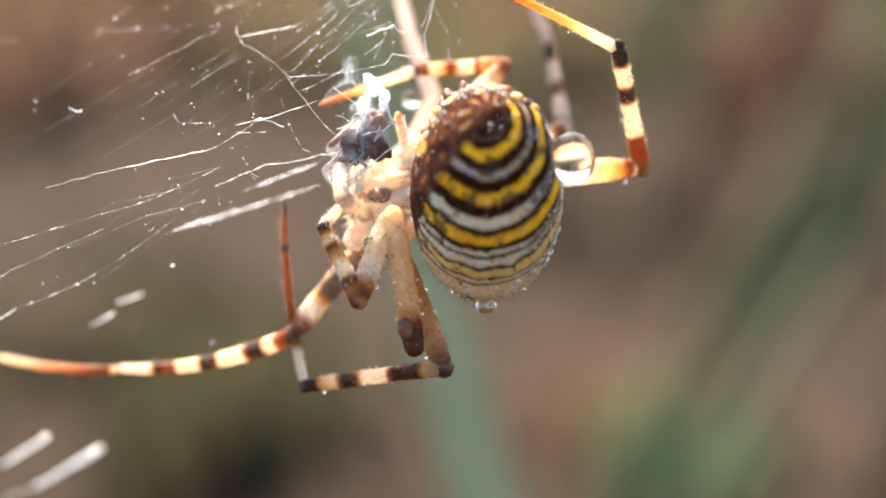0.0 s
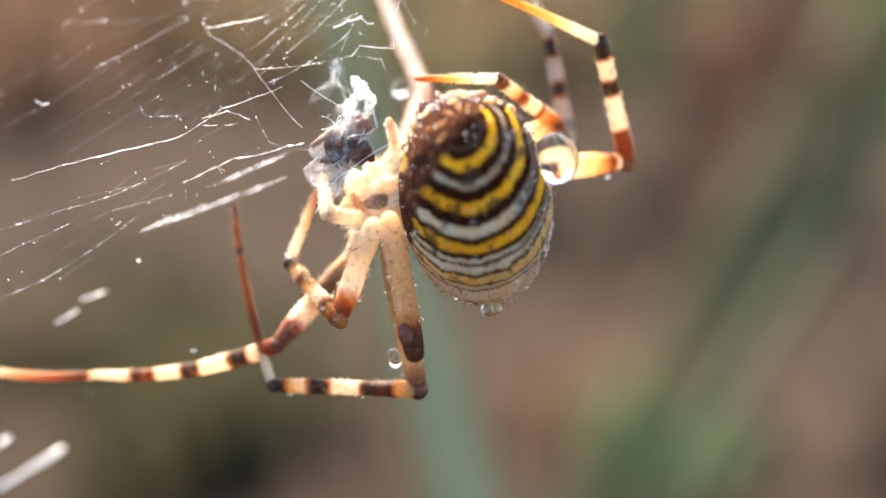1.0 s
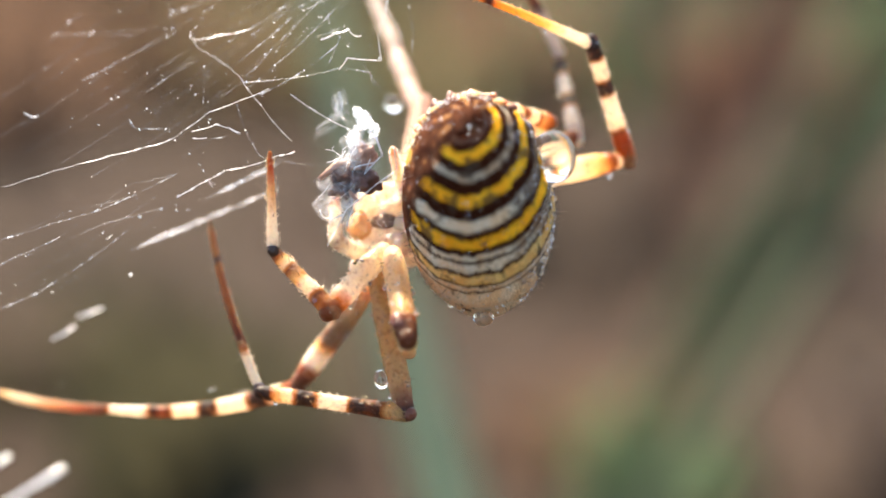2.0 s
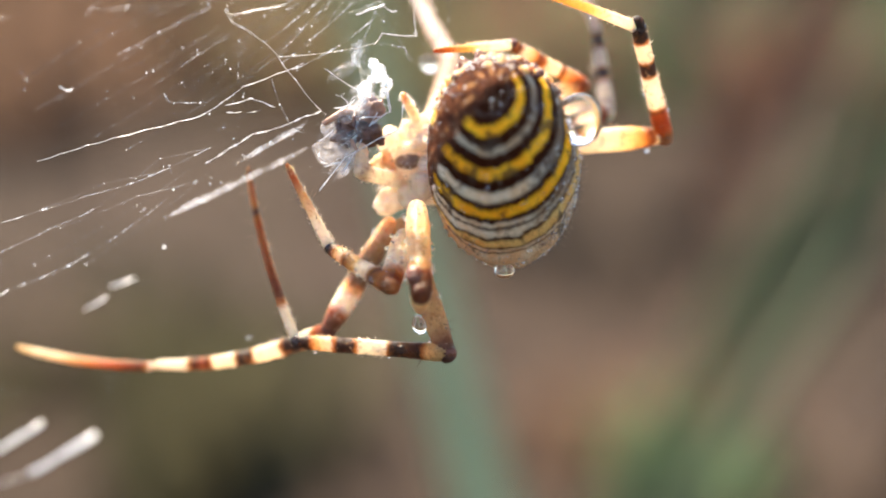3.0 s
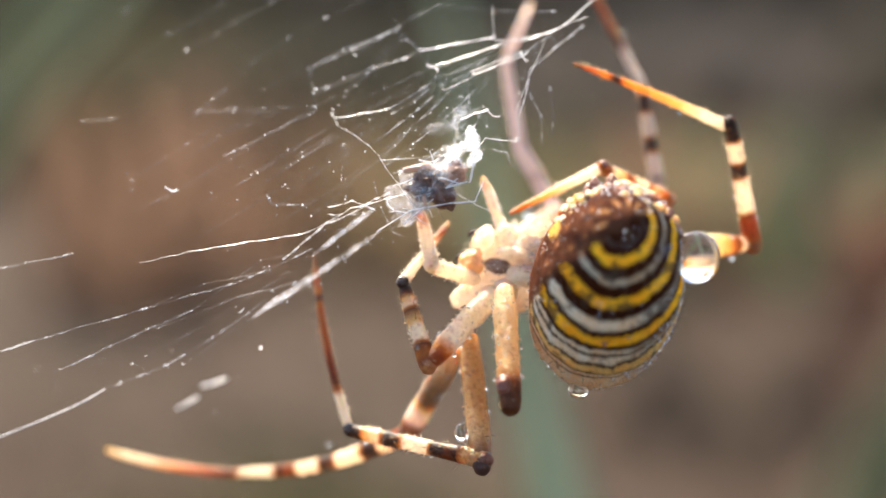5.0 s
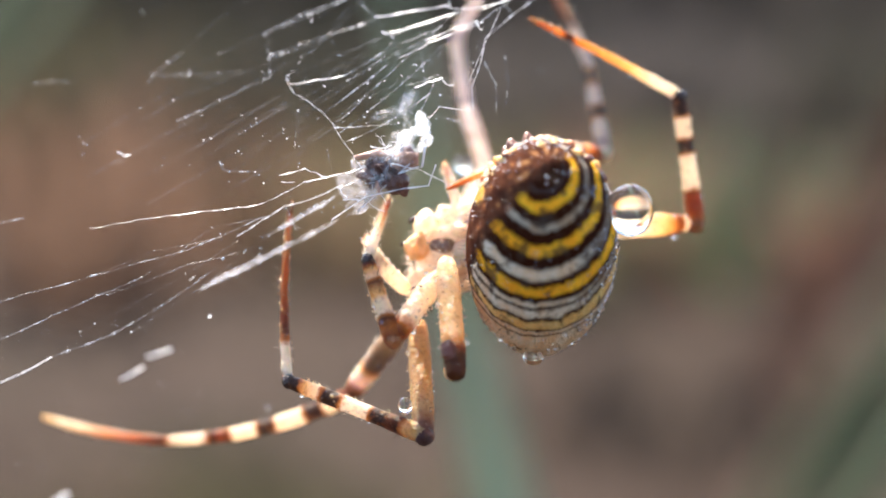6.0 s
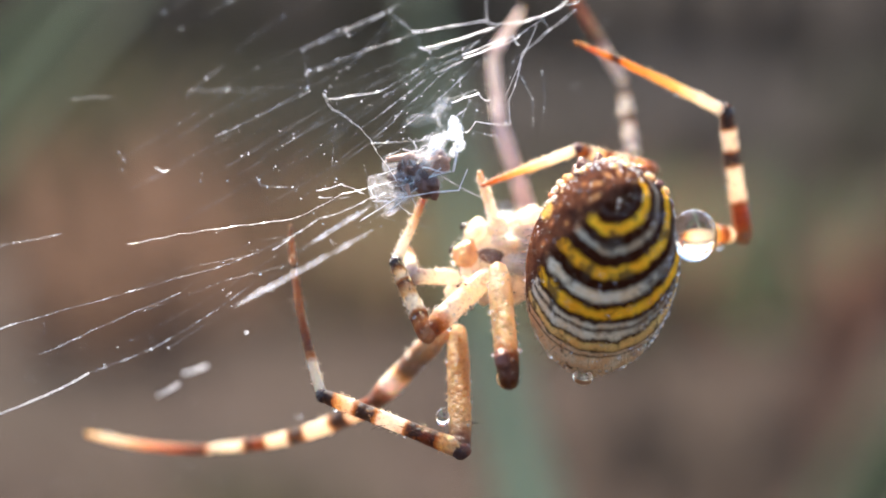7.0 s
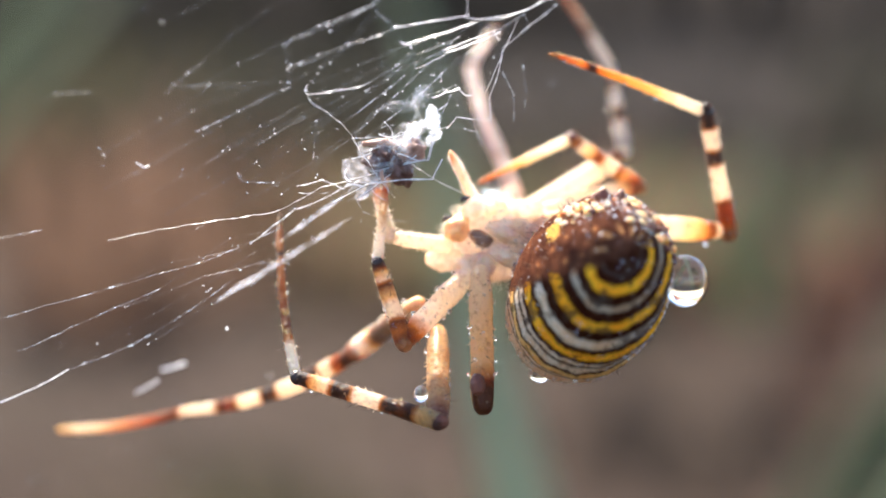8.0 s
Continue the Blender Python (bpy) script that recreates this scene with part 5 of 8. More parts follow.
def build_abdomen():
    bm = bmesh.new()
    bmesh.ops.create_uvsphere(bm, u_segments=96, v_segments=64, radius=1.0)
    for v in bm.verts:
        d = v.co.normalized()
        ang = math.acos(max(-1, min(1, d.z)))
        ripple = 0.010 * math.cos(ang * 16) * max(0, -d.y + 0.5) + 0.02 * noise.noise(d * 3.1) + 0.006 * noise.noise(d * 11)
        v.co = Vector((d.x * RX, d.y * RY, d.z * RZ)) * (1 + ripple)
    ob = part("abdomen", bm, M_ABD, spider, "abdomen banded yellow, white and black, with a brown spotted belly")
    rng = random.Random(3)

    def skin(x, y, z, s=1.0):
        d = Vector((x, y, z)).normalized()
        return Vector((d.x * RX, d.y * RY, d.z * RZ)) * s

    # spinnerets on the belly side, near the tip
    for dx, s in ((-0.42, 1.0), (-0.20, 0.9), (-0.52, 0.75)):
        b = bmesh.new()
        p = skin(dx, 0.62, 0.62, 0.97)
        tube(b, [p, p + Vector((-0.35, 0.9, 0.35)) * 0.4 * s, p + Vector((-0.5, 1.3, 0.7)) * 0.5 * s], (0.50 * s, 0.36 * s, 0.12 * s), 12)
        part("spinneret", b, M_RED, ob, "red-brown spinneret")
    for k in range(84):
        a = rng.uniform(-1.3, 1.2)
        p = skin(math.sin(a) * 0.95 - 0.12, 0.55 + rng.uniform(-0.3, 0.22), 0.72 + rng.uniform(-0.2, 0.2), 0.99)
        r = rng.uniform(0.10, 0.26)
        b = ball(bmesh.new(), p, (r * 1.5, r * 0.9, r), 10, Euler((rng.uniform(-1, 1), rng.uniform(-1, 1), 0)).to_matrix(), 0.7, rng.uniform(0, 9))
        part("bump", b, (M_COXA, M_ORANGE, M_RED, M_KNEE, M_ORANGE, M_BODY)[k % 6], ob)
    # dew and bristles over the skin
    dew, hair = [], bmesh.new()
    for k in range(850):
        if k % 3:
            d = Vector((rng.gauss(0.25, 1), rng.gauss(-0.1, 1), rng.gauss(0, 1))).normalized()
        elif k % 2:
            d = Vector((0.9 + rng.gauss(0, 0.25), rng.gauss(-0.3, 0.4), rng.gauss(-0.3, 0.5))).normalized()
        else:
            d = Vector((rng.gauss(-0.1, 0.5), 0.6 + rng.gauss(0, 0.22), 0.72 + rng.gauss(0, 0.22))).normalized()
        p = skin(*d)
        r = 0.035 + 0.11 * rng.random() ** 4
        if d.x > 0.45 or d.z < -0.1:
            r *= 1.3
        dew.append((p * 1.006, r))
    for k in range(620):
        d = Vector((rng.gauss(0.5 if k % 2 else 0, 1), rng.gauss(0, 1), rng.gauss(-0.4 if k % 2 else 0, 1))).normalized()
        p = skin(*d)
        nrm = Vector((p.x / RX ** 2, p.y / RY ** 2, p.z / RZ ** 2)).normalized()
        q = (nrm + Vector((rng.gauss(0, 0.3), rng.gauss(0, 0.3), rng.gauss(0, 0.3)))).normalized()
        s = q.orthogonal().normalized() * 0.022
        t = q.cross(s)
        vs = [hair.verts.new(p + e) for e in (s, t, -s, -t)]
        tip = hair.verts.new(p + q * rng.uniform(0.25, 0.8))
        for i in range(4):
            hair.faces.new((vs[i], vs[(i + 1) % 4], tip))
    droplets("dew", dew, M_DEW, ob, "tiny beads of dew")
    # highlights put in as white beads, densest on the right flank and tip
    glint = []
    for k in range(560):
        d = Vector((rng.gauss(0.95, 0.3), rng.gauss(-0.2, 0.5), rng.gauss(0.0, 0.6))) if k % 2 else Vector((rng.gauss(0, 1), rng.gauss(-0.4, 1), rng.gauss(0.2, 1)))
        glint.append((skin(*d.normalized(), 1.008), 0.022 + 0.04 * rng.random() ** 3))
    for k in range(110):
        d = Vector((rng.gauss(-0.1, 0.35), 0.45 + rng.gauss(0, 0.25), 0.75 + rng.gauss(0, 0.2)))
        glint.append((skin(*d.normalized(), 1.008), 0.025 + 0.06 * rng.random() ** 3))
    droplets("glint_beads", glint, M_GLINT, ob, "white beads painted as glints of dew")
    tagged(part("hairs", hair, M_BRISTLE, ob, "short dark hairs"), kind="stuff")
    b = bmesh.new()
    ball(b, skin(-0.05, -0.80, -0.62, 1.03), (0.62, 0.5, 0.55), 16)
    part("hanging_drop", b, M_WATER, ob, "clear water drop")
    return ob


def build_cephalothorax():
    """Front body seen from below; x, z as seen, y away from the lens."""
    rng = random.Random(8)
    bm = bmesh.new()
    ball(bm, (0.6, 1.7, 0.1), (3.0, 2.0, 2.5), 24, None, 0.12, 2.0)
    ball(bm, (3.0, 1.2, 0.2), (1.6, 1.3, 1.7), 18, None, 0.15, 3.0)
    ob = part("cephalothorax", bm, M_BODY, spider, "pale hairy front body seen from below")
    b = bmesh.new()
    for _ in range(900):
        d = Vector((rng.gauss(0, 1), rng.gauss(-0.4, 1), rng.gauss(0.2, 1))).normalized()
        c = Vector((0.9, 1.4, 0.1)) + Vector((d.x * 3.6, d.y * 2.0, d.z * 2.5))
        e = (d + Vector((rng.gauss(0, 0.5), rng.gauss(0, 0.5), rng.gauss(0, 0.5)))).normalized()
        s = e.orthogonal().normalized() * 0.02
        t = e.cross(s)
        vs = [b.verts.new(c + q) for q in (s, t, -s, -t)]
        tip = b.verts.new(c + e * rng.uniform(0.3, 0.9))
        for i in range(4):
            b.faces.new((vs[i], vs[(i + 1) % 4], tip))
    tagged(part("hairs", b, M_COXA, ob, "fine pale hairs"), kind="stuff")
    b = bmesh.new()
    ball(b, (-0.25, -0.30, 0.25), (0.85, 0.34, 0.50), 18, Euler((0, 0.5, 0)).to_matrix(), 0.12, 1.0)
    part("breastplate", b, M_STERNUM, ob, "dark breastplate")
    b = bmesh.new()
    crumple(b, (1.15, -0.55, 0.55), (1.05, 0.35, 0.42), 4.0, 0.5, Euler((0, 0.5, 0)).to_matrix())
    part("pale_patch", b, M_COXA, ob, "cream patch on the breastplate")
    for x, z, r in ((-1.75, 0.85, 0.88), (-0.70, 2.05, 0.80)):
        b = bmesh.new()
        crumple(b, (x, -0.3, z), (r * 0.78, r * 0.9, r * 0.98), x * 2.1, 0.24, Euler((0, 0.7, 0)).to_matrix())
        part("jaw", b, M_ORANGE if x < -1 else M_COXA, ob, "swollen amber jaw")
        b = bmesh.new()
        tube(b, [(x - 0.35, 0.1, z + 0.6), (x - 0.72, -0.1, z + 0.62), (x - 0.85, -0.2, z + 0.4)], (0.2, 0.14, 0.05), 9)
        part("fang", b, M_DARK, ob, "dark fang")
    for x, y, z, rx, rz in ((-1.25, 0.1, -1.55, 0.75, 1.0), (-0.25, -0.2, -1.45, 0.8, 0.95), (1.25, -0.3, -0.75, 1.25, 0.75), (-2.5, 0.8, -0.95, 1.2, 0.9),
                            (1.7, 0.1, 1.0, 1.1, 0.75), (0.6, 0.4, 2.0, 0.8, 0.8), (2.5, -0.2, -1.2, 1.1, 0.65), (2.4, 0.3, 1.9, 1.2, 0.8)):
        b = bmesh.new()
        crumple(b, (x, y, z), (rx * 0.9, 0.7, rz * 0.9), x + z, 0.27, Euler((0, rng.uniform(-0.3, 0.3), 0)).to_matrix())
        part("coxa", b, M_BODY if x < -2 else M_COXA, ob)
    dew = []
    for _ in range(130):
        d = Vector((rng.gauss(0, 1), rng.gauss(-1.2, 0.6), rng.gauss(0, 1))).normalized()
        r = rng.uniform(0.03, 0.09)
        c = Vector((0.4 + d.x * 3.3, 0.75 + d.y * 1.9, 0.2 + d.z * 2.5))
        dew.append((c, r))
    droplets("dew", dew, M_DEW, ob, "tiny beads of dew")
    b = bmesh.new()
    tube(b, [(2.4, 0.6, -0.5), (3.4, 0.2, -0.9), (4.4, -0.2, -1.1)], (0.9, 0.55, 0.8), 12)
    part("waist", b, M_COXA, ob, "narrow waist")
    return ob


PIECES = {}


def piece(key, name, length, profile, stops, label="", share=0.85, speck=0.2, hairs=190, hair=0.26, bow=(0, 0)):
    spines = 0 if name == "palp" else 8 if name == "leg_femur" else 14
    PIECES[key] = limb(name, spider, length, profile, limb_material(name + "_skin", length, stops, share, speck), RNG, label, hairs, hair, bow, spines)
    return PIECES[key]


def knee(parent, r, mat, z=0.0, label=""):
    b = bmesh.new()
    ball(b, (0, 0, z), (r, r, r * 1.12), 14, None, 0.1, r)
    return part("knee", b, mat, parent, label)


piece("A1", "leg_femur", 5.59, [(0, 0.54), (0.25, 0.70), (0.75, 0.66), (1, 0.52)], [(0, PEACH), (0.35, HONEY), (0.7, PEACH), (0.85, ORANGE), (0.95, RUST)], label="cream upper leg beaded with dew", speck=0.1)
piece("A2", "leg_tibia", 4.92, [(0, 0.54), (0.3, 0.52), (0.7, 0.46), (1, 0.38)], [(0, RUST), (0.12, ORANGE), (0.24, BROWN), (0.3, CREAM), (0.48, CREAM), (0.55, OCHRE), (0.72, BROWN), (0.78, CREAM), (0.88, OCHRE), (0.93, BROWN), (1, DARK)])
piece("A3", "leg_metatarsus", 5.74, [(0, 0.34), (0.5, 0.27), (1, 0.14)], [(0, PALE), (0.3, PALE), (0.6, BEIGE), (0.85, RUST), (1, BROWN)])
piece("B1", "leg_femur", 8.05, [(0, 0.56), (0.2, 0.72), (0.8, 0.68), (1, 0.60)], [(0, HONEY), (0.35, (0.95, 0.70, 0.42)), (0.70, (0.92, 0.62, 0.33)), (0.78, (0.72, 0.36, 0.14)), (0.84, RUST), (0.90, BROWN), (1, BROWN)], label="honey-coloured upper leg, bent at a dark knee", speck=0.08)
piece("C1", "leg_femur", 8.5, [(0, 0.54), (0.3, 0.70), (0.75, 0.68), (1, 0.54)], [(0, BEIGE), (0.5, (0.66, 0.42, 0.20)), (0.8, BEIGE), (0.92, (0.34, 0.17, 0.11)), (1, (0.14, 0.075, 0.07))], speck=0.3)
piece("C2", "leg_tibia", 8.89, [(0, 0.55), (0.12, 0.52), (0.3, 0.48), (0.7, 0.46), (0.9, 0.43), (1, 0.40)], [(0, BEIGE), (0.13, OCHRE), (0.16, DARK), (0.25, BROWN), (0.3, DARK), (0.38, DARK), (0.41, PALE), (0.6, PALE), (0.63, DARK), (0.75, DARK), (0.78, CREAM), (0.89, OCHRE), (0.92, DARK), (1, DARK)])
piece("C3", "leg_metatarsus", 11.7, [(0, 0.30), (0.4, 0.26), (0.8, 0.19), (1, 0.12)], [(0, PALE), (0.2, PALE), (0.25, BROWN), (0.35, (0.22, 0.06, 0.025)), (0.5, (0.42, 0.15, 0.04)), (0.7, (0.42, 0.15, 0.04)), (0.73, DARK), (0.77, DARK), (0.8, (0.42, 0.15, 0.04)), (0.9, RUST), (0.96, DARK)], bow=(-0.35, 0))
piece("D1", "leg_femur", 7.45, [(0, 0.54), (0.3, 0.70), (0.8, 0.66), (1, 0.52)], [(0, BEIGE), (0.22, (0.40, 0.25, 0.13)), (0.35, (0.24, 0.14, 0.075)), (0.54, (0.19, 0.11, 0.065)), (0.6, OCHRE), (0.66, CREAM), (0.76, CREAM), (0.84, RUST), (0.92, BROWN)], share=0.3)
piece("D2", "leg_tibia", 11.92, [(0, 0.5), (0.1, 0.54), (0.4, 0.5), (1, 0.3)], [(0, RUST), (0.06, RUST), (0.08, CREAM), (0.15, CREAM), (0.17, DARK), (0.25, DARK), (0.27, CREAM), (0.43, CREAM), (0.45, DARK), (0.53, DARK), (0.55, CREAM), (0.67, CREAM), (0.7, BROWN), (0.74, RUST), (0.8, DARK), (0.82, PALE), (1, PALE)], bow=(-0.65, 0))
piece("D3", "leg_metatarsus", 9.76, [(0, 0.29), (0.5, 0.27), (0.85, 0.22), (1, 0.13)], [(0, PALE), (0.03, BROWN), (0.25, (0.46, 0.18, 0.08)), (0.5, (0.68, 0.38, 0.20)), (0.8, CREAM), (1, BEIGE)], bow=(-0.3, 0))
piece("E1", "leg_femur", 12.57, [(0, 0.56), (0.3, 0.78), (0.85, 0.72), (1, 0.54)], [(0, CREAM), (0.78, CREAM), (0.88, (0.95, 0.70, 0.34)), (0.945, (0.85, 0.45, 0.14)), (0.965, BROWN), (0.98, RUST), (1, CREAM)], label="amber upper leg")
piece("E2", "leg_tibia", 7.96, [(0, 0.54), (0.15, 0.54), (0.3, 0.50), (0.8, 0.46), (1, 0.44)], [(0, ORANGE), (0.12, RUST), (0.22, RUST), (0.25, BROWN), (0.28, CREAM), (0.54, CREAM), (0.56, DARK), (0.67, DARK), (0.69, CREAM), (0.84, CREAM), (0.86, DARK), (1, DARK)], speck=0.2)
piece("E3", "leg_metatarsus", 10.6, [(0, 0.36), (0.15, 0.32), (0.5, 0.26), (0.85, 0.19), (1, 0.09)], [(0, PALE), (0.2, CREAM), (0.35, OCHRE), (0.68, AMBER), (0.71, DARK), (0.76, DARK), (0.79, AMBER), (0.93, RUST), (0.97, DARK)], bow=(0.15, 0))
piece("F1", "leg_femur", 11.97, [(0, 0.6), (0.3, 0.75), (0.85, 0.7), (1, 0.55)], [(0, CREAM), (0.8, CREAM), (0.95, BROWN)])
piece("F2", "leg_tibia", 6.75, [(0, 0.48), (0.3, 0.46), (1, 0.36)], [(0, GREY), (0.1, (0.3, 0.25, 0.25)), (0.15, GREY), (0.35, GREY), (0.4, DARK), (0.5, DARK), (0.55, GREY), (0.75, GREY), (0.8, DARK), (0.95, DARK), (1, GREY)])
piece("F3", "leg_metatarsus", 8.1, [(0, 0.36), (0.5, 0.31), (1, 0.24)], [(0, GREY), (0.3, GREY), (0.4, BROWN), (0.6, RUST), (1, RUST)])
piece("G1", "leg_femur", 9.81, [(0, 0.6), (0.3, 0.78), (0.85, 0.7), (1, 0.55)], [(0, CREAM), (0.82, CREAM), (0.92, OCHRE), (1, RUST)])
piece("G2", "leg_tibia", 5.51, [(0, 0.47), (0.3, 0.45), (1, 0.36)], [(0, RUST), (0.1, ORANGE), (0.25, OCHRE), (0.3, BROWN), (0.36, CREAM), (0.52, CREAM), (0.58, RUST), (0.64, BROWN), (0.7, OCHRE), (0.82, CREAM), (0.9, BROWN), (1, ORANGE)])
piece("G3", "leg_metatarsus", 6.8, [(0, 0.32), (0.5, 0.26), (1, 0.12)], [(0, CREAM), (0.35, CREAM), (0.6, OCHRE), (0.85, (0.55, 0.22, 0.06)), (1, RUST)])
piece("H1", "leg_femur", 9.07, [(0, 0.6), (0.3, 0.74), (1, 0.62)], [(0, CREAM), (0.6, (0.69, 0.49, 0.39)), (1, (0.63, 0.45, 0.38))])
piece("H2", "leg_tibia", 6.16, [(0, 0.54), (0.5, 0.52), (1, 0.46)], [(0, (0.80, 0.62, 0.54)), (0.4, (0.80, 0.65, 0.60)), (0.5, (0.58, 0.42, 0.36)), (0.6, (0.80, 0.65, 0.60)), (1, (0.80, 0.66, 0.62))])
piece("H3", "leg_metatarsus", 5.93, [(0, 0.43), (0.5, 0.38), (1, 0.32)], [(0, (0.80, 0.66, 0.62)), (1, (0.80, 0.68, 0.64))])
piece("I1", "palp", 4.12, [(0, 0.34), (0.6, 0.29), (0.9, 0.23), (1, 0.15)], [(0, (0.86, 0.72, 0.64)), (0.8, (0.86, 0.72, 0.64)), (1, (0.50, 0.33, 0.25))], label="pale pinkish feeler reaching to the prey", share=0.35)
piece("J1", "palp", 2.96, [(0, 0.42), (0.5, 0.48), (1, 0.42)], [(0, CREAM), (1, PALE)], label="cream curved feeler")
piece("J2", "palp", 3.33, [(0, 0.42), (0.5, 0.38), (1, 0.24)], [(0, PALE), (0.6, CREAM), (0.9, ORANGE), (1, BROWN)])
for key, r, mat in (("A2", 0.55, M_KNEE), ("C2", 0.55, M_RED), ("D2", 0.52, M_RED), ("E2", 0.58, M_KNEE), ("F2", 0.48, M_COXA), ("G2", 0.49, M_KNEE), ("H2", 0.54, M_COXA)):
    knee(PIECES[key], r, mat)
for key, r, mat in (("A3", 0.38, M_DARK), ("C3", 0.41, M_DARK), ("E3", 0.46, M_DARK), ("G3", 0.4, M_RED)):
    knee(PIECES[key], r, mat)
# the leg that bends straight away from the lens
stub = bmesh.new()
tube(stub, [(0, 0.1, 7.90), (0.1, 1.3, 7.05), (0.1, 2.9, 5.65)], (0.62, 0.55, 0.45), 14)
part("leg_tibia", stub, M_ORANGE, PIECES["B1"], "amber lower leg bent away")
cap = bmesh.new()
ball(cap, (0.30, -0.58, 7.00), (0.46, 0.36, 0.72), 16, None, 0.25, 1.0)
part("knee", cap, M_RED, PIECES["B1"], "dark brown knee")
# dew on the legs
for key, count, zmax, rad, size in (("A1", 26, 5.0, 0.74, 0.17), ("B1", 30, 6.5, 0.82, 0.11), ("C1", 14, 7.5, 0.76, 0.12), ("D1", 8, 6.5, 0.76, 0.1), ("G1", 12, 8.5, 0.75, 0.14), ("C2", 7, 8.5, 0.5, 0.16), ("E1", 14, 12.4, 0.8, 0.17), ("E2", 6, 6.5, 0.6, 0.1), ("G2", 6, 5.0, 0.5, 0.1), ("D2", 5, 10.0, 0.55, 0.14), ("E3", 6, 7.0, 0.33, 0.1), ("A2", 8, 4.5, 0.54, 0.15)):
    rng = random.Random(len(key) + count)
    for k in range(count):
        a, z, s = rng.uniform(0, 6.28), rng.uniform(0.4, zmax), size * rng.uniform(0.45, 1.1)
        p = (math.cos(a) * rad, math.sin(a) * rad, z)
        part("dewdrop", ball(bmesh.new(), (0, 0, 0), s, 10), M_WATER if s > 0.18 else M_DEW, PIECES[key], m=mm(*p))
part("dewdrop", ball(bmesh.new(), (0, 0, 0), (0.55, 0.55, 0.6), 20), M_WATER, PIECES["H2"], m=mm(-1.4, -0.3, 0.6))
part("dewdrop", ball(bmesh.new(), (0, 0, 0), (0.42, 0.42, 0.62), 18), M_WATER, PIECES["C1"], m=mm(1.0, -0.2, 6.3))
toe = bmesh.new()
tube(toe, [(0, 0, 5.83), (0.5, 0, 6.83), (1.4, 0.1, 8.33), (2.4, 0.2, 10.13)], (0.37, 0.32, 0.24, 0.15), 10)
part("leg_tarsus", toe, M_PALE_LEG, PIECES["H3"], "pale thin foot of the leg")


# ---- the big drop ----
def build_drop():
    bm = bmesh.new()
    bmesh.ops.create_uvsphere(bm, u_segments=48, v_segments=32, radius=1.0)
    for v in bm.verts:
        v.co = Vector((v.co.x * 1.36, v.co.y * 1.3, v.co.z * 1.52))
    return tagged(mesh_object("water_drop", bm, M_WATER), "large clear water drop clinging to the spider's abdomen", "water drop")


abdomen = build_abdomen()
cephalothorax = build_cephalothorax()
prey = build_prey()
drop = build_drop()


def in_web(*a):
    return STAND @ mm(*a)


# how far those strands have swung from their last place: seconds, degrees, millimetres across and up
LINE_TURNS = [(0, -4, 0, -0.25), (0.5, -4.5, 0, -0.2), (1, -5, 0, -0.15), (1.5, -6.2, 0, 0.2), (1.7, -6.2, 0, 0.2), (2.8, -6.5, 0, 0.1), (3, -6.5, 0, 0.1), (3.5, -3.5, 0, 0.05),
              (4, -2.7, 0, 0), (4.5, -2.7, 0, 0), (4.7, -2.4, 0, 0), (5.8, 0, 0, 0), (6, 0, 0, 0), (6.5, -1.3, 0, 0), (7, -0.8, 0, 0), (7.5, 0, 0, 0), (8, -1.5, 0, 0)]
BAND_TURNS = [(0, 11.4, 0.6, 0.5), (0.5, 11, 0.6, 0.4), (1, 9, 0.8, 0.2), (1.5, 7, 1.2, 0), (1.7, 7, 1.1, 0), (2.8, 4, 1.0, 0.3), (3, 3, 1.0, 0.3), (3.5, 0, 0.8, 0.4),
              (4, -6, 0.5, 0.4), (4.5, -9, 0.4, 0.3), (4.7, -8, 0.3, 0.3), (5.8, 0, 0, 0), (6, 1, 0, 0), (6.5, -2, 0, 0), (7, -1, 0, 0), (7.5, 0, 0, 0), (8, -4, 0, 0)]


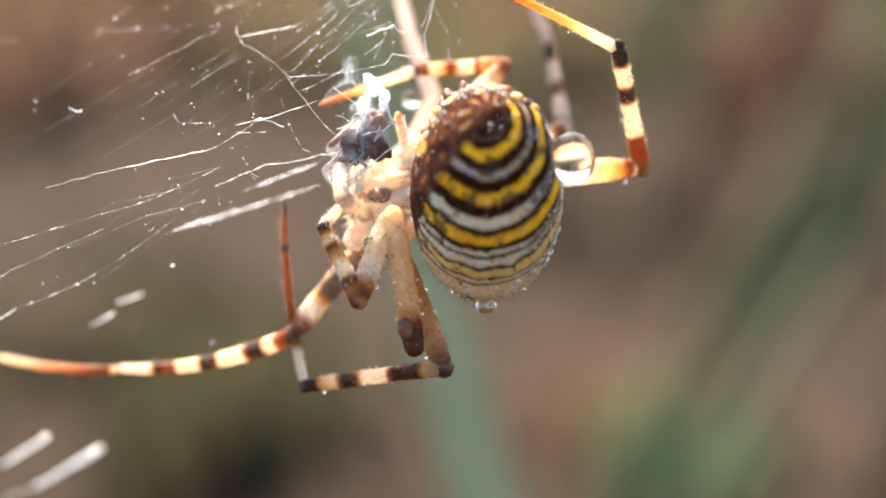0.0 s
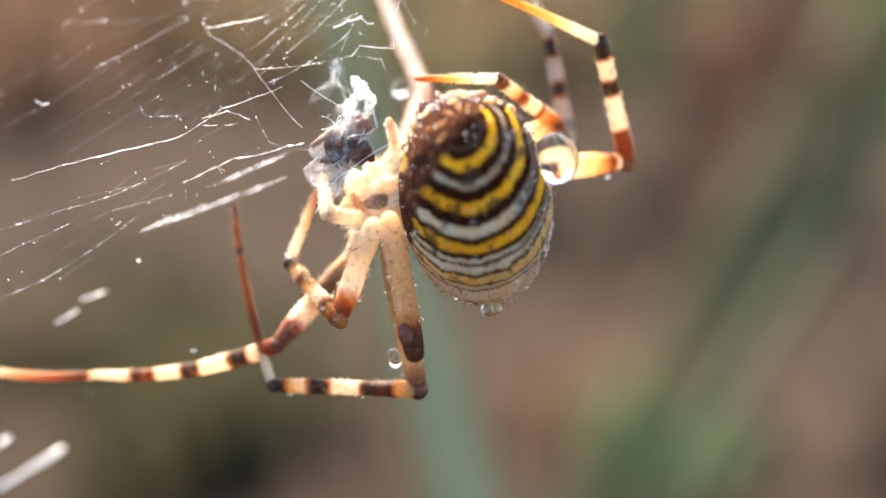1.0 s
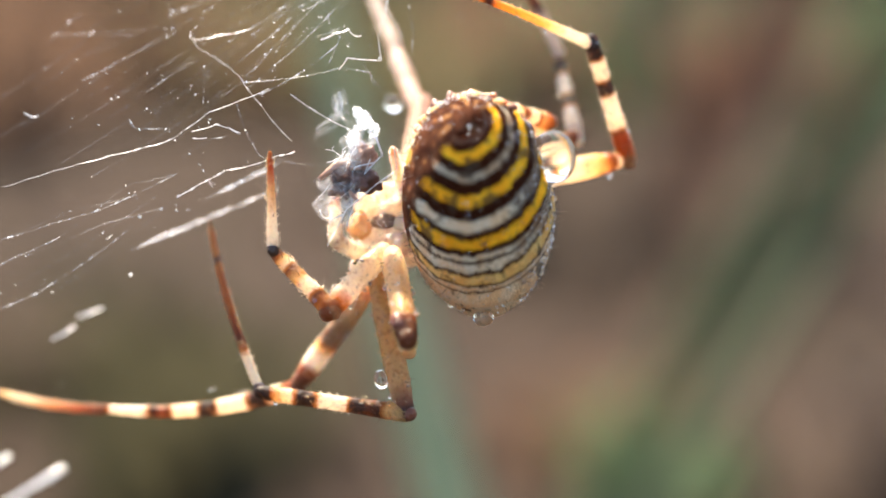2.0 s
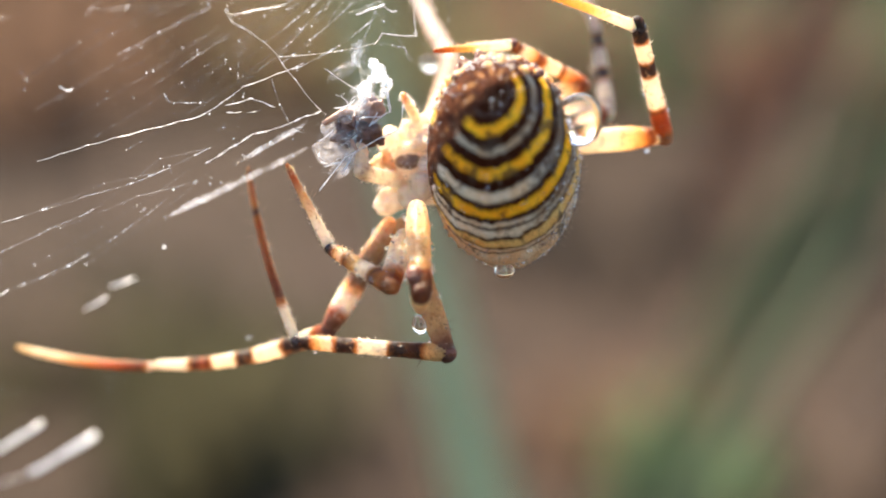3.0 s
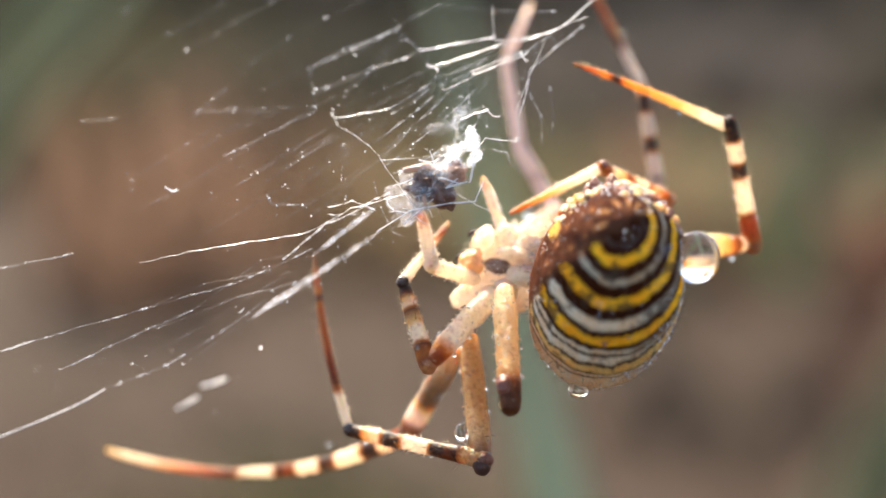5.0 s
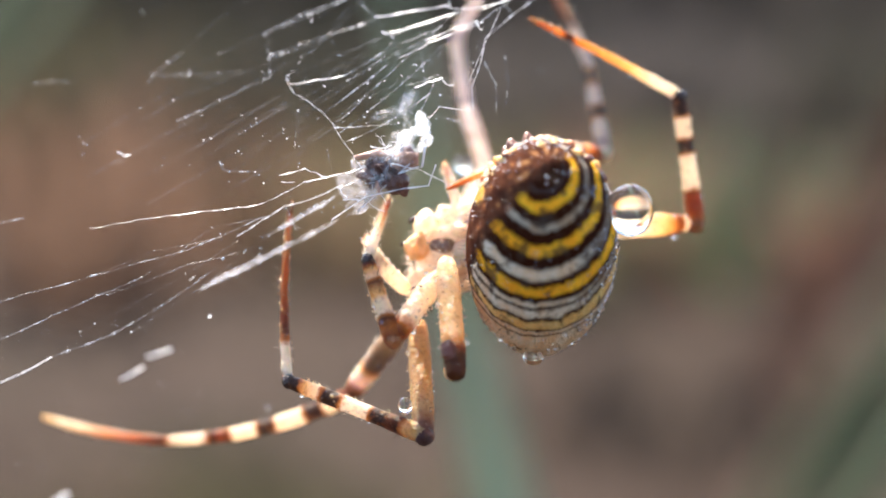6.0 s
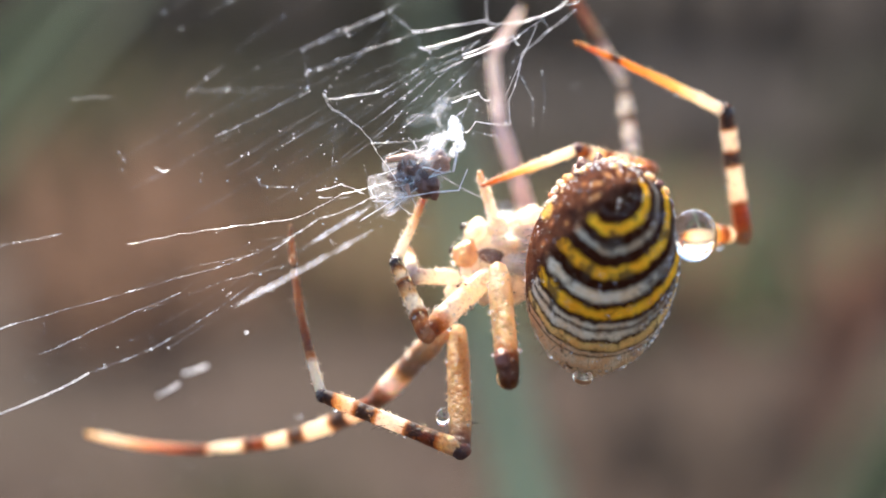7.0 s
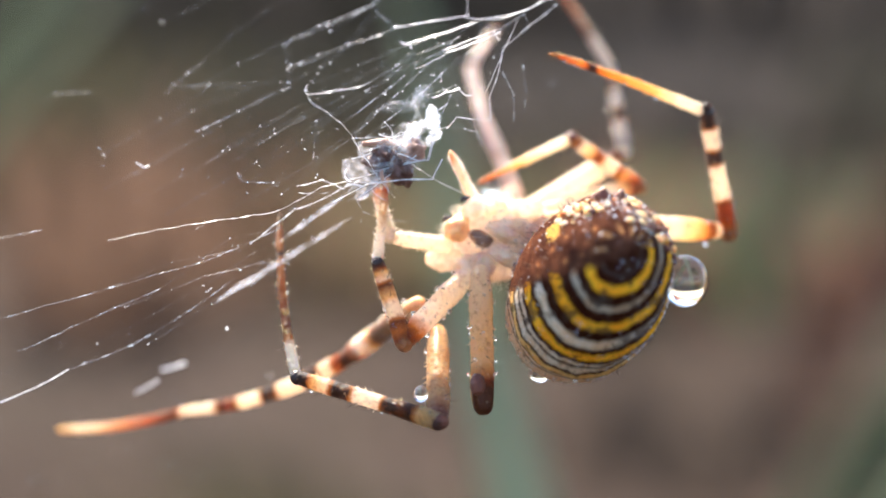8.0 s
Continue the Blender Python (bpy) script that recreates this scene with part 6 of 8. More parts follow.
def motions():
    walk(spider, [
        (0, in_web(-0.01, 0, 0, 0, -0, 0)),
        (0.5, in_web(0.11, 0.01, 0.1, 0.22, -0.01, 0.923)),
        (1, in_web(0.16, 0.031, 0.02, -0.666, 0.029, 1.446)),
        (1.5, in_web(0.519, 0.067, -0.16, -1.791, 0.052, 0.099)),
        (1.7, in_web(0.589, 0.088, -0.14, -1.677, 0.016, -0.621)),
        (2.8, in_web(0.509, 0.103, -0.428, -1.258, 0.041, 0.531)),
        (3, in_web(0.44, 0.043, -0.459, -0.044, 0.002, -0.134)),
        (3.5, in_web(0.38, 0.034, -0.579, 0.29, -0.005, 0.567)),
        (3.8, in_web(0.24, 0.038, -0.999, 1.384, -0.03, 1.612)),
        (4, in_web(0.51, 0.046, -1.309, 2.21, -0.046, 2.08)),
        (4.2, in_web(0.409, 0.082, -1.348, 2.642, -0.077, 2.759)),
        (4.5, in_web(0.559, 0.086, -1.468, 2.063, -0.065, 2.189)),
        (4.7, in_web(0.599, 0.089, -1.488, 2.194, -0.088, 2.344)),
        (5.8, in_web(0.58, 0.276, -2.087, 2.341, -0.202, 3.504)),
        (6, in_web(0.46, 0.334, -2.173, 2.436, -0.213, 3.73)),
        (6.5, in_web(0.432, 0.391, -2.226, 3.226, -0.3, 4.044)),
        (7, in_web(0.382, 0.431, -2.152, 2.85, -0.313, 4.083)),
        (7.5, in_web(0.321, 0.492, -1.837, 1.886, -0.31, 4.11)),
        (8, in_web(0.3, 0.514, -2.078, 2.36, -0.299, 4.978)),
    ])
    walk(orb_web, [
        (0, in_web(-0.01, 0, 0, 0, -0, 0)),
        (0.5, in_web(0.11, 0.01, 0.1, 0.22, -0.01, 0.923)),
        (1, in_web(0.16, 0.031, 0.02, -0.666, 0.029, 1.446)),
        (1.5, in_web(0.519, 0.067, -0.16, -1.791, 0.052, 0.099)),
        (1.7, in_web(0.589, 0.088, -0.14, -1.677, 0.016, -0.621)),
        (2.8, in_web(0.509, 0.103, -0.428, -1.258, 0.041, 0.531)),
        (3, in_web(0.44, 0.043, -0.459, -0.044, 0.002, -0.134)),
        (3.5, in_web(0.38, 0.034, -0.579, 0.29, -0.005, 0.567)),
        (3.8, in_web(0.24, 0.038, -0.999, 1.384, -0.03, 1.612)),
        (4, in_web(0.51, 0.046, -1.309, 2.21, -0.046, 2.08)),
        (4.2, in_web(0.409, 0.082, -1.348, 2.642, -0.077, 2.759)),
        (4.5, in_web(0.559, 0.086, -1.468, 2.063, -0.065, 2.189)),
        (4.7, in_web(0.599, 0.089, -1.488, 2.194, -0.088, 2.344)),
        (5.8, in_web(0.58, 0.276, -2.087, 2.341, -0.202, 3.504)),
        (6, in_web(0.46, 0.334, -2.173, 2.436, -0.213, 3.73)),
        (6.5, in_web(0.432, 0.391, -2.226, 3.226, -0.3, 4.044)),
        (7, in_web(0.382, 0.431, -2.152, 2.85, -0.313, 4.083)),
        (7.5, in_web(0.321, 0.492, -1.837, 1.886, -0.31, 4.11)),
        (8, in_web(0.3, 0.514, -2.078, 2.36, -0.299, 4.978)),
    ])
    for group, pivot, turns in ((LINE, (-23.0, -1.8, 3.8), LINE_TURNS), (BAND, (-17.2, 3.6, 0.5), BAND_TURNS)):
        to, back = mm(*pivot), mm(*(-k for k in pivot))
        for ob in group:
            rest = ob.matrix_basis.copy()
            walk(ob, [(t, mm(x, 0, z) @ to @ pose(0, 0, 0, 0, a, 0) @ back @ rest) for t, a, x, z in turns])
    walk(abdomen, [
        (0, mm(2.52, -1, 3.09, 54.7, -3.3, 3.6)),
        (0.5, mm(2.63, -1, 3.01, 54.4, -4.7, -1.3)),
        (1, mm(3.79, -1, 2.25, 56.4, -10.1, -1.3)),
        (1.5, mm(5.56, -1, 2.65, 56, -8.9, 1.2)),
        (1.7, mm(4.84, -1, 2.21, 54.8, -6, 1)),
        (2.8, mm(4.4, -1, 4.43, 48.6, -0.8, -7.8)),
        (3, mm(4.12, -1, 3.8, 60.3, -1.4, -5)),
        (3.5, mm(4.45, -1, 2.1, 68.4, 1, -0.4)),
        (3.8, mm(3.6, -1, 2.96, 58.4, -2.8, 0)),
        (4, mm(3.51, -1, 2.39, 60.9, 4.6, -2.2)),
        (4.2, mm(5.36, -1, 2.1, 70.5, 14, 4.5)),
        (4.5, mm(4.71, -1, 2.76, 64.8, 9, 4.3)),
        (4.7, mm(4.37, -1, 2.86, 62.5, 10.5, 2.2)),
        (5.8, mm(4.02, -1, 1.93, 63, 6, -2.2)),
        (6, mm(3.27, -1, 3.2, 57, 0.8, -1.6)),
        (6.5, mm(4.9, -1, 1.92, 71.5, 8.8, 4.8)),
        (7, mm(4.62, -1, 2.86, 58, 5.6, 0.6)),
        (7.5, mm(3.23, -1, 2.61, 60, 7.5, -0.4)),
        (8, mm(5.01, -1, 1.37, 75.5, 22.8, 4.9)),
    ])
    walk(cephalothorax, [
        (0, mm(-3.37, 2.5, 3.1, -17.2, -30.5, -0.1)),
        (0.5, mm(-2.85, 2.5, 3.06, -17, -32.5, -4.1)),
        (1, mm(-1.56, 2.5, 2.3, -15.1, -37.2, -4.2)),
        (1.5, mm(0.36, 2.5, 2.91, -15, -36.9, -3.4)),
        (1.7, mm(-0.43, 2.5, 1.84, -16.2, -33.8, -3.6)),
        (2.8, mm(-0.71, 2.5, 2.17, -20.6, -29.9, -11)),
        (3, mm(-1.12, 2.5, 3.98, -9, -30, -10.8)),
        (3.5, mm(-1.05, 2.5, 3.21, -2, -26.5, -8.4)),
        (3.8, mm(-1.71, 2.5, 3.31, -12.2, -30.6, -5)),
        (4, mm(-1.59, 2.5, 3.94, -7.4, -23, -8.3)),
        (4.2, mm(-0.55, 2.5, 4.13, 1.7, -8.3, -1.3)),
        (4.5, mm(-1.47, 2.5, 3.86, -3.6, -15.4, -0.2)),
        (4.7, mm(-1.76, 2.5, 4.07, -5.6, -14.4, -3.3)),
        (5.8, mm(-1.6, 2.5, 2.98, -5.7, -20.1, -9.1)),
        (6, mm(-2.03, 2.5, 3.32, -13.6, -25.7, -6)),
        (6.5, mm(-1.31, 2.5, 3.86, 2.2, -15.2, -1.9)),
        (7, mm(-1.34, 2.5, 3.57, -11.2, -18.2, -2.2)),
        (7.5, mm(-2.33, 2.5, 3.36, -8.3, -18.4, -6.3)),
        (8, mm(-0.84, 2.5, 4.32, 4.5, -0.6, -2.2)),
    ])
    walk(PIECES['A1'], [
        (0, bone(-3.32, 1, 1.72, -4.9, -1.5, -2.93)),
        (0.5, bone(-3.01, 1, 2.02, -5.03, -0.33, -2.95)),
        (1, bone(-2.25, 1, 0.91, -4.31, 0.25, -4.59)),
        (1.5, bone(-0.15, 1, 1.15, -3.64, -2.33, -1.57)),
        (1.7, bone(-0.92, 1, 0.09, -4, -1.72, -3.58)),
        (2.8, bone(-1.22, 1, 0.4, -3.95, -2.98, -2.35)),
        (3, bone(-1.77, 1, -0.48, -2.46, -3.73, -3.3)),
        (3.5, bone(-1.72, 1, 1.12, -4.99, -1.5, -2.56)),
        (3.8, bone(-2.38, 1, 1.57, -6.3, -1.93, -0.97)),
        (4, bone(-2.09, 1, 2.19, -7.26, 0.21, 0.3)),
        (4.2, bone(-1.57, 1, 2.05, -6.72, -0.7, 0.9)),
        (4.5, bone(-2.31, 1, 2.6, -6.89, -1.56, 0.92)),
        (4.7, bone(-2.59, 1, 2.47, -6.67, -1.51, -0.3)),
        (5.8, bone(-2.3, 1, 1.53, -5.09, -1, -2.9)),
        (6, bone(-2.72, 1, 1.52, -5.36, -2.21, -2.27)),
        (6.5, bone(-2.02, 1, 1.89, -5.67, -1.7, -1.44)),
        (7, bone(-2.07, 1, 2.44, -5.58, -1.71, -1.08)),
        (7.5, bone(-3.57, 1, 1.2, -5.62, -2.67, -2.63)),
        (8, bone(-2.09, 1, 2.15, -5.79, -0.57, -1.81)),
    ])
    walk(PIECES['A2'], [
        (0, bone(-4.9, -1.5, -2.93, -7.05, -0.23, 1.37)),
        (0.5, bone(-5.03, -0.33, -2.95, -6.91, 0.42, 1.55)),
        (1, bone(-4.31, 0.25, -4.59, -7.3, 2.36, -1.22)),
        (1.5, bone(-3.64, -2.33, -1.57, -4.26, 2.34, 0.06)),
        (1.7, bone(-4, -1.72, -3.58, -7.13, -0.38, 0.12)),
        (2.8, bone(-3.95, -2.98, -2.35, -7.61, -1.28, 0.68)),
        (3, bone(-2.46, -3.73, -3.3, -6.03, -0.85, -1.16)),
        (3.5, bone(-4.99, -1.5, -2.56, -6.03, -0.09, 2.1)),
        (3.8, bone(-6.3, -1.93, -0.97, -6.87, -0.24, 3.71)),
        (4, bone(-7.26, 0.21, 0.3, -7.72, 2.13, 4.91)),
        (4.2, bone(-6.72, -0.7, 0.9, -7.17, 1.15, 5.53)),
        (4.5, bone(-6.89, -1.56, 0.92, -7.64, 1.22, 5.1)),
        (4.7, bone(-6.67, -1.51, -0.3, -7.96, 0.23, 4.23)),
        (5.8, bone(-5.09, -1, -2.9, -6.67, 0.89, 1.45)),
        (6, bone(-5.36, -2.21, -2.27, -6.92, -1.18, 2.34)),
        (6.5, bone(-5.67, -1.7, -1.44, -7.42, 0.1, 2.9)),
        (7, bone(-5.58, -1.71, -1.08, -7.47, 0.29, 3.15)),
        (7.5, bone(-5.62, -2.67, -2.63, -7.16, -0.69, 1.75)),
        (8, bone(-5.79, -0.57, -1.81, -7.4, 0.03, 2.86)),
    ])
    walk(PIECES['A3'], [
        (0, bone(-7.05, -0.23, 1.37, -4.44, 3.94, 4.35)),
        (0.5, bone(-6.91, 0.42, 1.55, -4.25, 4.81, 4.17)),
        (1, bone(-7.3, 2.36, -1.22, -5.34, 4.57, 3.79)),
        (1.5, bone(-4.26, 2.34, 0.06, -4.22, 6.55, 4.25)),
        (1.7, bone(-7.13, -0.38, 0.12, -7.25, 0.22, 6.17)),
        (2.8, bone(-7.61, -1.28, 0.68, -8.32, -0.27, 6.39)),
        (3, bone(-6.03, -0.85, -1.16, -8.72, 0.43, 3.88)),
        (3.5, bone(-6.03, -0.09, 2.1, -3.56, 1.25, 7.2)),
        (3.8, bone(-6.87, -0.24, 3.71, -3.08, 3.03, 6.7)),
        (4, bone(-7.72, 2.13, 4.91, -3.34, 4.04, 8.21)),
        (4.2, bone(-7.17, 1.15, 5.53, -3.85, 4.81, 8.71)),
        (4.5, bone(-7.64, 1.22, 5.1, -4.29, 5.1, 7.92)),
        (4.7, bone(-7.96, 0.23, 4.23, -4.73, 4.05, 7.24)),
        (5.8, bone(-6.67, 0.89, 1.45, -6.04, 3.5, 6.76)),
        (6, bone(-6.92, -1.18, 2.34, -5.67, 2.91, 6.55)),
        (6.5, bone(-7.42, 0.1, 2.9, -5.34, 2.24, 8.03)),
        (7, bone(-7.47, 0.29, 3.15, -5.51, 3.17, 8.04)),
        (7.5, bone(-7.16, -0.69, 1.75, -5.25, -0.09, 7.51)),
        (8, bone(-7.4, 0.03, 2.86, -6.88, 2.39, 8.35)),
    ])
    walk(PIECES['B1'], [
        (0, bone(-2.97, 0.5, 2.04, -1.68, -1.2, -5.64)),
        (0.5, bone(-2.66, 0.5, 2.35, -1.64, -0.5, -5.88)),
        (1, bone(-1.24, 0.5, 1.22, 0.09, -1.08, -6.49)),
        (1.5, bone(0.52, 0.5, 1.12, 2.01, -2.58, -6.1)),
        (1.7, bone(-0.24, 0.5, -0.27, 0.83, -5.03, -5.93)),
        (2.8, bone(-0.71, 0.5, 1.05, 0.03, -6.19, -3.44)),
        (3, bone(-0.98, 0.5, 1.19, -0.65, -5.79, -3.76)),
        (3.5, bone(-0.98, 0.5, 1.61, -0.23, -2.66, -5.66)),
        (3.8, bone(-1.94, 0.5, 2.56, -1.87, -3.87, -4.1)),
        (4, bone(-1.93, 0.5, 2.51, -2.62, -3.81, -4.12)),
        (4.2, bone(-0.75, 0.5, 2.55, -0.57, -2.61, -4.75)),
        (4.5, bone(-1.47, 0.5, 2.76, -1.12, -4.12, -3.75)),
        (4.7, bone(-1.65, 0.5, 2.63, -1.3, -4.36, -3.7)),
        (5.8, bone(-1.82, 0.5, 2.19, -1.55, -2.62, -5.19)),
        (6, bone(-2.24, 0.5, 2.18, -1.79, -4.54, -4.07)),
        (6.5, bone(-1.21, 0.5, 2.39, -0.67, -2.73, -4.92)),
        (7, bone(-1.36, 0.5, 2.75, -0.89, -4.31, -3.71)),
        (7.5, bone(-2.47, 0.5, 2.17, -2.63, -5.27, -3.62)),
        (8, bone(-1.28, 0.5, 2.3, -1.17, -1.61, -5.46)),
    ])
    walk(PIECES['C1'], [
        (0, bone(-2.88, 3.5, 0.38, 0.04, 0.94, -7.03)),
        (0.5, bone(-2.54, 3.5, 1.03, -0.13, 2.75, -7.54)),
        (1, bone(-1.24, 3.5, -0.77, 0.36, 2.34, -8.95)),
        (1.5, bone(-1.06, 3.5, -1.14, 0.97, 1.88, -9.16)),
        (1.7, bone(-1.52, 3.5, -1.54, 0.14, 1.41, -9.51)),
        (2.8, bone(-1.25, 3.5, -0.52, 0.74, 0.6, -8.17)),
        (3, bone(-1.84, 3.5, 0.25, 0.74, 1.08, -7.38)),
        (3.5, bone(-2.1, 3.5, -1.21, -0.66, -0.76, -8.2)),
        (3.8, bone(-3.09, 3.5, -0.08, -1.72, 0.66, -7.82)),
        (4, bone(-3.46, 3.5, 0.53, -2.55, 2.57, -7.82)),
        (4.2, bone(-3.07, 3.5, 0.71, -1.65, 0.66, -7)),
        (4.5, bone(-3.51, 3.5, 0.8, -2.23, 1.73, -7.33)),
        (4.7, bone(-3.95, 3.5, 0.31, -2.99, -0.01, -7.2)),
        (5.8, bone(-2.88, 3.5, -1.12, -2.2, -0.72, -8.28)),
        (6, bone(-3.81, 3.5, -1.47, -3.47, -1.97, -7.78)),
        (6.5, bone(-3.07, 3.5, -0.59, -2.6, -1.53, -7.26)),
        (7, bone(-3.65, 3.5, -0.87, -3.51, -1.31, -7.75)),
        (7.5, bone(-4.03, 3.5, -2.06, -3.6, -2.7, -7.79)),
        (8, bone(-3.66, 3.5, -1.15, -3.84, -3.14, -6.39)),
    ])
    walk(PIECES['C2'], [
        (0, bone(0.04, 0.94, -7.03, -8.43, 4.1, -8.36)),
        (0.5, bone(-0.13, 2.75, -7.54, -8.76, 5.31, -8.56)),
        (1, bone(0.36, 2.34, -8.95, -8.44, 4.05, -8.67)),
        (1.5, bone(0.97, 1.88, -9.16, -7.93, 2.63, -8.23)),
        (1.7, bone(0.14, 1.41, -9.51, -8.67, 2.19, -8.08)),
        (2.8, bone(0.74, 0.6, -8.17, -8.07, 2.37, -7.48)),
        (3, bone(0.74, 1.08, -7.38, -8.24, 1.83, -6.72)),
        (3.5, bone(-0.66, -0.76, -8.2, -9.08, 2.47, -6.99)),
        (3.8, bone(-1.72, 0.66, -7.82, -10.02, 4.13, -6.46)),
        (4, bone(-2.55, 2.57, -7.82, -10.8, 5.74, -5.79)),
        (4.2, bone(-1.65, 0.66, -7, -9.75, 4.27, -5.24)),
        (4.5, bone(-2.23, 1.73, -7.33, -10.44, 5.27, -5.67)),
        (4.7, bone(-2.99, -0.01, -7.2, -11.11, 3.82, -5.61)),
        (5.8, bone(-2.2, -0.72, -8.28, -10.3, 3.11, -7.2)),
        (6, bone(-3.47, -1.97, -7.78, -11.49, 0.89, -4.83)),
        (6.5, bone(-2.6, -1.53, -7.26, -10.93, 1.45, -5.68)),
        (7, bone(-3.51, -1.31, -7.75, -11.69, 0.86, -4.76)),
        (7.5, bone(-3.6, -2.7, -7.79, -11.55, 0.94, -5.49)),
        (8, bone(-3.84, -3.14, -6.39, -12.04, -0.36, -3.96)),
    ])
    walk(PIECES['C3'], [
        (0, bone(-8.43, 4.1, -8.36, -9.95, 6.7, 3.04)),
        (0.5, bone(-8.76, 5.31, -8.56, -9.94, 7.31, 2.96)),
        (1, bone(-8.44, 4.05, -8.67, -10.95, 6.91, 2.53)),
        (1.5, bone(-7.93, 2.63, -8.23, -11.64, 5.73, 2.7)),
        (1.7, bone(-8.67, 2.19, -8.08, -12, 5.86, 2.85)),
        (2.8, bone(-8.07, 2.37, -7.48, -12.05, 5.86, 3.31)),
        (3, bone(-8.24, 1.83, -6.72, -11.62, 5.56, 4.17)),
        (3.5, bone(-9.08, 2.47, -6.99, -11.64, 3.47, 4.48)),
        (3.8, bone(-10.02, 4.13, -6.46, -12.01, 5.9, 5.06)),
        (4, bone(-10.8, 5.74, -5.79, -12.83, 7.73, 5.69)),
        (4.2, bone(-9.75, 4.27, -5.24, -12.76, 6.93, 5.94)),
        (4.5, bone(-10.44, 5.27, -5.67, -13.25, 7.69, 5.63)),
        (4.7, bone(-11.11, 3.82, -5.61, -13.56, 7.14, 5.61)),
        (5.8, bone(-10.3, 3.11, -7.2, -13.94, 6.94, 3.56)),
        (6, bone(-11.49, 0.89, -4.83, -11.71, 5.1, 6.46)),
        (6.5, bone(-10.93, 1.45, -5.68, -13.36, 5.55, 5.36)),
        (7, bone(-11.69, 0.86, -4.76, -14.16, 5.81, 6.07)),
        (7.5, bone(-11.55, 0.94, -5.49, -12.85, 5.42, 5.74)),
        (8, bone(-12.04, -0.36, -3.96, -13.49, 5.67, 6.59)),
    ])
    walk(PIECES['D1'], [
        (0, bone(-4.62, 4, 0.38, -9.37, 5.14, -5.36)),
        (0.5, bone(-4.11, 4, -0.33, -9.6, 5.38, -5.34)),
        (1, bone(-2.96, 4, -0.4, -8.2, 4.5, -6.22)),
        (1.5, bone(-1.42, 4, -1.47, -6.33, 4.5, -7.29)),
        (1.7, bone(-2.06, 4, -2.21, -6.41, 6.05, -8.08)),
        (2.8, bone(-2.3, 4, -1.54, -7.11, 6.33, -6.89)),
        (3, bone(-2.71, 4, 0.26, -6.56, 4.52, -6.13)),
        (3.5, bone(-3.15, 4, -1.9, -7.03, 8.43, -6.82)),
        (3.8, bone(-3.96, 4, -0.76, -7.94, 7.25, -6.41)),
        (4, bone(-4.16, 4, 0.53, -7.99, 5.59, -5.77)),
        (4.2, bone(-3.93, 4, 0.35, -8.04, 8.59, -4.15)),
        (4.5, bone(-4.38, 4, 0.8, -7.9, 6.68, -5.34)),
        (4.7, bone(-4.81, 4, -0.38, -7.88, 8.29, -5.89)),
        (5.8, bone(-3.9, 4, -1.81, -7.7, 8.44, -6.61)),
        (6, bone(-4.84, 4, -1.47, -7.97, 9.37, -5.72)),
        (6.5, bone(-4.27, 4, -0.6, -8.75, 8.74, -4.33)),
        (7, bone(-4.33, 4, -0.52, -8.8, 7.73, -5.25)),
        (7.5, bone(-5.75, 4, -1.69, -9.31, 9.43, -5.4)),
        (8, bone(-4.87, 4, 0.57, -9.29, 9.03, -2.65)),
    ])
    walk(PIECES['D2'], [
        (0, bone(-9.37, 5.14, -5.36, -21.06, 9.29, -7.71)),
        (0.5, bone(-9.6, 5.38, -5.34, -21.45, 8.68, -7.35)),
        (1, bone(-8.2, 4.5, -6.22, -20.03, 7.66, -8.15)),
        (1.5, bone(-6.33, 4.5, -7.29, -18.29, 7.08, -8.8)),
        (1.7, bone(-6.41, 6.05, -8.08, -18.43, 7.75, -9.4)),
        (2.8, bone(-7.11, 6.33, -6.89, -18.66, 10.89, -8.89)),
        (3, bone(-6.56, 4.52, -6.13, -18.16, 8.75, -8.5)),
        (3.5, bone(-7.03, 8.43, -6.82, -18.82, 11.8, -8.84)),
        (3.8, bone(-7.94, 7.25, -6.41, -19.55, 11.36, -8.59)),
        (4, bone(-7.99, 5.59, -5.77, -19.22, 10.9, -8.07)),
        (4.2, bone(-8.04, 8.59, -4.15, -19.29, 12.72, -7.55)),
        (4.5, bone(-7.9, 6.68, -5.34, -18.7, 12.46, -8.48)),
        (4.7, bone(-7.88, 8.29, -5.89, -18.9, 13.53, -8.98)),
        (5.8, bone(-7.7, 8.44, -6.61, -18.85, 13.22, -9.29)),
        (6, bone(-7.97, 9.37, -5.72, -19.55, 11.13, -8.82)),
        (6.5, bone(-8.75, 8.74, -4.33, -19.39, 14.32, -7.55)),
        (7, bone(-8.8, 7.73, -5.25, -19.56, 13.13, -8.37)),
        (7.5, bone(-9.31, 9.43, -5.4, -20.26, 14.65, -8.11)),
        (8, bone(-9.29, 9.03, -2.65, -20.11, 13.76, -6.19)),
    ])
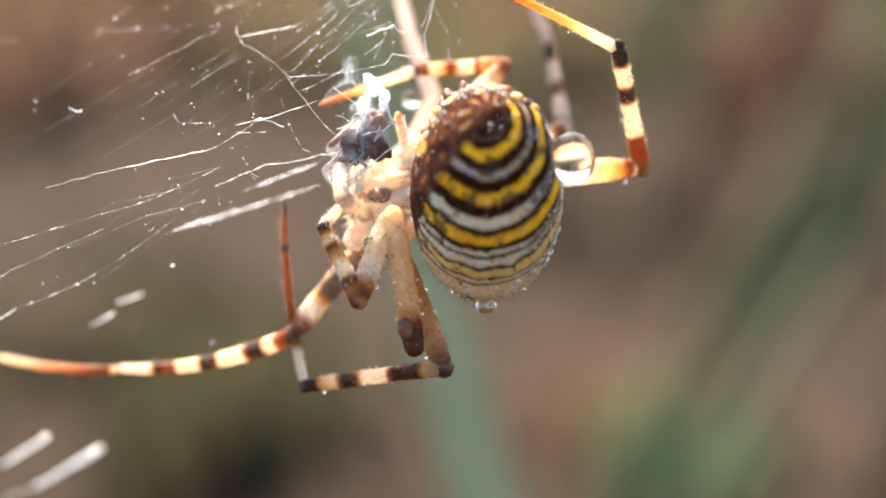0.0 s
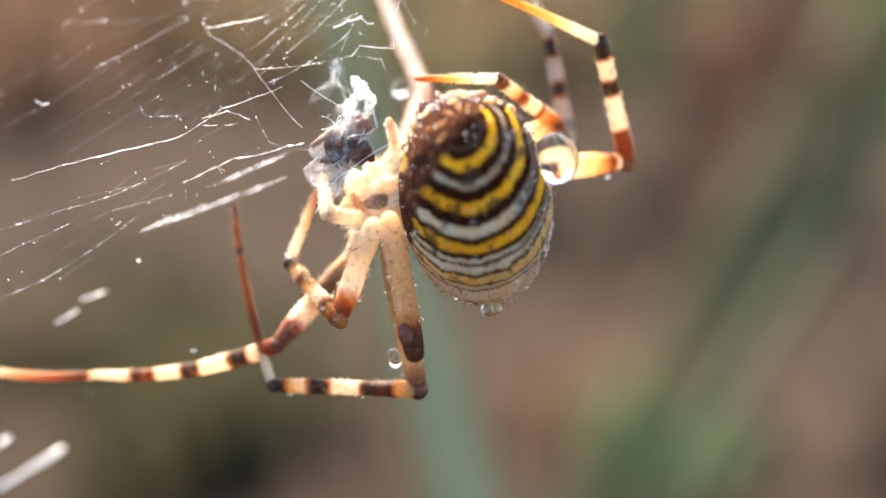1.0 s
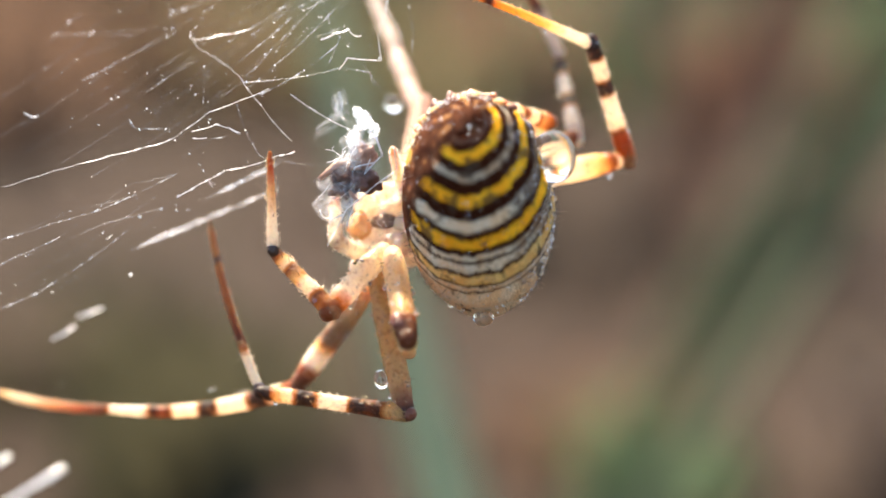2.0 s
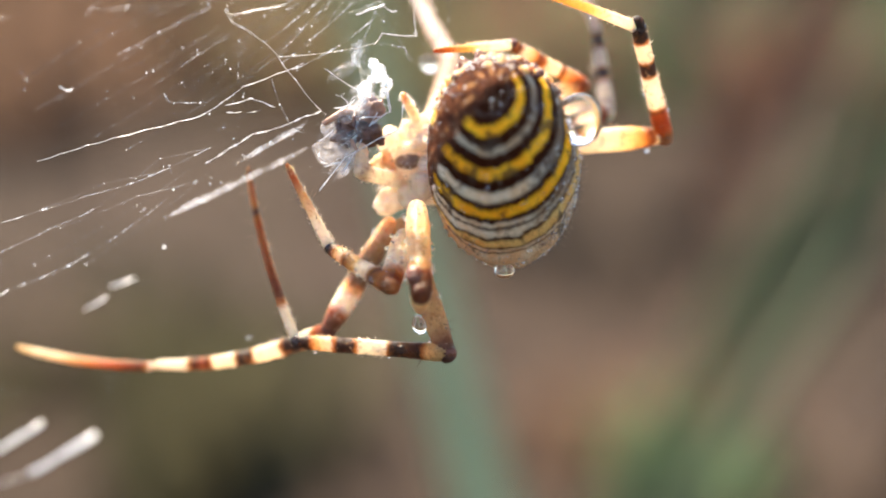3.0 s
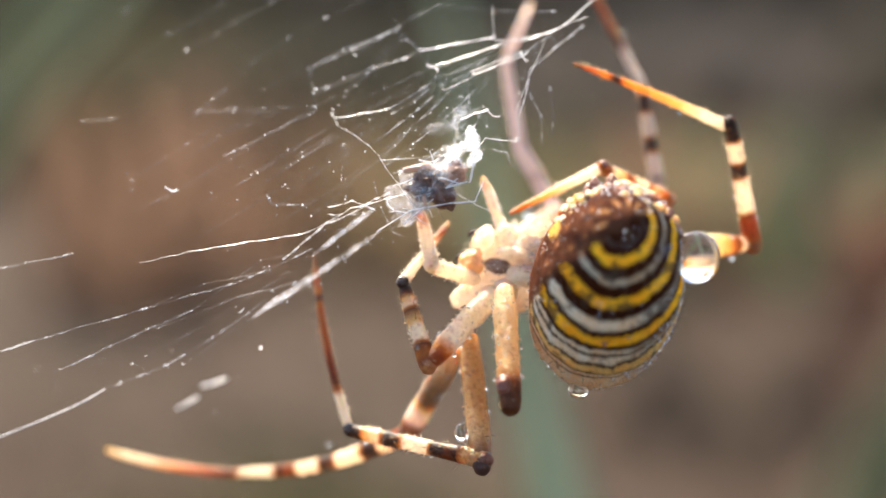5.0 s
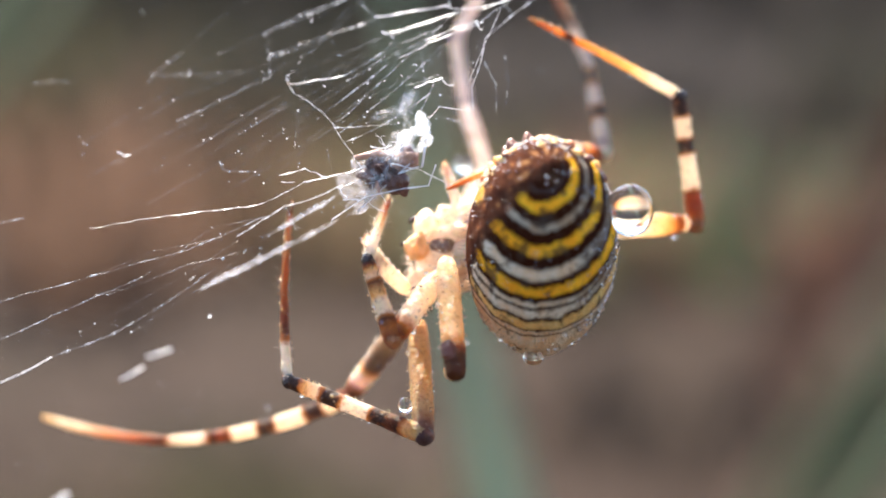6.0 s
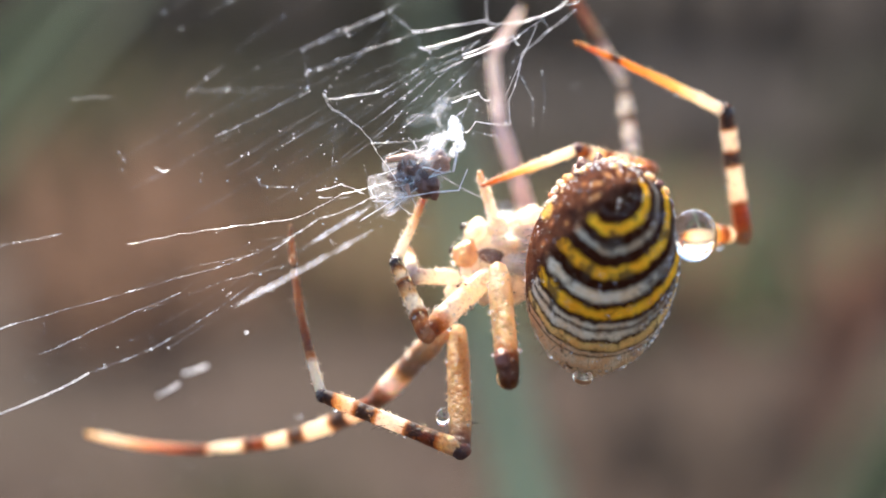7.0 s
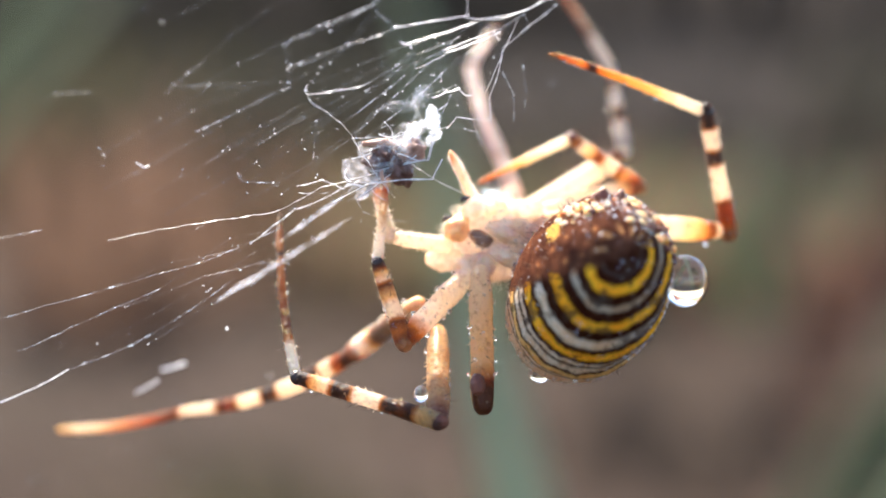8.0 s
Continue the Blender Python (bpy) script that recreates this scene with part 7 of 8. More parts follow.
    walk(PIECES['D3'], [
        (0, bone(-21.06, 9.29, -7.71, -30.78, 13.67, -6.86)),
        (0.5, bone(-21.45, 8.68, -7.35, -30.04, 15.36, -7.31)),
        (1, bone(-20.03, 7.66, -8.15, -29.73, 11.89, -7.54)),
        (1.5, bone(-18.29, 7.08, -8.8, -27.69, 12.24, -7.99)),
        (1.7, bone(-18.43, 7.75, -9.4, -27.7, 13.26, -8.44)),
        (2.8, bone(-18.66, 10.89, -8.89, -28.16, 15.42, -7.48)),
        (3, bone(-18.16, 8.75, -8.5, -27.98, 12.32, -7.33)),
        (3.5, bone(-18.82, 11.8, -8.84, -28.73, 14.16, -7.63)),
        (3.8, bone(-19.55, 11.36, -8.59, -29.29, 15.14, -7.56)),
        (4, bone(-19.22, 10.9, -8.07, -28.94, 14.91, -7.54)),
        (4.2, bone(-19.29, 12.72, -7.55, -29.1, 16.26, -8.05)),
        (4.5, bone(-18.7, 12.46, -8.48, -28.59, 15.38, -7.86)),
        (4.7, bone(-18.9, 13.53, -8.98, -28.72, 16.56, -7.94)),
        (5.8, bone(-18.85, 13.22, -9.29, -28.57, 15.98, -7.67)),
        (6, bone(-19.55, 11.13, -8.82, -28.98, 15.42, -7.44)),
        (6.5, bone(-19.39, 14.32, -7.55, -29.1, 17.84, -7.47)),
        (7, bone(-19.56, 13.13, -8.37, -28.86, 17.83, -7.49)),
        (7.5, bone(-20.26, 14.65, -8.11, -29.64, 19.19, -7.18)),
        (8, bone(-20.11, 13.76, -6.19, -29.33, 18.51, -7.54)),
    ])
    walk(PIECES['E1'], [
        (0, bone(-0.81, 3, 3.8, 12.17, 4.51, 5.05)),
        (0.5, bone(-0.63, 3, 3.74, 12.37, 3.3, 4.83)),
        (1, bone(0.68, 3, 3.66, 13.64, 6.08, 4.92)),
        (1.5, bone(2.26, 3, 3.95, 14.93, 6.83, 6.38)),
        (1.7, bone(1.63, 3, 3.21, 14.16, 6.87, 5.95)),
        (2.8, bone(1.35, 3, 3.56, 14.19, 3.86, 5.97)),
        (3, bone(1.1, 3, 4.68, 14.11, 4.63, 5.79)),
        (3.5, bone(1.51, 3, 4.25, 14.31, 6.94, 5.49)),
        (3.8, bone(0.51, 3, 4.36, 13.53, 3.3, 5.04)),
        (4, bone(0.46, 3, 4.65, 13.66, 3.3, 4.4)),
        (4.2, bone(2.01, 3, 5.55, 14.97, 6.88, 6.23)),
        (4.5, bone(1.43, 3, 4.6, 14.04, 7.91, 6.05)),
        (4.7, bone(1.14, 3, 5.15, 13.86, 7.63, 6.09)),
        (5.8, bone(0.98, 3, 3.73, 14.03, 6.24, 4.86)),
        (6, bone(0.54, 3, 4.43, 13.58, 6.47, 5.45)),
        (6.5, bone(1.78, 3, 4.99, 14.68, 7.73, 5.99)),
        (7, bone(1.41, 3, 5.03, 14.4, 7.3, 5.78)),
        (7.5, bone(0.1, 3, 4.43, 13.25, 5.03, 4.96)),
        (8, bone(1.6, 3, 5.78, 14.74, 6.51, 5.57)),
    ])
    walk(PIECES['E2'], [
        (0, bone(12.17, 4.51, 5.05, 10.5, 1.36, 11.9)),
        (0.5, bone(12.37, 3.3, 4.83, 10.62, 0.23, 11.73)),
        (1, bone(13.64, 6.08, 4.92, 11.78, 3.7, 12.07)),
        (1.5, bone(14.93, 6.83, 6.38, 12.32, 2.97, 12.44)),
        (1.7, bone(14.16, 6.87, 5.95, 11.81, 4.1, 12.71)),
        (2.8, bone(14.19, 3.86, 5.97, 12, 0.49, 12.43)),
        (3, bone(14.11, 4.63, 5.79, 12.17, 0.47, 11.87)),
        (3.5, bone(14.31, 6.94, 5.49, 12.06, 3.87, 12.2)),
        (3.8, bone(13.53, 3.3, 5.04, 11.51, -0.24, 11.56)),
        (4, bone(13.66, 3.3, 4.4, 11.53, 0.01, 11.09)),
        (4.2, bone(14.97, 6.88, 6.23, 12.51, 3.43, 12.73)),
        (4.5, bone(14.04, 7.91, 6.05, 12.32, 5.71, 13.28)),
        (4.7, bone(13.86, 7.63, 6.09, 12.18, 4.78, 13.04)),
        (5.8, bone(14.03, 6.24, 4.86, 12.63, 5.49, 12.73)),
        (6, bone(13.58, 6.47, 5.45, 12.33, 5.72, 13.36)),
        (6.5, bone(14.68, 7.73, 5.99, 13.22, 6.35, 13.53)),
        (7, bone(14.4, 7.3, 5.78, 13.04, 5.75, 13.27)),
        (7.5, bone(13.25, 5.03, 4.96, 11.94, 1.88, 11.72)),
        (8, bone(14.74, 6.51, 5.57, 12.93, 4.35, 12.76)),
    ])
    walk(PIECES['E3'], [
        (0, bone(10.5, 1.36, 11.9, 1.52, -2.36, 15.7)),
        (0.5, bone(10.62, 0.23, 11.73, 1.69, -3.9, 15.37)),
        (1, bone(11.78, 3.7, 12.07, 2.57, -0.06, 15.53)),
        (1.5, bone(12.32, 2.97, 12.44, 3.18, -0.96, 15.62)),
        (1.7, bone(11.81, 4.1, 12.71, 3.13, -0.9, 15.44)),
        (2.8, bone(12, 0.49, 12.43, 3.44, -4.78, 15.24)),
        (3, bone(12.17, 0.47, 11.87, 3.37, -4.77, 14.12)),
        (3.5, bone(12.06, 3.87, 12.2, 2.98, -0.48, 15.18)),
        (3.8, bone(11.51, -0.24, 11.56, 2.18, -3.89, 14.82)),
        (4, bone(11.53, 0.01, 11.09, 1.94, -1.98, 15.01)),
        (4.2, bone(12.51, 3.43, 12.73, 2.44, 1.05, 15.17)),
        (4.5, bone(12.32, 5.71, 13.28, 2.49, 3.24, 16.28)),
        (4.7, bone(12.18, 4.78, 13.04, 2.4, 2.6, 16.41)),
        (5.8, bone(12.63, 5.49, 12.73, 3, 4.56, 17.03)),
        (6, bone(12.33, 5.72, 13.36, 2.57, 4.97, 18.02)),
        (6.5, bone(13.22, 6.35, 13.53, 3.33, 5.26, 17.23)),
        (7, bone(13.04, 5.75, 13.27, 3.36, 4.11, 17.26)),
        (7.5, bone(11.94, 1.88, 11.72, 2.51, 0.11, 16.15)),
        (8, bone(12.93, 4.35, 12.76, 2.94, 2.5, 15.98)),
    ])
    walk(PIECES['F1'], [
        (0, bone(-2.37, 4, 4.1, 7.85, 10.04, 7.65)),
        (0.5, bone(-1.85, 4, 4.06, 8.99, 9.05, 7.43)),
        (1, bone(-0.56, 4, 3.3, 10.27, 9.25, 6.75)),
        (1.5, bone(1.36, 4, 3.91, 11.99, 9.58, 7.55)),
        (1.7, bone(0.57, 4, 2.84, 11.43, 8.03, 7.16)),
        (2.8, bone(0.29, 4, 3.17, 10.94, 8.06, 8.16)),
        (3, bone(-0.12, 4, 4.98, 10.98, 8.87, 7.53)),
        (3.5, bone(-0.05, 4, 4.21, 10.19, 10.41, 7.54)),
        (3.8, bone(-0.71, 4, 4.31, 9.37, 10.33, 8.36)),
        (4, bone(-0.59, 4, 4.94, 8.53, 11.8, 8.8)),
        (4.2, bone(0.45, 4, 5.13, 8.76, 11.53, 11.19)),
        (4.5, bone(-0.47, 4, 4.86, 8.08, 11.63, 10.3)),
        (4.7, bone(-0.76, 4, 5.07, 8.16, 11.65, 9.79)),
        (5.8, bone(-0.6, 4, 3.98, 9, 10.45, 9.47)),
        (6, bone(-1.03, 4, 4.32, 8.23, 10.6, 10.28)),
        (6.5, bone(-0.31, 4, 4.86, 8.4, 11.39, 10.95)),
        (7, bone(-0.34, 4, 4.57, 7.86, 11.4, 11.4)),
        (7.5, bone(-1.33, 4, 4.36, 8.45, 10.31, 9.92)),
        (8, bone(0.16, 4, 5.32, 8.82, 11.87, 11.19)),
    ])
    walk(PIECES['F2'], [
        (0, bone(7.85, 10.04, 7.65, 6.94, 13.32, 13.82)),
        (0.5, bone(8.99, 9.05, 7.43, 8.29, 13.44, 12.89)),
        (1, bone(10.27, 9.25, 6.75, 9.18, 10.51, 13.43)),
        (1.5, bone(11.99, 9.58, 7.55, 11.17, 12.82, 13.82)),
        (1.7, bone(11.43, 8.03, 7.16, 10.58, 11.67, 13.25)),
        (2.8, bone(10.94, 8.06, 8.16, 10.24, 11.97, 14.15)),
        (3, bone(10.98, 8.87, 7.53, 10.58, 12.87, 13.44)),
        (3.5, bone(10.19, 10.41, 7.54, 9.97, 14.35, 13.48)),
        (3.8, bone(9.37, 10.33, 8.36, 8.55, 13.56, 14.61)),
        (4, bone(8.53, 11.8, 8.8, 7.56, 14.03, 15.36)),
        (4.2, bone(8.76, 11.53, 11.19, 8.21, 16.21, 16.57)),
        (4.5, bone(8.08, 11.63, 10.3, 7.35, 14.75, 16.66)),
        (4.7, bone(8.16, 11.65, 9.79, 7.09, 12.65, 16.6)),
        (5.8, bone(9, 10.45, 9.47, 7.94, 11.45, 16.63)),
        (6, bone(8.23, 10.6, 10.28, 7.37, 13.67, 16.68)),
        (6.5, bone(8.4, 11.39, 10.95, 7.53, 14.36, 17.39)),
        (7, bone(7.86, 11.4, 11.4, 7.59, 16.04, 17.03)),
        (7.5, bone(8.45, 10.31, 9.92, 7.83, 13.96, 16.16)),
        (8, bone(8.82, 11.87, 11.19, 8.32, 15.48, 17.45)),
    ])
    walk(PIECES['F3'], [
        (0, bone(6.94, 13.32, 13.82, 3.65, 15.37, 21.23)),
        (0.5, bone(8.29, 13.44, 12.89, 5.31, 15.9, 20.33)),
        (1, bone(9.18, 10.51, 13.43, 6.18, 13.91, 20.62)),
        (1.5, bone(11.17, 12.82, 13.82, 8.1, 14.98, 21.37)),
        (1.7, bone(10.58, 11.67, 13.25, 7.24, 13.54, 20.71)),
        (2.8, bone(10.24, 11.97, 14.15, 7.48, 14.55, 21.78)),
        (3, bone(10.58, 12.87, 13.44, 7.89, 14.4, 21.17)),
        (3.5, bone(9.97, 14.35, 13.48, 7.32, 16.93, 21.09)),
        (3.8, bone(8.55, 13.56, 14.61, 5.43, 17.83, 21.36)),
        (4, bone(7.56, 14.03, 15.36, 4.12, 17.47, 22.35)),
        (4.2, bone(8.21, 16.21, 16.57, 4.5, 19.15, 23.57)),
        (4.5, bone(7.35, 14.75, 16.66, 4.27, 18.41, 23.83)),
        (4.7, bone(7.09, 12.65, 16.6, 3.83, 15.59, 23.92)),
        (5.8, bone(7.94, 11.45, 16.63, 4.56, 14.25, 23.93)),
        (6, bone(7.37, 13.67, 16.68, 4.56, 17.49, 23.93)),
        (6.5, bone(7.53, 14.36, 17.39, 4.13, 18.23, 24.28)),
        (7, bone(7.59, 16.04, 17.03, 3.88, 18.71, 24.18)),
        (7.5, bone(7.83, 13.96, 16.16, 4, 14.96, 24.55)),
        (8, bone(8.32, 15.48, 17.45, 5.04, 19.78, 24.18)),
    ])
    walk(PIECES['G1'], [
        (0, bone(-1.87, 3.5, 4.3, 3.79, 7.77, 11.61)),
        (0.5, bone(-1.35, 3.5, 4.26, 3.14, 8.65, 11.92)),
        (1, bone(-0.06, 3.5, 3.5, 9.12, 4.71, 7.15)),
        (1.5, bone(1.86, 3.5, 4.11, 7.62, 8.58, 11.1)),
        (1.7, bone(1.07, 3.5, 3.04, 9.28, 6.52, 8.11)),
        (2.8, bone(0.79, 3.5, 3.37, 9.24, 4.5, 8.85)),
        (3, bone(0.38, 3.5, 5.18, 9.21, 6.41, 9.1)),
        (3.5, bone(0.45, 3.5, 4.41, 7.81, 7.41, 10.33)),
        (3.8, bone(-0.21, 3.5, 4.51, 8.17, 4.5, 9.97)),
        (4, bone(-0.09, 3.5, 5.14, 9.36, 6.82, 6.65)),
        (4.2, bone(0.95, 3.5, 5.33, 9.19, 8.34, 9.29)),
        (4.5, bone(0.03, 3.5, 5.06, 7.99, 8.2, 9.6)),
        (4.7, bone(-0.26, 3.5, 5.27, 8.18, 7.6, 9.42)),
        (5.8, bone(-0.1, 3.5, 4.18, 9.18, 7.18, 6.63)),
        (6, bone(-0.53, 3.5, 4.52, 7.21, 7.88, 9.95)),
        (6.5, bone(0.19, 3.5, 5.06, 8.89, 7.74, 8.92)),
        (7, bone(0.16, 3.5, 4.77, 8.46, 7.23, 9.8)),
        (7.5, bone(-0.83, 3.5, 4.56, 7.9, 5.75, 9.3)),
        (8, bone(0.66, 3.5, 5.52, 9.32, 8.73, 8.6)),
    ])
    walk(PIECES['G2'], [
        (0, bone(3.79, 7.77, 11.61, -1.72, 7.02, 11.19)),
        (0.5, bone(3.14, 8.65, 11.92, -1.58, 5.83, 11.51)),
        (1, bone(9.12, 4.71, 7.15, 5.29, 1.68, 9.67)),
        (1.5, bone(7.62, 8.58, 11.1, 2.94, 6.61, 13.03)),
        (1.7, bone(9.28, 6.52, 8.11, 6.29, 1.88, 8.53)),
        (2.8, bone(9.24, 4.5, 8.85, 5.58, 0.61, 10.11)),
        (3, bone(9.21, 6.41, 9.1, 4.74, 4.21, 11.33)),
        (3.5, bone(7.81, 7.41, 10.33, 3.16, 6.04, 12.84)),
        (3.8, bone(8.17, 4.5, 9.97, 3.54, 1.51, 10.71)),
        (4, bone(9.36, 6.82, 6.65, 5.92, 3.19, 8.98)),
        (4.2, bone(9.19, 8.34, 9.29, 4.42, 6.79, 11.6)),
        (4.5, bone(7.99, 8.2, 9.6, 3.39, 5.82, 11.46)),
        (4.7, bone(8.18, 7.6, 9.42, 3.58, 4.76, 10.69)),
        (5.8, bone(9.18, 7.18, 6.63, 6.02, 4.31, 10)),
        (6, bone(7.21, 7.88, 9.95, 3.61, 3.44, 9.72)),
        (6.5, bone(8.89, 7.74, 8.92, 4.15, 5.38, 10.69)),
        (7, bone(8.46, 7.23, 9.8, 3.56, 4.56, 10.63)),
        (7.5, bone(7.9, 5.75, 9.3, 3.29, 3.23, 11.07)),
        (8, bone(9.32, 8.73, 8.6, 4.79, 7.36, 11.45)),
    ])
    walk(PIECES['G3'], [
        (0, bone(-1.72, 7.02, 11.19, -7.39, 4.27, 8.86)),
        (0.5, bone(-1.58, 5.83, 11.51, -7.64, 4.41, 8.84)),
        (1, bone(5.29, 1.68, 9.67, 0.28, -3.01, 9.25)),
        (1.5, bone(2.94, 6.61, 13.03, -3.73, 5.54, 12.76)),
        (1.7, bone(6.29, 1.88, 8.53, 1.56, -2.98, 8.06)),
        (2.8, bone(5.58, 0.61, 10.11, 1.15, -4.58, 9.15)),
        (3, bone(4.74, 4.21, 11.33, 0.12, -0.71, 10.43)),
        (3.5, bone(3.16, 6.04, 12.84, -2.92, 3.22, 11.81)),
        (3.8, bone(3.54, 1.51, 10.71, -1.21, -3.07, 8.6)),
        (4, bone(5.92, 3.19, 8.98, 0.68, -1.24, 8.25)),
        (4.2, bone(4.42, 6.79, 11.6, -1.05, 5.25, 7.72)),
        (4.5, bone(3.39, 5.82, 11.46, -1.85, 3.63, 7.54)),
        (4.7, bone(3.58, 4.76, 10.69, -1.78, 2.85, 6.83)),
        (5.8, bone(6.02, 4.31, 10, 0.58, -0.03, 9.41)),
        (6, bone(3.61, 3.44, 9.72, -2.29, 1.27, 6.8)),
        (6.5, bone(4.15, 5.38, 10.69, -1.5, 3.63, 7.05)),
        (7, bone(3.56, 4.56, 10.63, -2.44, 2.21, 7.99)),
        (7.5, bone(3.29, 3.23, 11.07, -3.67, 2.48, 10.44)),
        (8, bone(4.79, 7.36, 11.45, -1.2, 5.78, 8.3)),
    ])
    walk(PIECES['H1'], [
        (0, bone(-2.57, 4, 4.7, -0.5, 11.7, 9.6)),
        (0.5, bone(-2.05, 4, 4.66, -0.14, 11.8, 9.49)),
        (1, bone(-0.76, 4, 3.9, 1.12, 11.13, 9.89)),
        (1.5, bone(1.16, 4, 4.51, 2.06, 11.72, 10.06)),
        (1.7, bone(0.37, 4, 3.44, 1.67, 11.18, 9.6)),
        (2.8, bone(0.09, 4, 3.77, 0.39, 9.99, 11.34)),
        (3, bone(-0.32, 4, 5.58, 1.1, 11.62, 11.1)),
        (3.5, bone(-0.25, 4, 4.81, 2.95, 12.04, 8.43)),
        (3.8, bone(-0.91, 4, 4.91, 0.49, 11.86, 9.98)),
        (4, bone(-0.79, 4, 5.54, 0.61, 12.2, 9.9)),
        (4.2, bone(0.25, 4, 5.73, 2.41, 12.68, 8.25)),
        (4.5, bone(-0.67, 4, 5.46, 1.5, 12.64, 8.11)),
        (4.7, bone(-0.96, 4, 5.67, 1.59, 12.63, 7.96)),
        (5.8, bone(-0.8, 4, 4.58, 1.94, 11.93, 9.14)),
        (6, bone(-1.23, 4, 4.92, 0.61, 12.28, 9.2)),
        (6.5, bone(-0.51, 4, 5.46, 1.88, 12.73, 7.95)),
        (7, bone(-0.54, 4, 5.17, 1.14, 12.9, 7.35)),
        (7.5, bone(-1.53, 4, 4.96, 0.67, 12.59, 8.35)),
        (8, bone(-0.04, 4, 5.92, 1.63, 12.85, 8.57)),
    ])
    walk(PIECES['H2'], [
        (0, bone(-0.5, 11.7, 9.6, -2.23, 15.67, 14.46)),
        (0.5, bone(-0.14, 11.8, 9.49, -1.58, 16.79, 13.3)),
        (1, bone(1.12, 11.13, 9.89, -0.44, 15.81, 14.13)),
        (1.5, bone(2.06, 11.72, 10.06, 0.42, 17.06, 13.36)),
        (1.7, bone(1.67, 11.18, 9.6, -0.01, 15.83, 13.95)),
        (2.8, bone(0.39, 9.99, 11.34, -0.72, 15.48, 14.73)),
        (3, bone(1.1, 11.62, 11.1, -0.43, 17.02, 14.38)),
        (3.5, bone(2.95, 12.04, 8.43, 0.4, 16.24, 12.6)),
        (3.8, bone(0.49, 11.86, 9.98, -0.96, 16.56, 14.25)),
        (4, bone(0.61, 12.2, 9.9, -0.85, 16.58, 14.48)),
        (4.2, bone(2.41, 12.68, 8.25, -0.54, 15.72, 12.99)),
        (4.5, bone(1.5, 12.64, 8.11, -0.53, 16.76, 12.65)),
        (4.7, bone(1.59, 12.63, 7.96, -0.83, 16.11, 12.81)),
        (5.8, bone(1.94, 11.93, 9.14, 0.19, 15.75, 14.11)),
        (6, bone(0.61, 12.28, 9.2, -0.59, 16.69, 13.9)),
        (6.5, bone(1.88, 12.73, 7.95, -0.39, 14.23, 13.73)),
        (7, bone(1.14, 12.9, 7.35, -0.73, 14.4, 13.55)),
        (7.5, bone(0.67, 12.59, 8.35, -0.47, 15.48, 14.11)),
        (8, bone(1.63, 12.85, 8.57, -0.29, 15.99, 13.9)),
    ])
    walk(PIECES['H3'], [
        (0, bone(-2.23, 15.67, 14.46, -3.28, 20.13, 18.88)),
        (0.5, bone(-1.58, 16.79, 13.3, -2.73, 21.21, 17.67)),
        (1, bone(-0.44, 15.81, 14.13, -1.72, 20.47, 18.25)),
        (1.5, bone(0.42, 17.06, 13.36, -1.14, 21.63, 17.56)),
        (1.7, bone(-0.01, 15.83, 13.95, -1.81, 20.02, 18.51)),
        (2.8, bone(-0.72, 15.48, 14.73, -1.71, 20.48, 18.66)),
        (3, bone(-0.43, 17.02, 14.38, -1.5, 22.4, 17.47)),
        (3.5, bone(0.4, 16.24, 12.6, -1.15, 21.1, 16.32)),
        (3.8, bone(-0.96, 16.56, 14.25, -2.33, 21.46, 18.04)),
        (4, bone(-0.85, 16.58, 14.48, -2.43, 20.83, 18.95)),
        (4.2, bone(-0.54, 15.72, 12.99, -2.48, 18.38, 18.3)),
        (4.5, bone(-0.53, 16.76, 12.65, -1.52, 19.78, 18.12)),
        (4.7, bone(-0.83, 16.11, 12.81, -1.84, 17.61, 19.2)),
        (5.8, bone(0.19, 15.75, 14.11, -0.94, 18.7, 19.63)),
        (6, bone(-0.59, 16.69, 13.9, -1.34, 19.7, 19.47)),
        (6.5, bone(-0.39, 14.23, 13.73, -1.28, 17.88, 18.92)),
        (7, bone(-0.73, 14.4, 13.55, -1.23, 17.58, 19.1)),
        (7.5, bone(-0.47, 15.48, 14.11, -0.64, 19.94, 18.86)),
        (8, bone(-0.29, 15.99, 13.9, -1.06, 20.38, 18.54)),
    ])
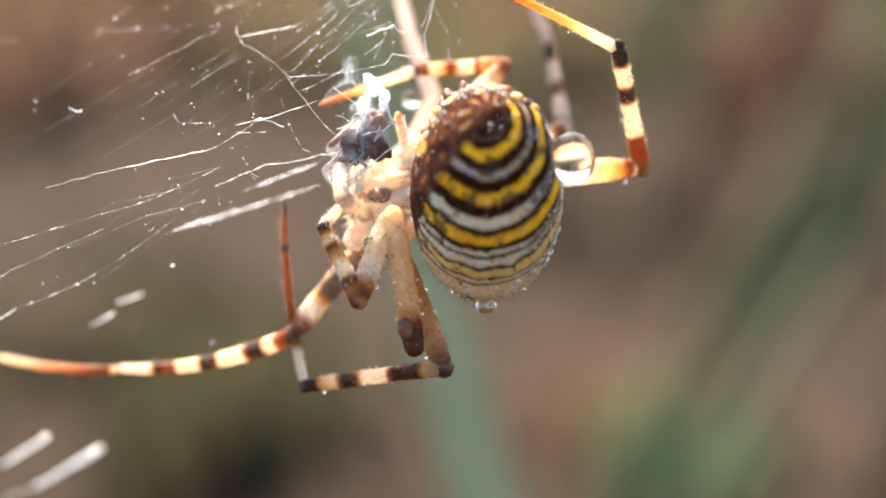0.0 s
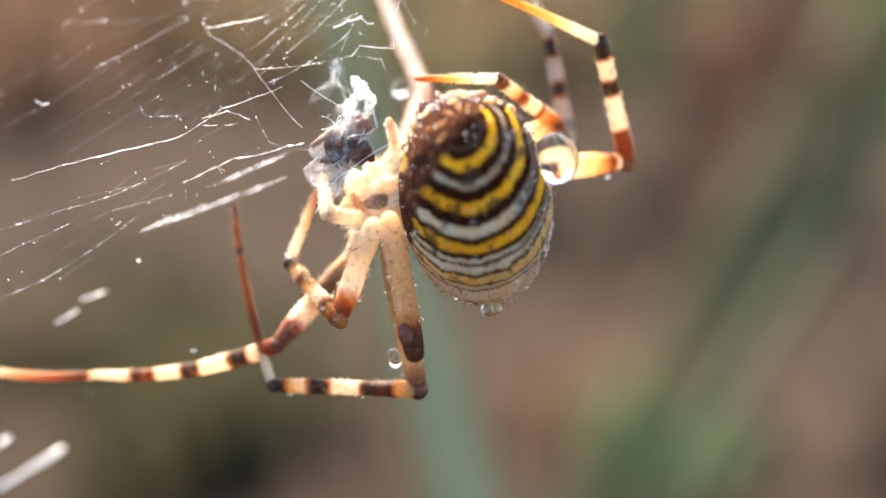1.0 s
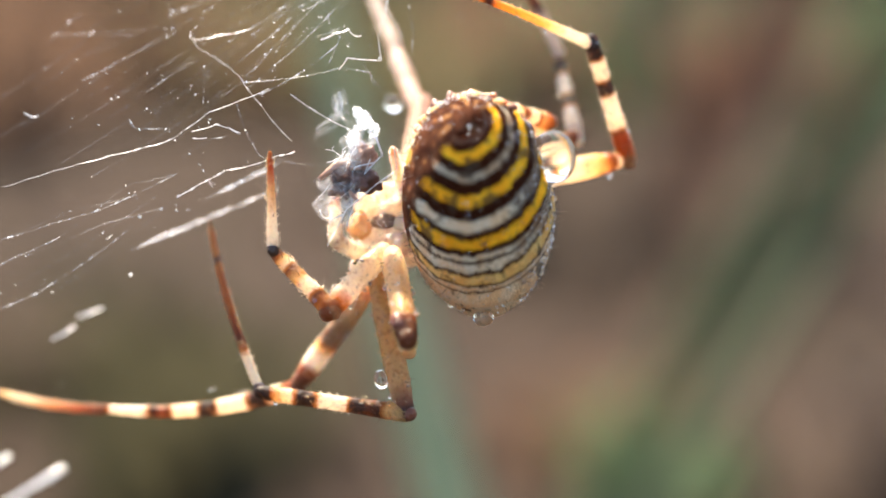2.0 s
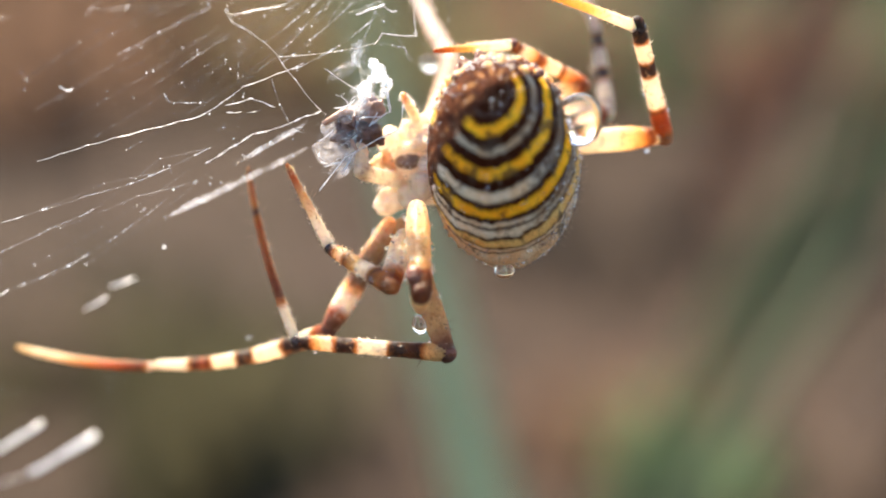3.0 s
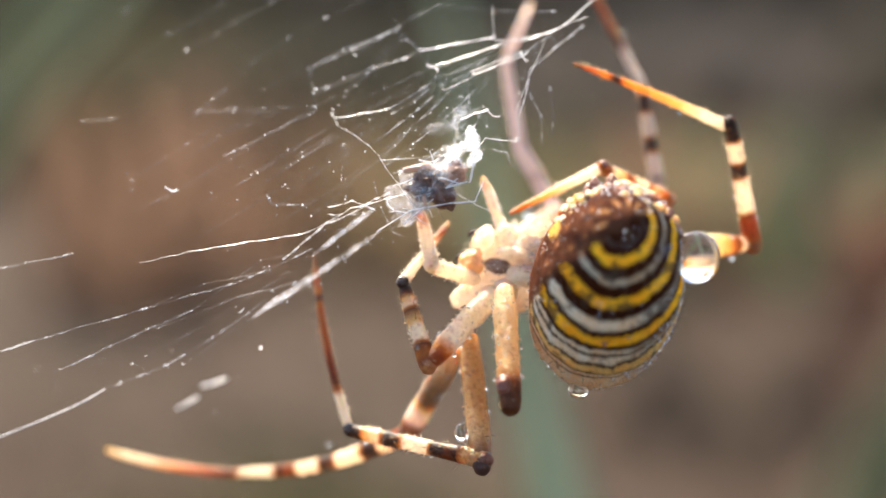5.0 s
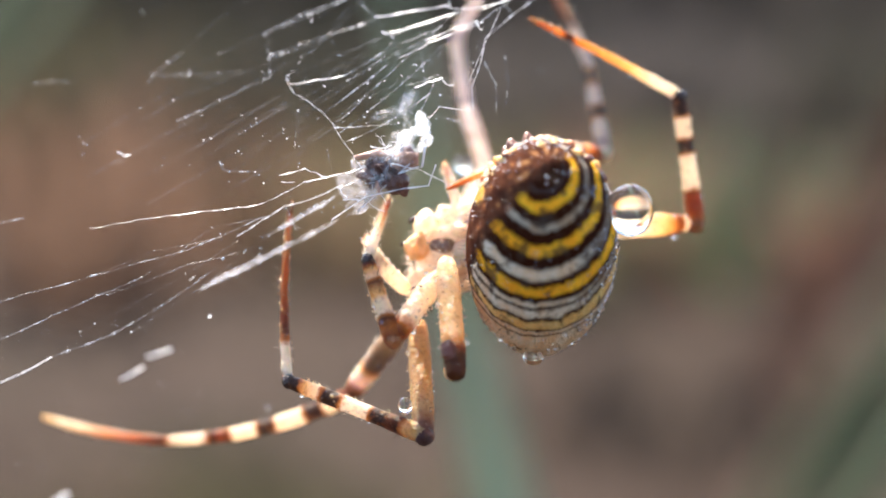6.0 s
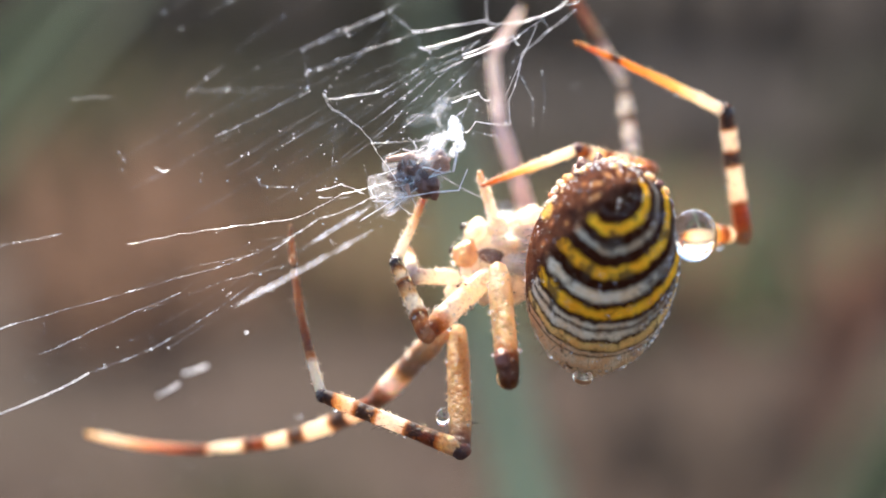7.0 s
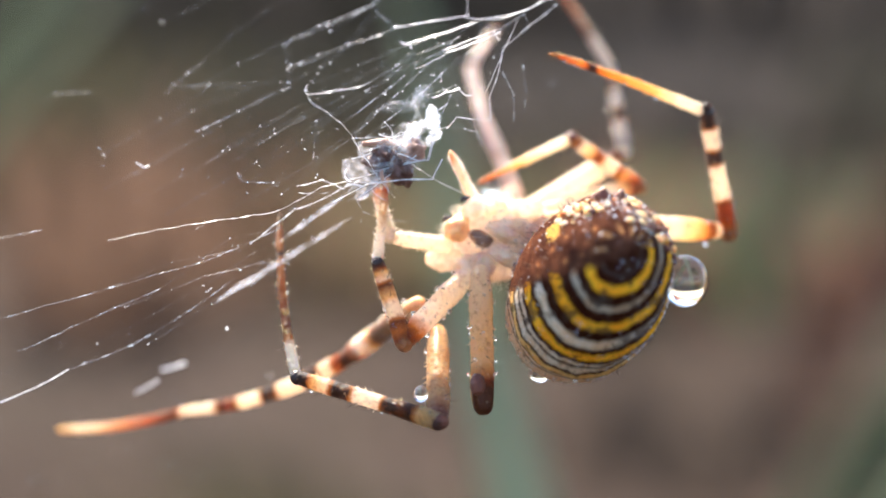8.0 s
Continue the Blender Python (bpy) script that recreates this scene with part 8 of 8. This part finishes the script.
    walk(PIECES['I1'], [
        (0, bone(-2.07, 4.5, 5.18, -2.66, 1.75, 7.99)),
        (0.5, bone(-1.84, 4.5, 4.9, -2.45, 2, 7.95)),
        (1, bone(-0.63, 4.5, 4.61, -1.17, 1.51, 7.16)),
        (1.5, bone(0.94, 4.5, 4.71, -0.43, 1.68, 7.11)),
        (1.7, bone(0.34, 4.5, 4.19, -0.01, 1.09, 6.16)),
        (2.8, bone(-0.37, 4.5, 4.65, -1.18, 1.21, 6.66)),
        (3, bone(-0.71, 4.5, 6.12, -1.76, 1.17, 7.95)),
        (3.5, bone(-0.05, 4.5, 5.1, -1.89, 2.76, 8.17)),
        (3.8, bone(-0.7, 4.5, 5.43, -1.7, 1.52, 7.84)),
        (4, bone(-0.47, 4.5, 5.83, -1.45, 1.4, 8.12)),
        (4.2, bone(-0.87, 4.5, 6.35, -2.48, 2.81, 9.6)),
        (4.5, bone(-1.37, 4.5, 6.22, -2.72, 2.44, 9.32)),
        (4.7, bone(-1.77, 4.5, 5.98, -3.19, 3.57, 9.64)),
        (5.8, bone(-0.43, 4.5, 4.92, -1.98, 4.2, 8.98)),
        (6, bone(-1.08, 4.5, 4.71, -2.41, 4.2, 8.82)),
        (6.5, bone(-1.38, 4.5, 6.25, -2.75, 4.2, 10.21)),
        (7, bone(-1.16, 4.5, 5.3, -2.42, 2.99, 8.77)),
        (7.5, bone(-1.34, 4.5, 4.89, -2.8, 2.96, 8.24)),
        (8, bone(-1.3, 4.5, 6.75, -2.95, 2.33, 9.61)),
    ])
    walk(PIECES['J1'], [
        (0, bone(-4.54, 2, 2.07, -5.94, -0.32, 3.03)),
        (0.5, bone(-4.38, 2, 2.05, -5.8, -0.32, 3.02)),
        (1, bone(-2.59, 2, 1.27, -4.91, 0.27, 1.59)),
        (1.5, bone(-1.01, 2, 1.2, -2.63, -0.4, 1.45)),
        (1.7, bone(-1.97, 2, -0.2, -3.72, -0.05, 0.75)),
        (2.8, bone(-2.07, 2, 1.64, -3.86, -0.23, 2.03)),
        (3, bone(-2.13, 2, 2.93, -4.25, 0.1, 3.35)),
        (3.5, bone(-2.58, 2, 2.34, -5.25, 1.19, 3.16)),
        (3.8, bone(-2.9, 2, 2.62, -5.4, 0.54, 2.9)),
        (4, bone(-2.61, 2, 3.06, -5.31, 1.2, 3.86)),
        (4.2, bone(-2.77, 2, 3.92, -5.47, 1.2, 4.71)),
        (4.5, bone(-3.51, 2, 3.82, -6.02, 0.59, 4.23)),
        (4.7, bone(-3.62, 2, 3.52, -6.14, 0.77, 4.27)),
        (5.8, bone(-3.14, 2, 2.41, -5.35, 0.1, 2.78)),
        (6, bone(-4.73, 2, 0.86, -6.44, 0.28, 2.43)),
        (6.5, bone(-3.37, 2, 3.61, -5.62, 0.23, 4.29)),
        (7, bone(-4.07, 2, 2.47, -6.45, 0.25, 2.32)),
        (7.5, bone(-4.05, 2, 2.8, -6.94, 1.41, 2.93)),
        (8, bone(-3.25, 2, 4.08, -6.67, 1.6, 4.51)),
    ])
    walk(PIECES['J2'], [
        (0, bone(-5.94, -0.32, 3.03, -6.25, 2.34, 5.14)),
        (0.5, bone(-5.8, -0.32, 3.02, -6.04, 2.34, 5.12)),
        (1, bone(-4.91, 0.27, 1.59, -5.28, 2.61, 4.04)),
        (1.5, bone(-2.63, -0.4, 1.45, -3.99, 1.11, 4.22)),
        (1.7, bone(-3.72, -0.05, 0.75, -3.81, 2.32, 3.24)),
        (2.8, bone(-3.86, -0.23, 2.03, -4.02, 0.17, 5.4)),
        (3, bone(-4.25, 0.1, 3.35, -4.29, 1.11, 6.6)),
        (3.5, bone(-5.25, 1.19, 3.16, -6.18, 2.96, 5.98)),
        (3.8, bone(-5.4, 0.54, 2.9, -6.44, 1.51, 5.99)),
        (4, bone(-5.31, 1.2, 3.86, -6.36, 1.6, 7.6)),
        (4.2, bone(-5.47, 1.2, 4.71, -6.73, 2.75, 7.5)),
        (4.5, bone(-6.02, 0.59, 4.23, -6.97, 2.6, 6.9)),
        (4.7, bone(-6.14, 0.77, 4.27, -7.06, 1.84, 7.39)),
        (5.8, bone(-5.35, 0.1, 2.78, -5.91, 2.01, 5.6)),
        (6, bone(-6.44, 0.28, 2.43, -7, 3.28, 3.97)),
        (6.5, bone(-5.62, 0.23, 4.29, -5.48, 2.58, 6.86)),
        (7, bone(-6.45, 0.25, 2.32, -6.82, 3.1, 4.21)),
        (7.5, bone(-6.94, 1.41, 2.93, -7.62, 1.81, 6.73)),
        (8, bone(-6.67, 1.6, 4.51, -7.55, 2.58, 7.67)),
    ])
    walk(prey, [
        (0, in_web(-5.15, 0.5, 6, 0, -60.08, 0)),
        (0.5, in_web(-5.022, 0.398, 6.47, 0.43, -58.92, 0.553)),
        (1, in_web(-4.054, 0.486, 5.451, -1.17, -55.773, 2.412)),
        (1.5, in_web(-2.43, 0.715, 4.502, -4.078, -63.849, 3.766)),
        (1.7, in_web(-2.1, 0.745, 3.963, -3.98, -65.091, 2.995)),
        (2.8, in_web(-4.527, 0.672, 5.164, -1.625, -39.204, 1.555)),
        (3, in_web(-4.485, 0.557, 5.422, -0.07, -50.411, -0.08)),
        (3.5, in_web(-4.673, 0.45, 6.731, 0.404, -44.86, 0.283)),
        (3.8, in_web(-5.332, 0.199, 6.438, 1.481, -21.183, 1.077)),
        (4, in_web(-5.15, 0.013, 7.236, 2.234, -9.329, 1.72)),
        (4.2, in_web(-5.779, -0.141, 7.682, 3.2, -34.347, 0.948)),
        (4.5, in_web(-5.68, 0.019, 7.64, 2.212, -21.121, 1.396)),
        (4.7, in_web(-5.94, -0.022, 7.488, 2.534, -30.055, 1.083)),
        (5.8, in_web(-5.22, 0.103, 5.757, 2.787, -32.667, 2.004)),
        (6, in_web(-5.94, 0.086, 5.477, 2.948, -34.288, 2.073)),
        (6.5, in_web(-6.33, -0.098, 6.931, 3.921, -34.636, 1.832)),
        (7, in_web(-6.37, 0.032, 6.23, 3.358, -31.835, 2.329)),
        (7.5, in_web(-7.66, 0.172, 5.719, 2, -19.569, 3.459)),
        (8, in_web(-6.8, 0.019, 6.87, 2.673, -27.839, 3.744)),
    ])
    walk(drop, [
        (0, in_web(7.33, -4, 5.11, 0, -0, 0)),
        (0.5, in_web(7.237, -3.898, 5.15, 0.22, -0.01, 0.923)),
        (1, in_web(8.473, -3.712, 4.574, -0.666, 0.029, 1.446)),
        (1.5, in_web(10.461, -3.747, 5.199, -1.791, 0.052, 0.099)),
        (1.7, in_web(9.882, -3.87, 4.662, -1.677, 0.016, -0.621)),
        (2.8, in_web(8.958, -3.656, 7.205, -1.258, 0.041, 0.531)),
        (3, in_web(8.785, -3.971, 5.644, -0.044, 0.002, -0.134)),
        (3.5, in_web(9.443, -3.902, 3.403, 0.29, -0.005, 0.567)),
        (3.8, in_web(8.452, -3.854, 3.93, 1.384, -0.03, 1.612)),
        (4, in_web(8.78, -3.809, 2.491, 2.21, -0.046, 2.08)),
        (4.2, in_web(11.207, -3.562, 1.831, 2.642, -0.077, 2.759)),
        (4.5, in_web(10.609, -3.69, 2.837, 2.063, -0.065, 2.189)),
        (4.7, in_web(10.193, -3.686, 2.872, 2.194, -0.088, 2.344)),
        (5.8, in_web(9.42, -3.328, 1.352, 2.341, -0.202, 3.504)),
        (6, in_web(8.785, -3.355, 2.945, 2.436, -0.213, 3.73)),
        (6.5, in_web(10.668, -3.051, 0.49, 3.226, -0.3, 4.044)),
        (7, in_web(10.247, -3.098, 2.345, 2.85, -0.313, 4.083)),
        (7.5, in_web(8.541, -3.062, 2.303, 1.886, -0.31, 4.11)),
        (8, in_web(10.818, -2.66, -0.456, 2.36, -0.299, 4.978)),
    ])


motions()
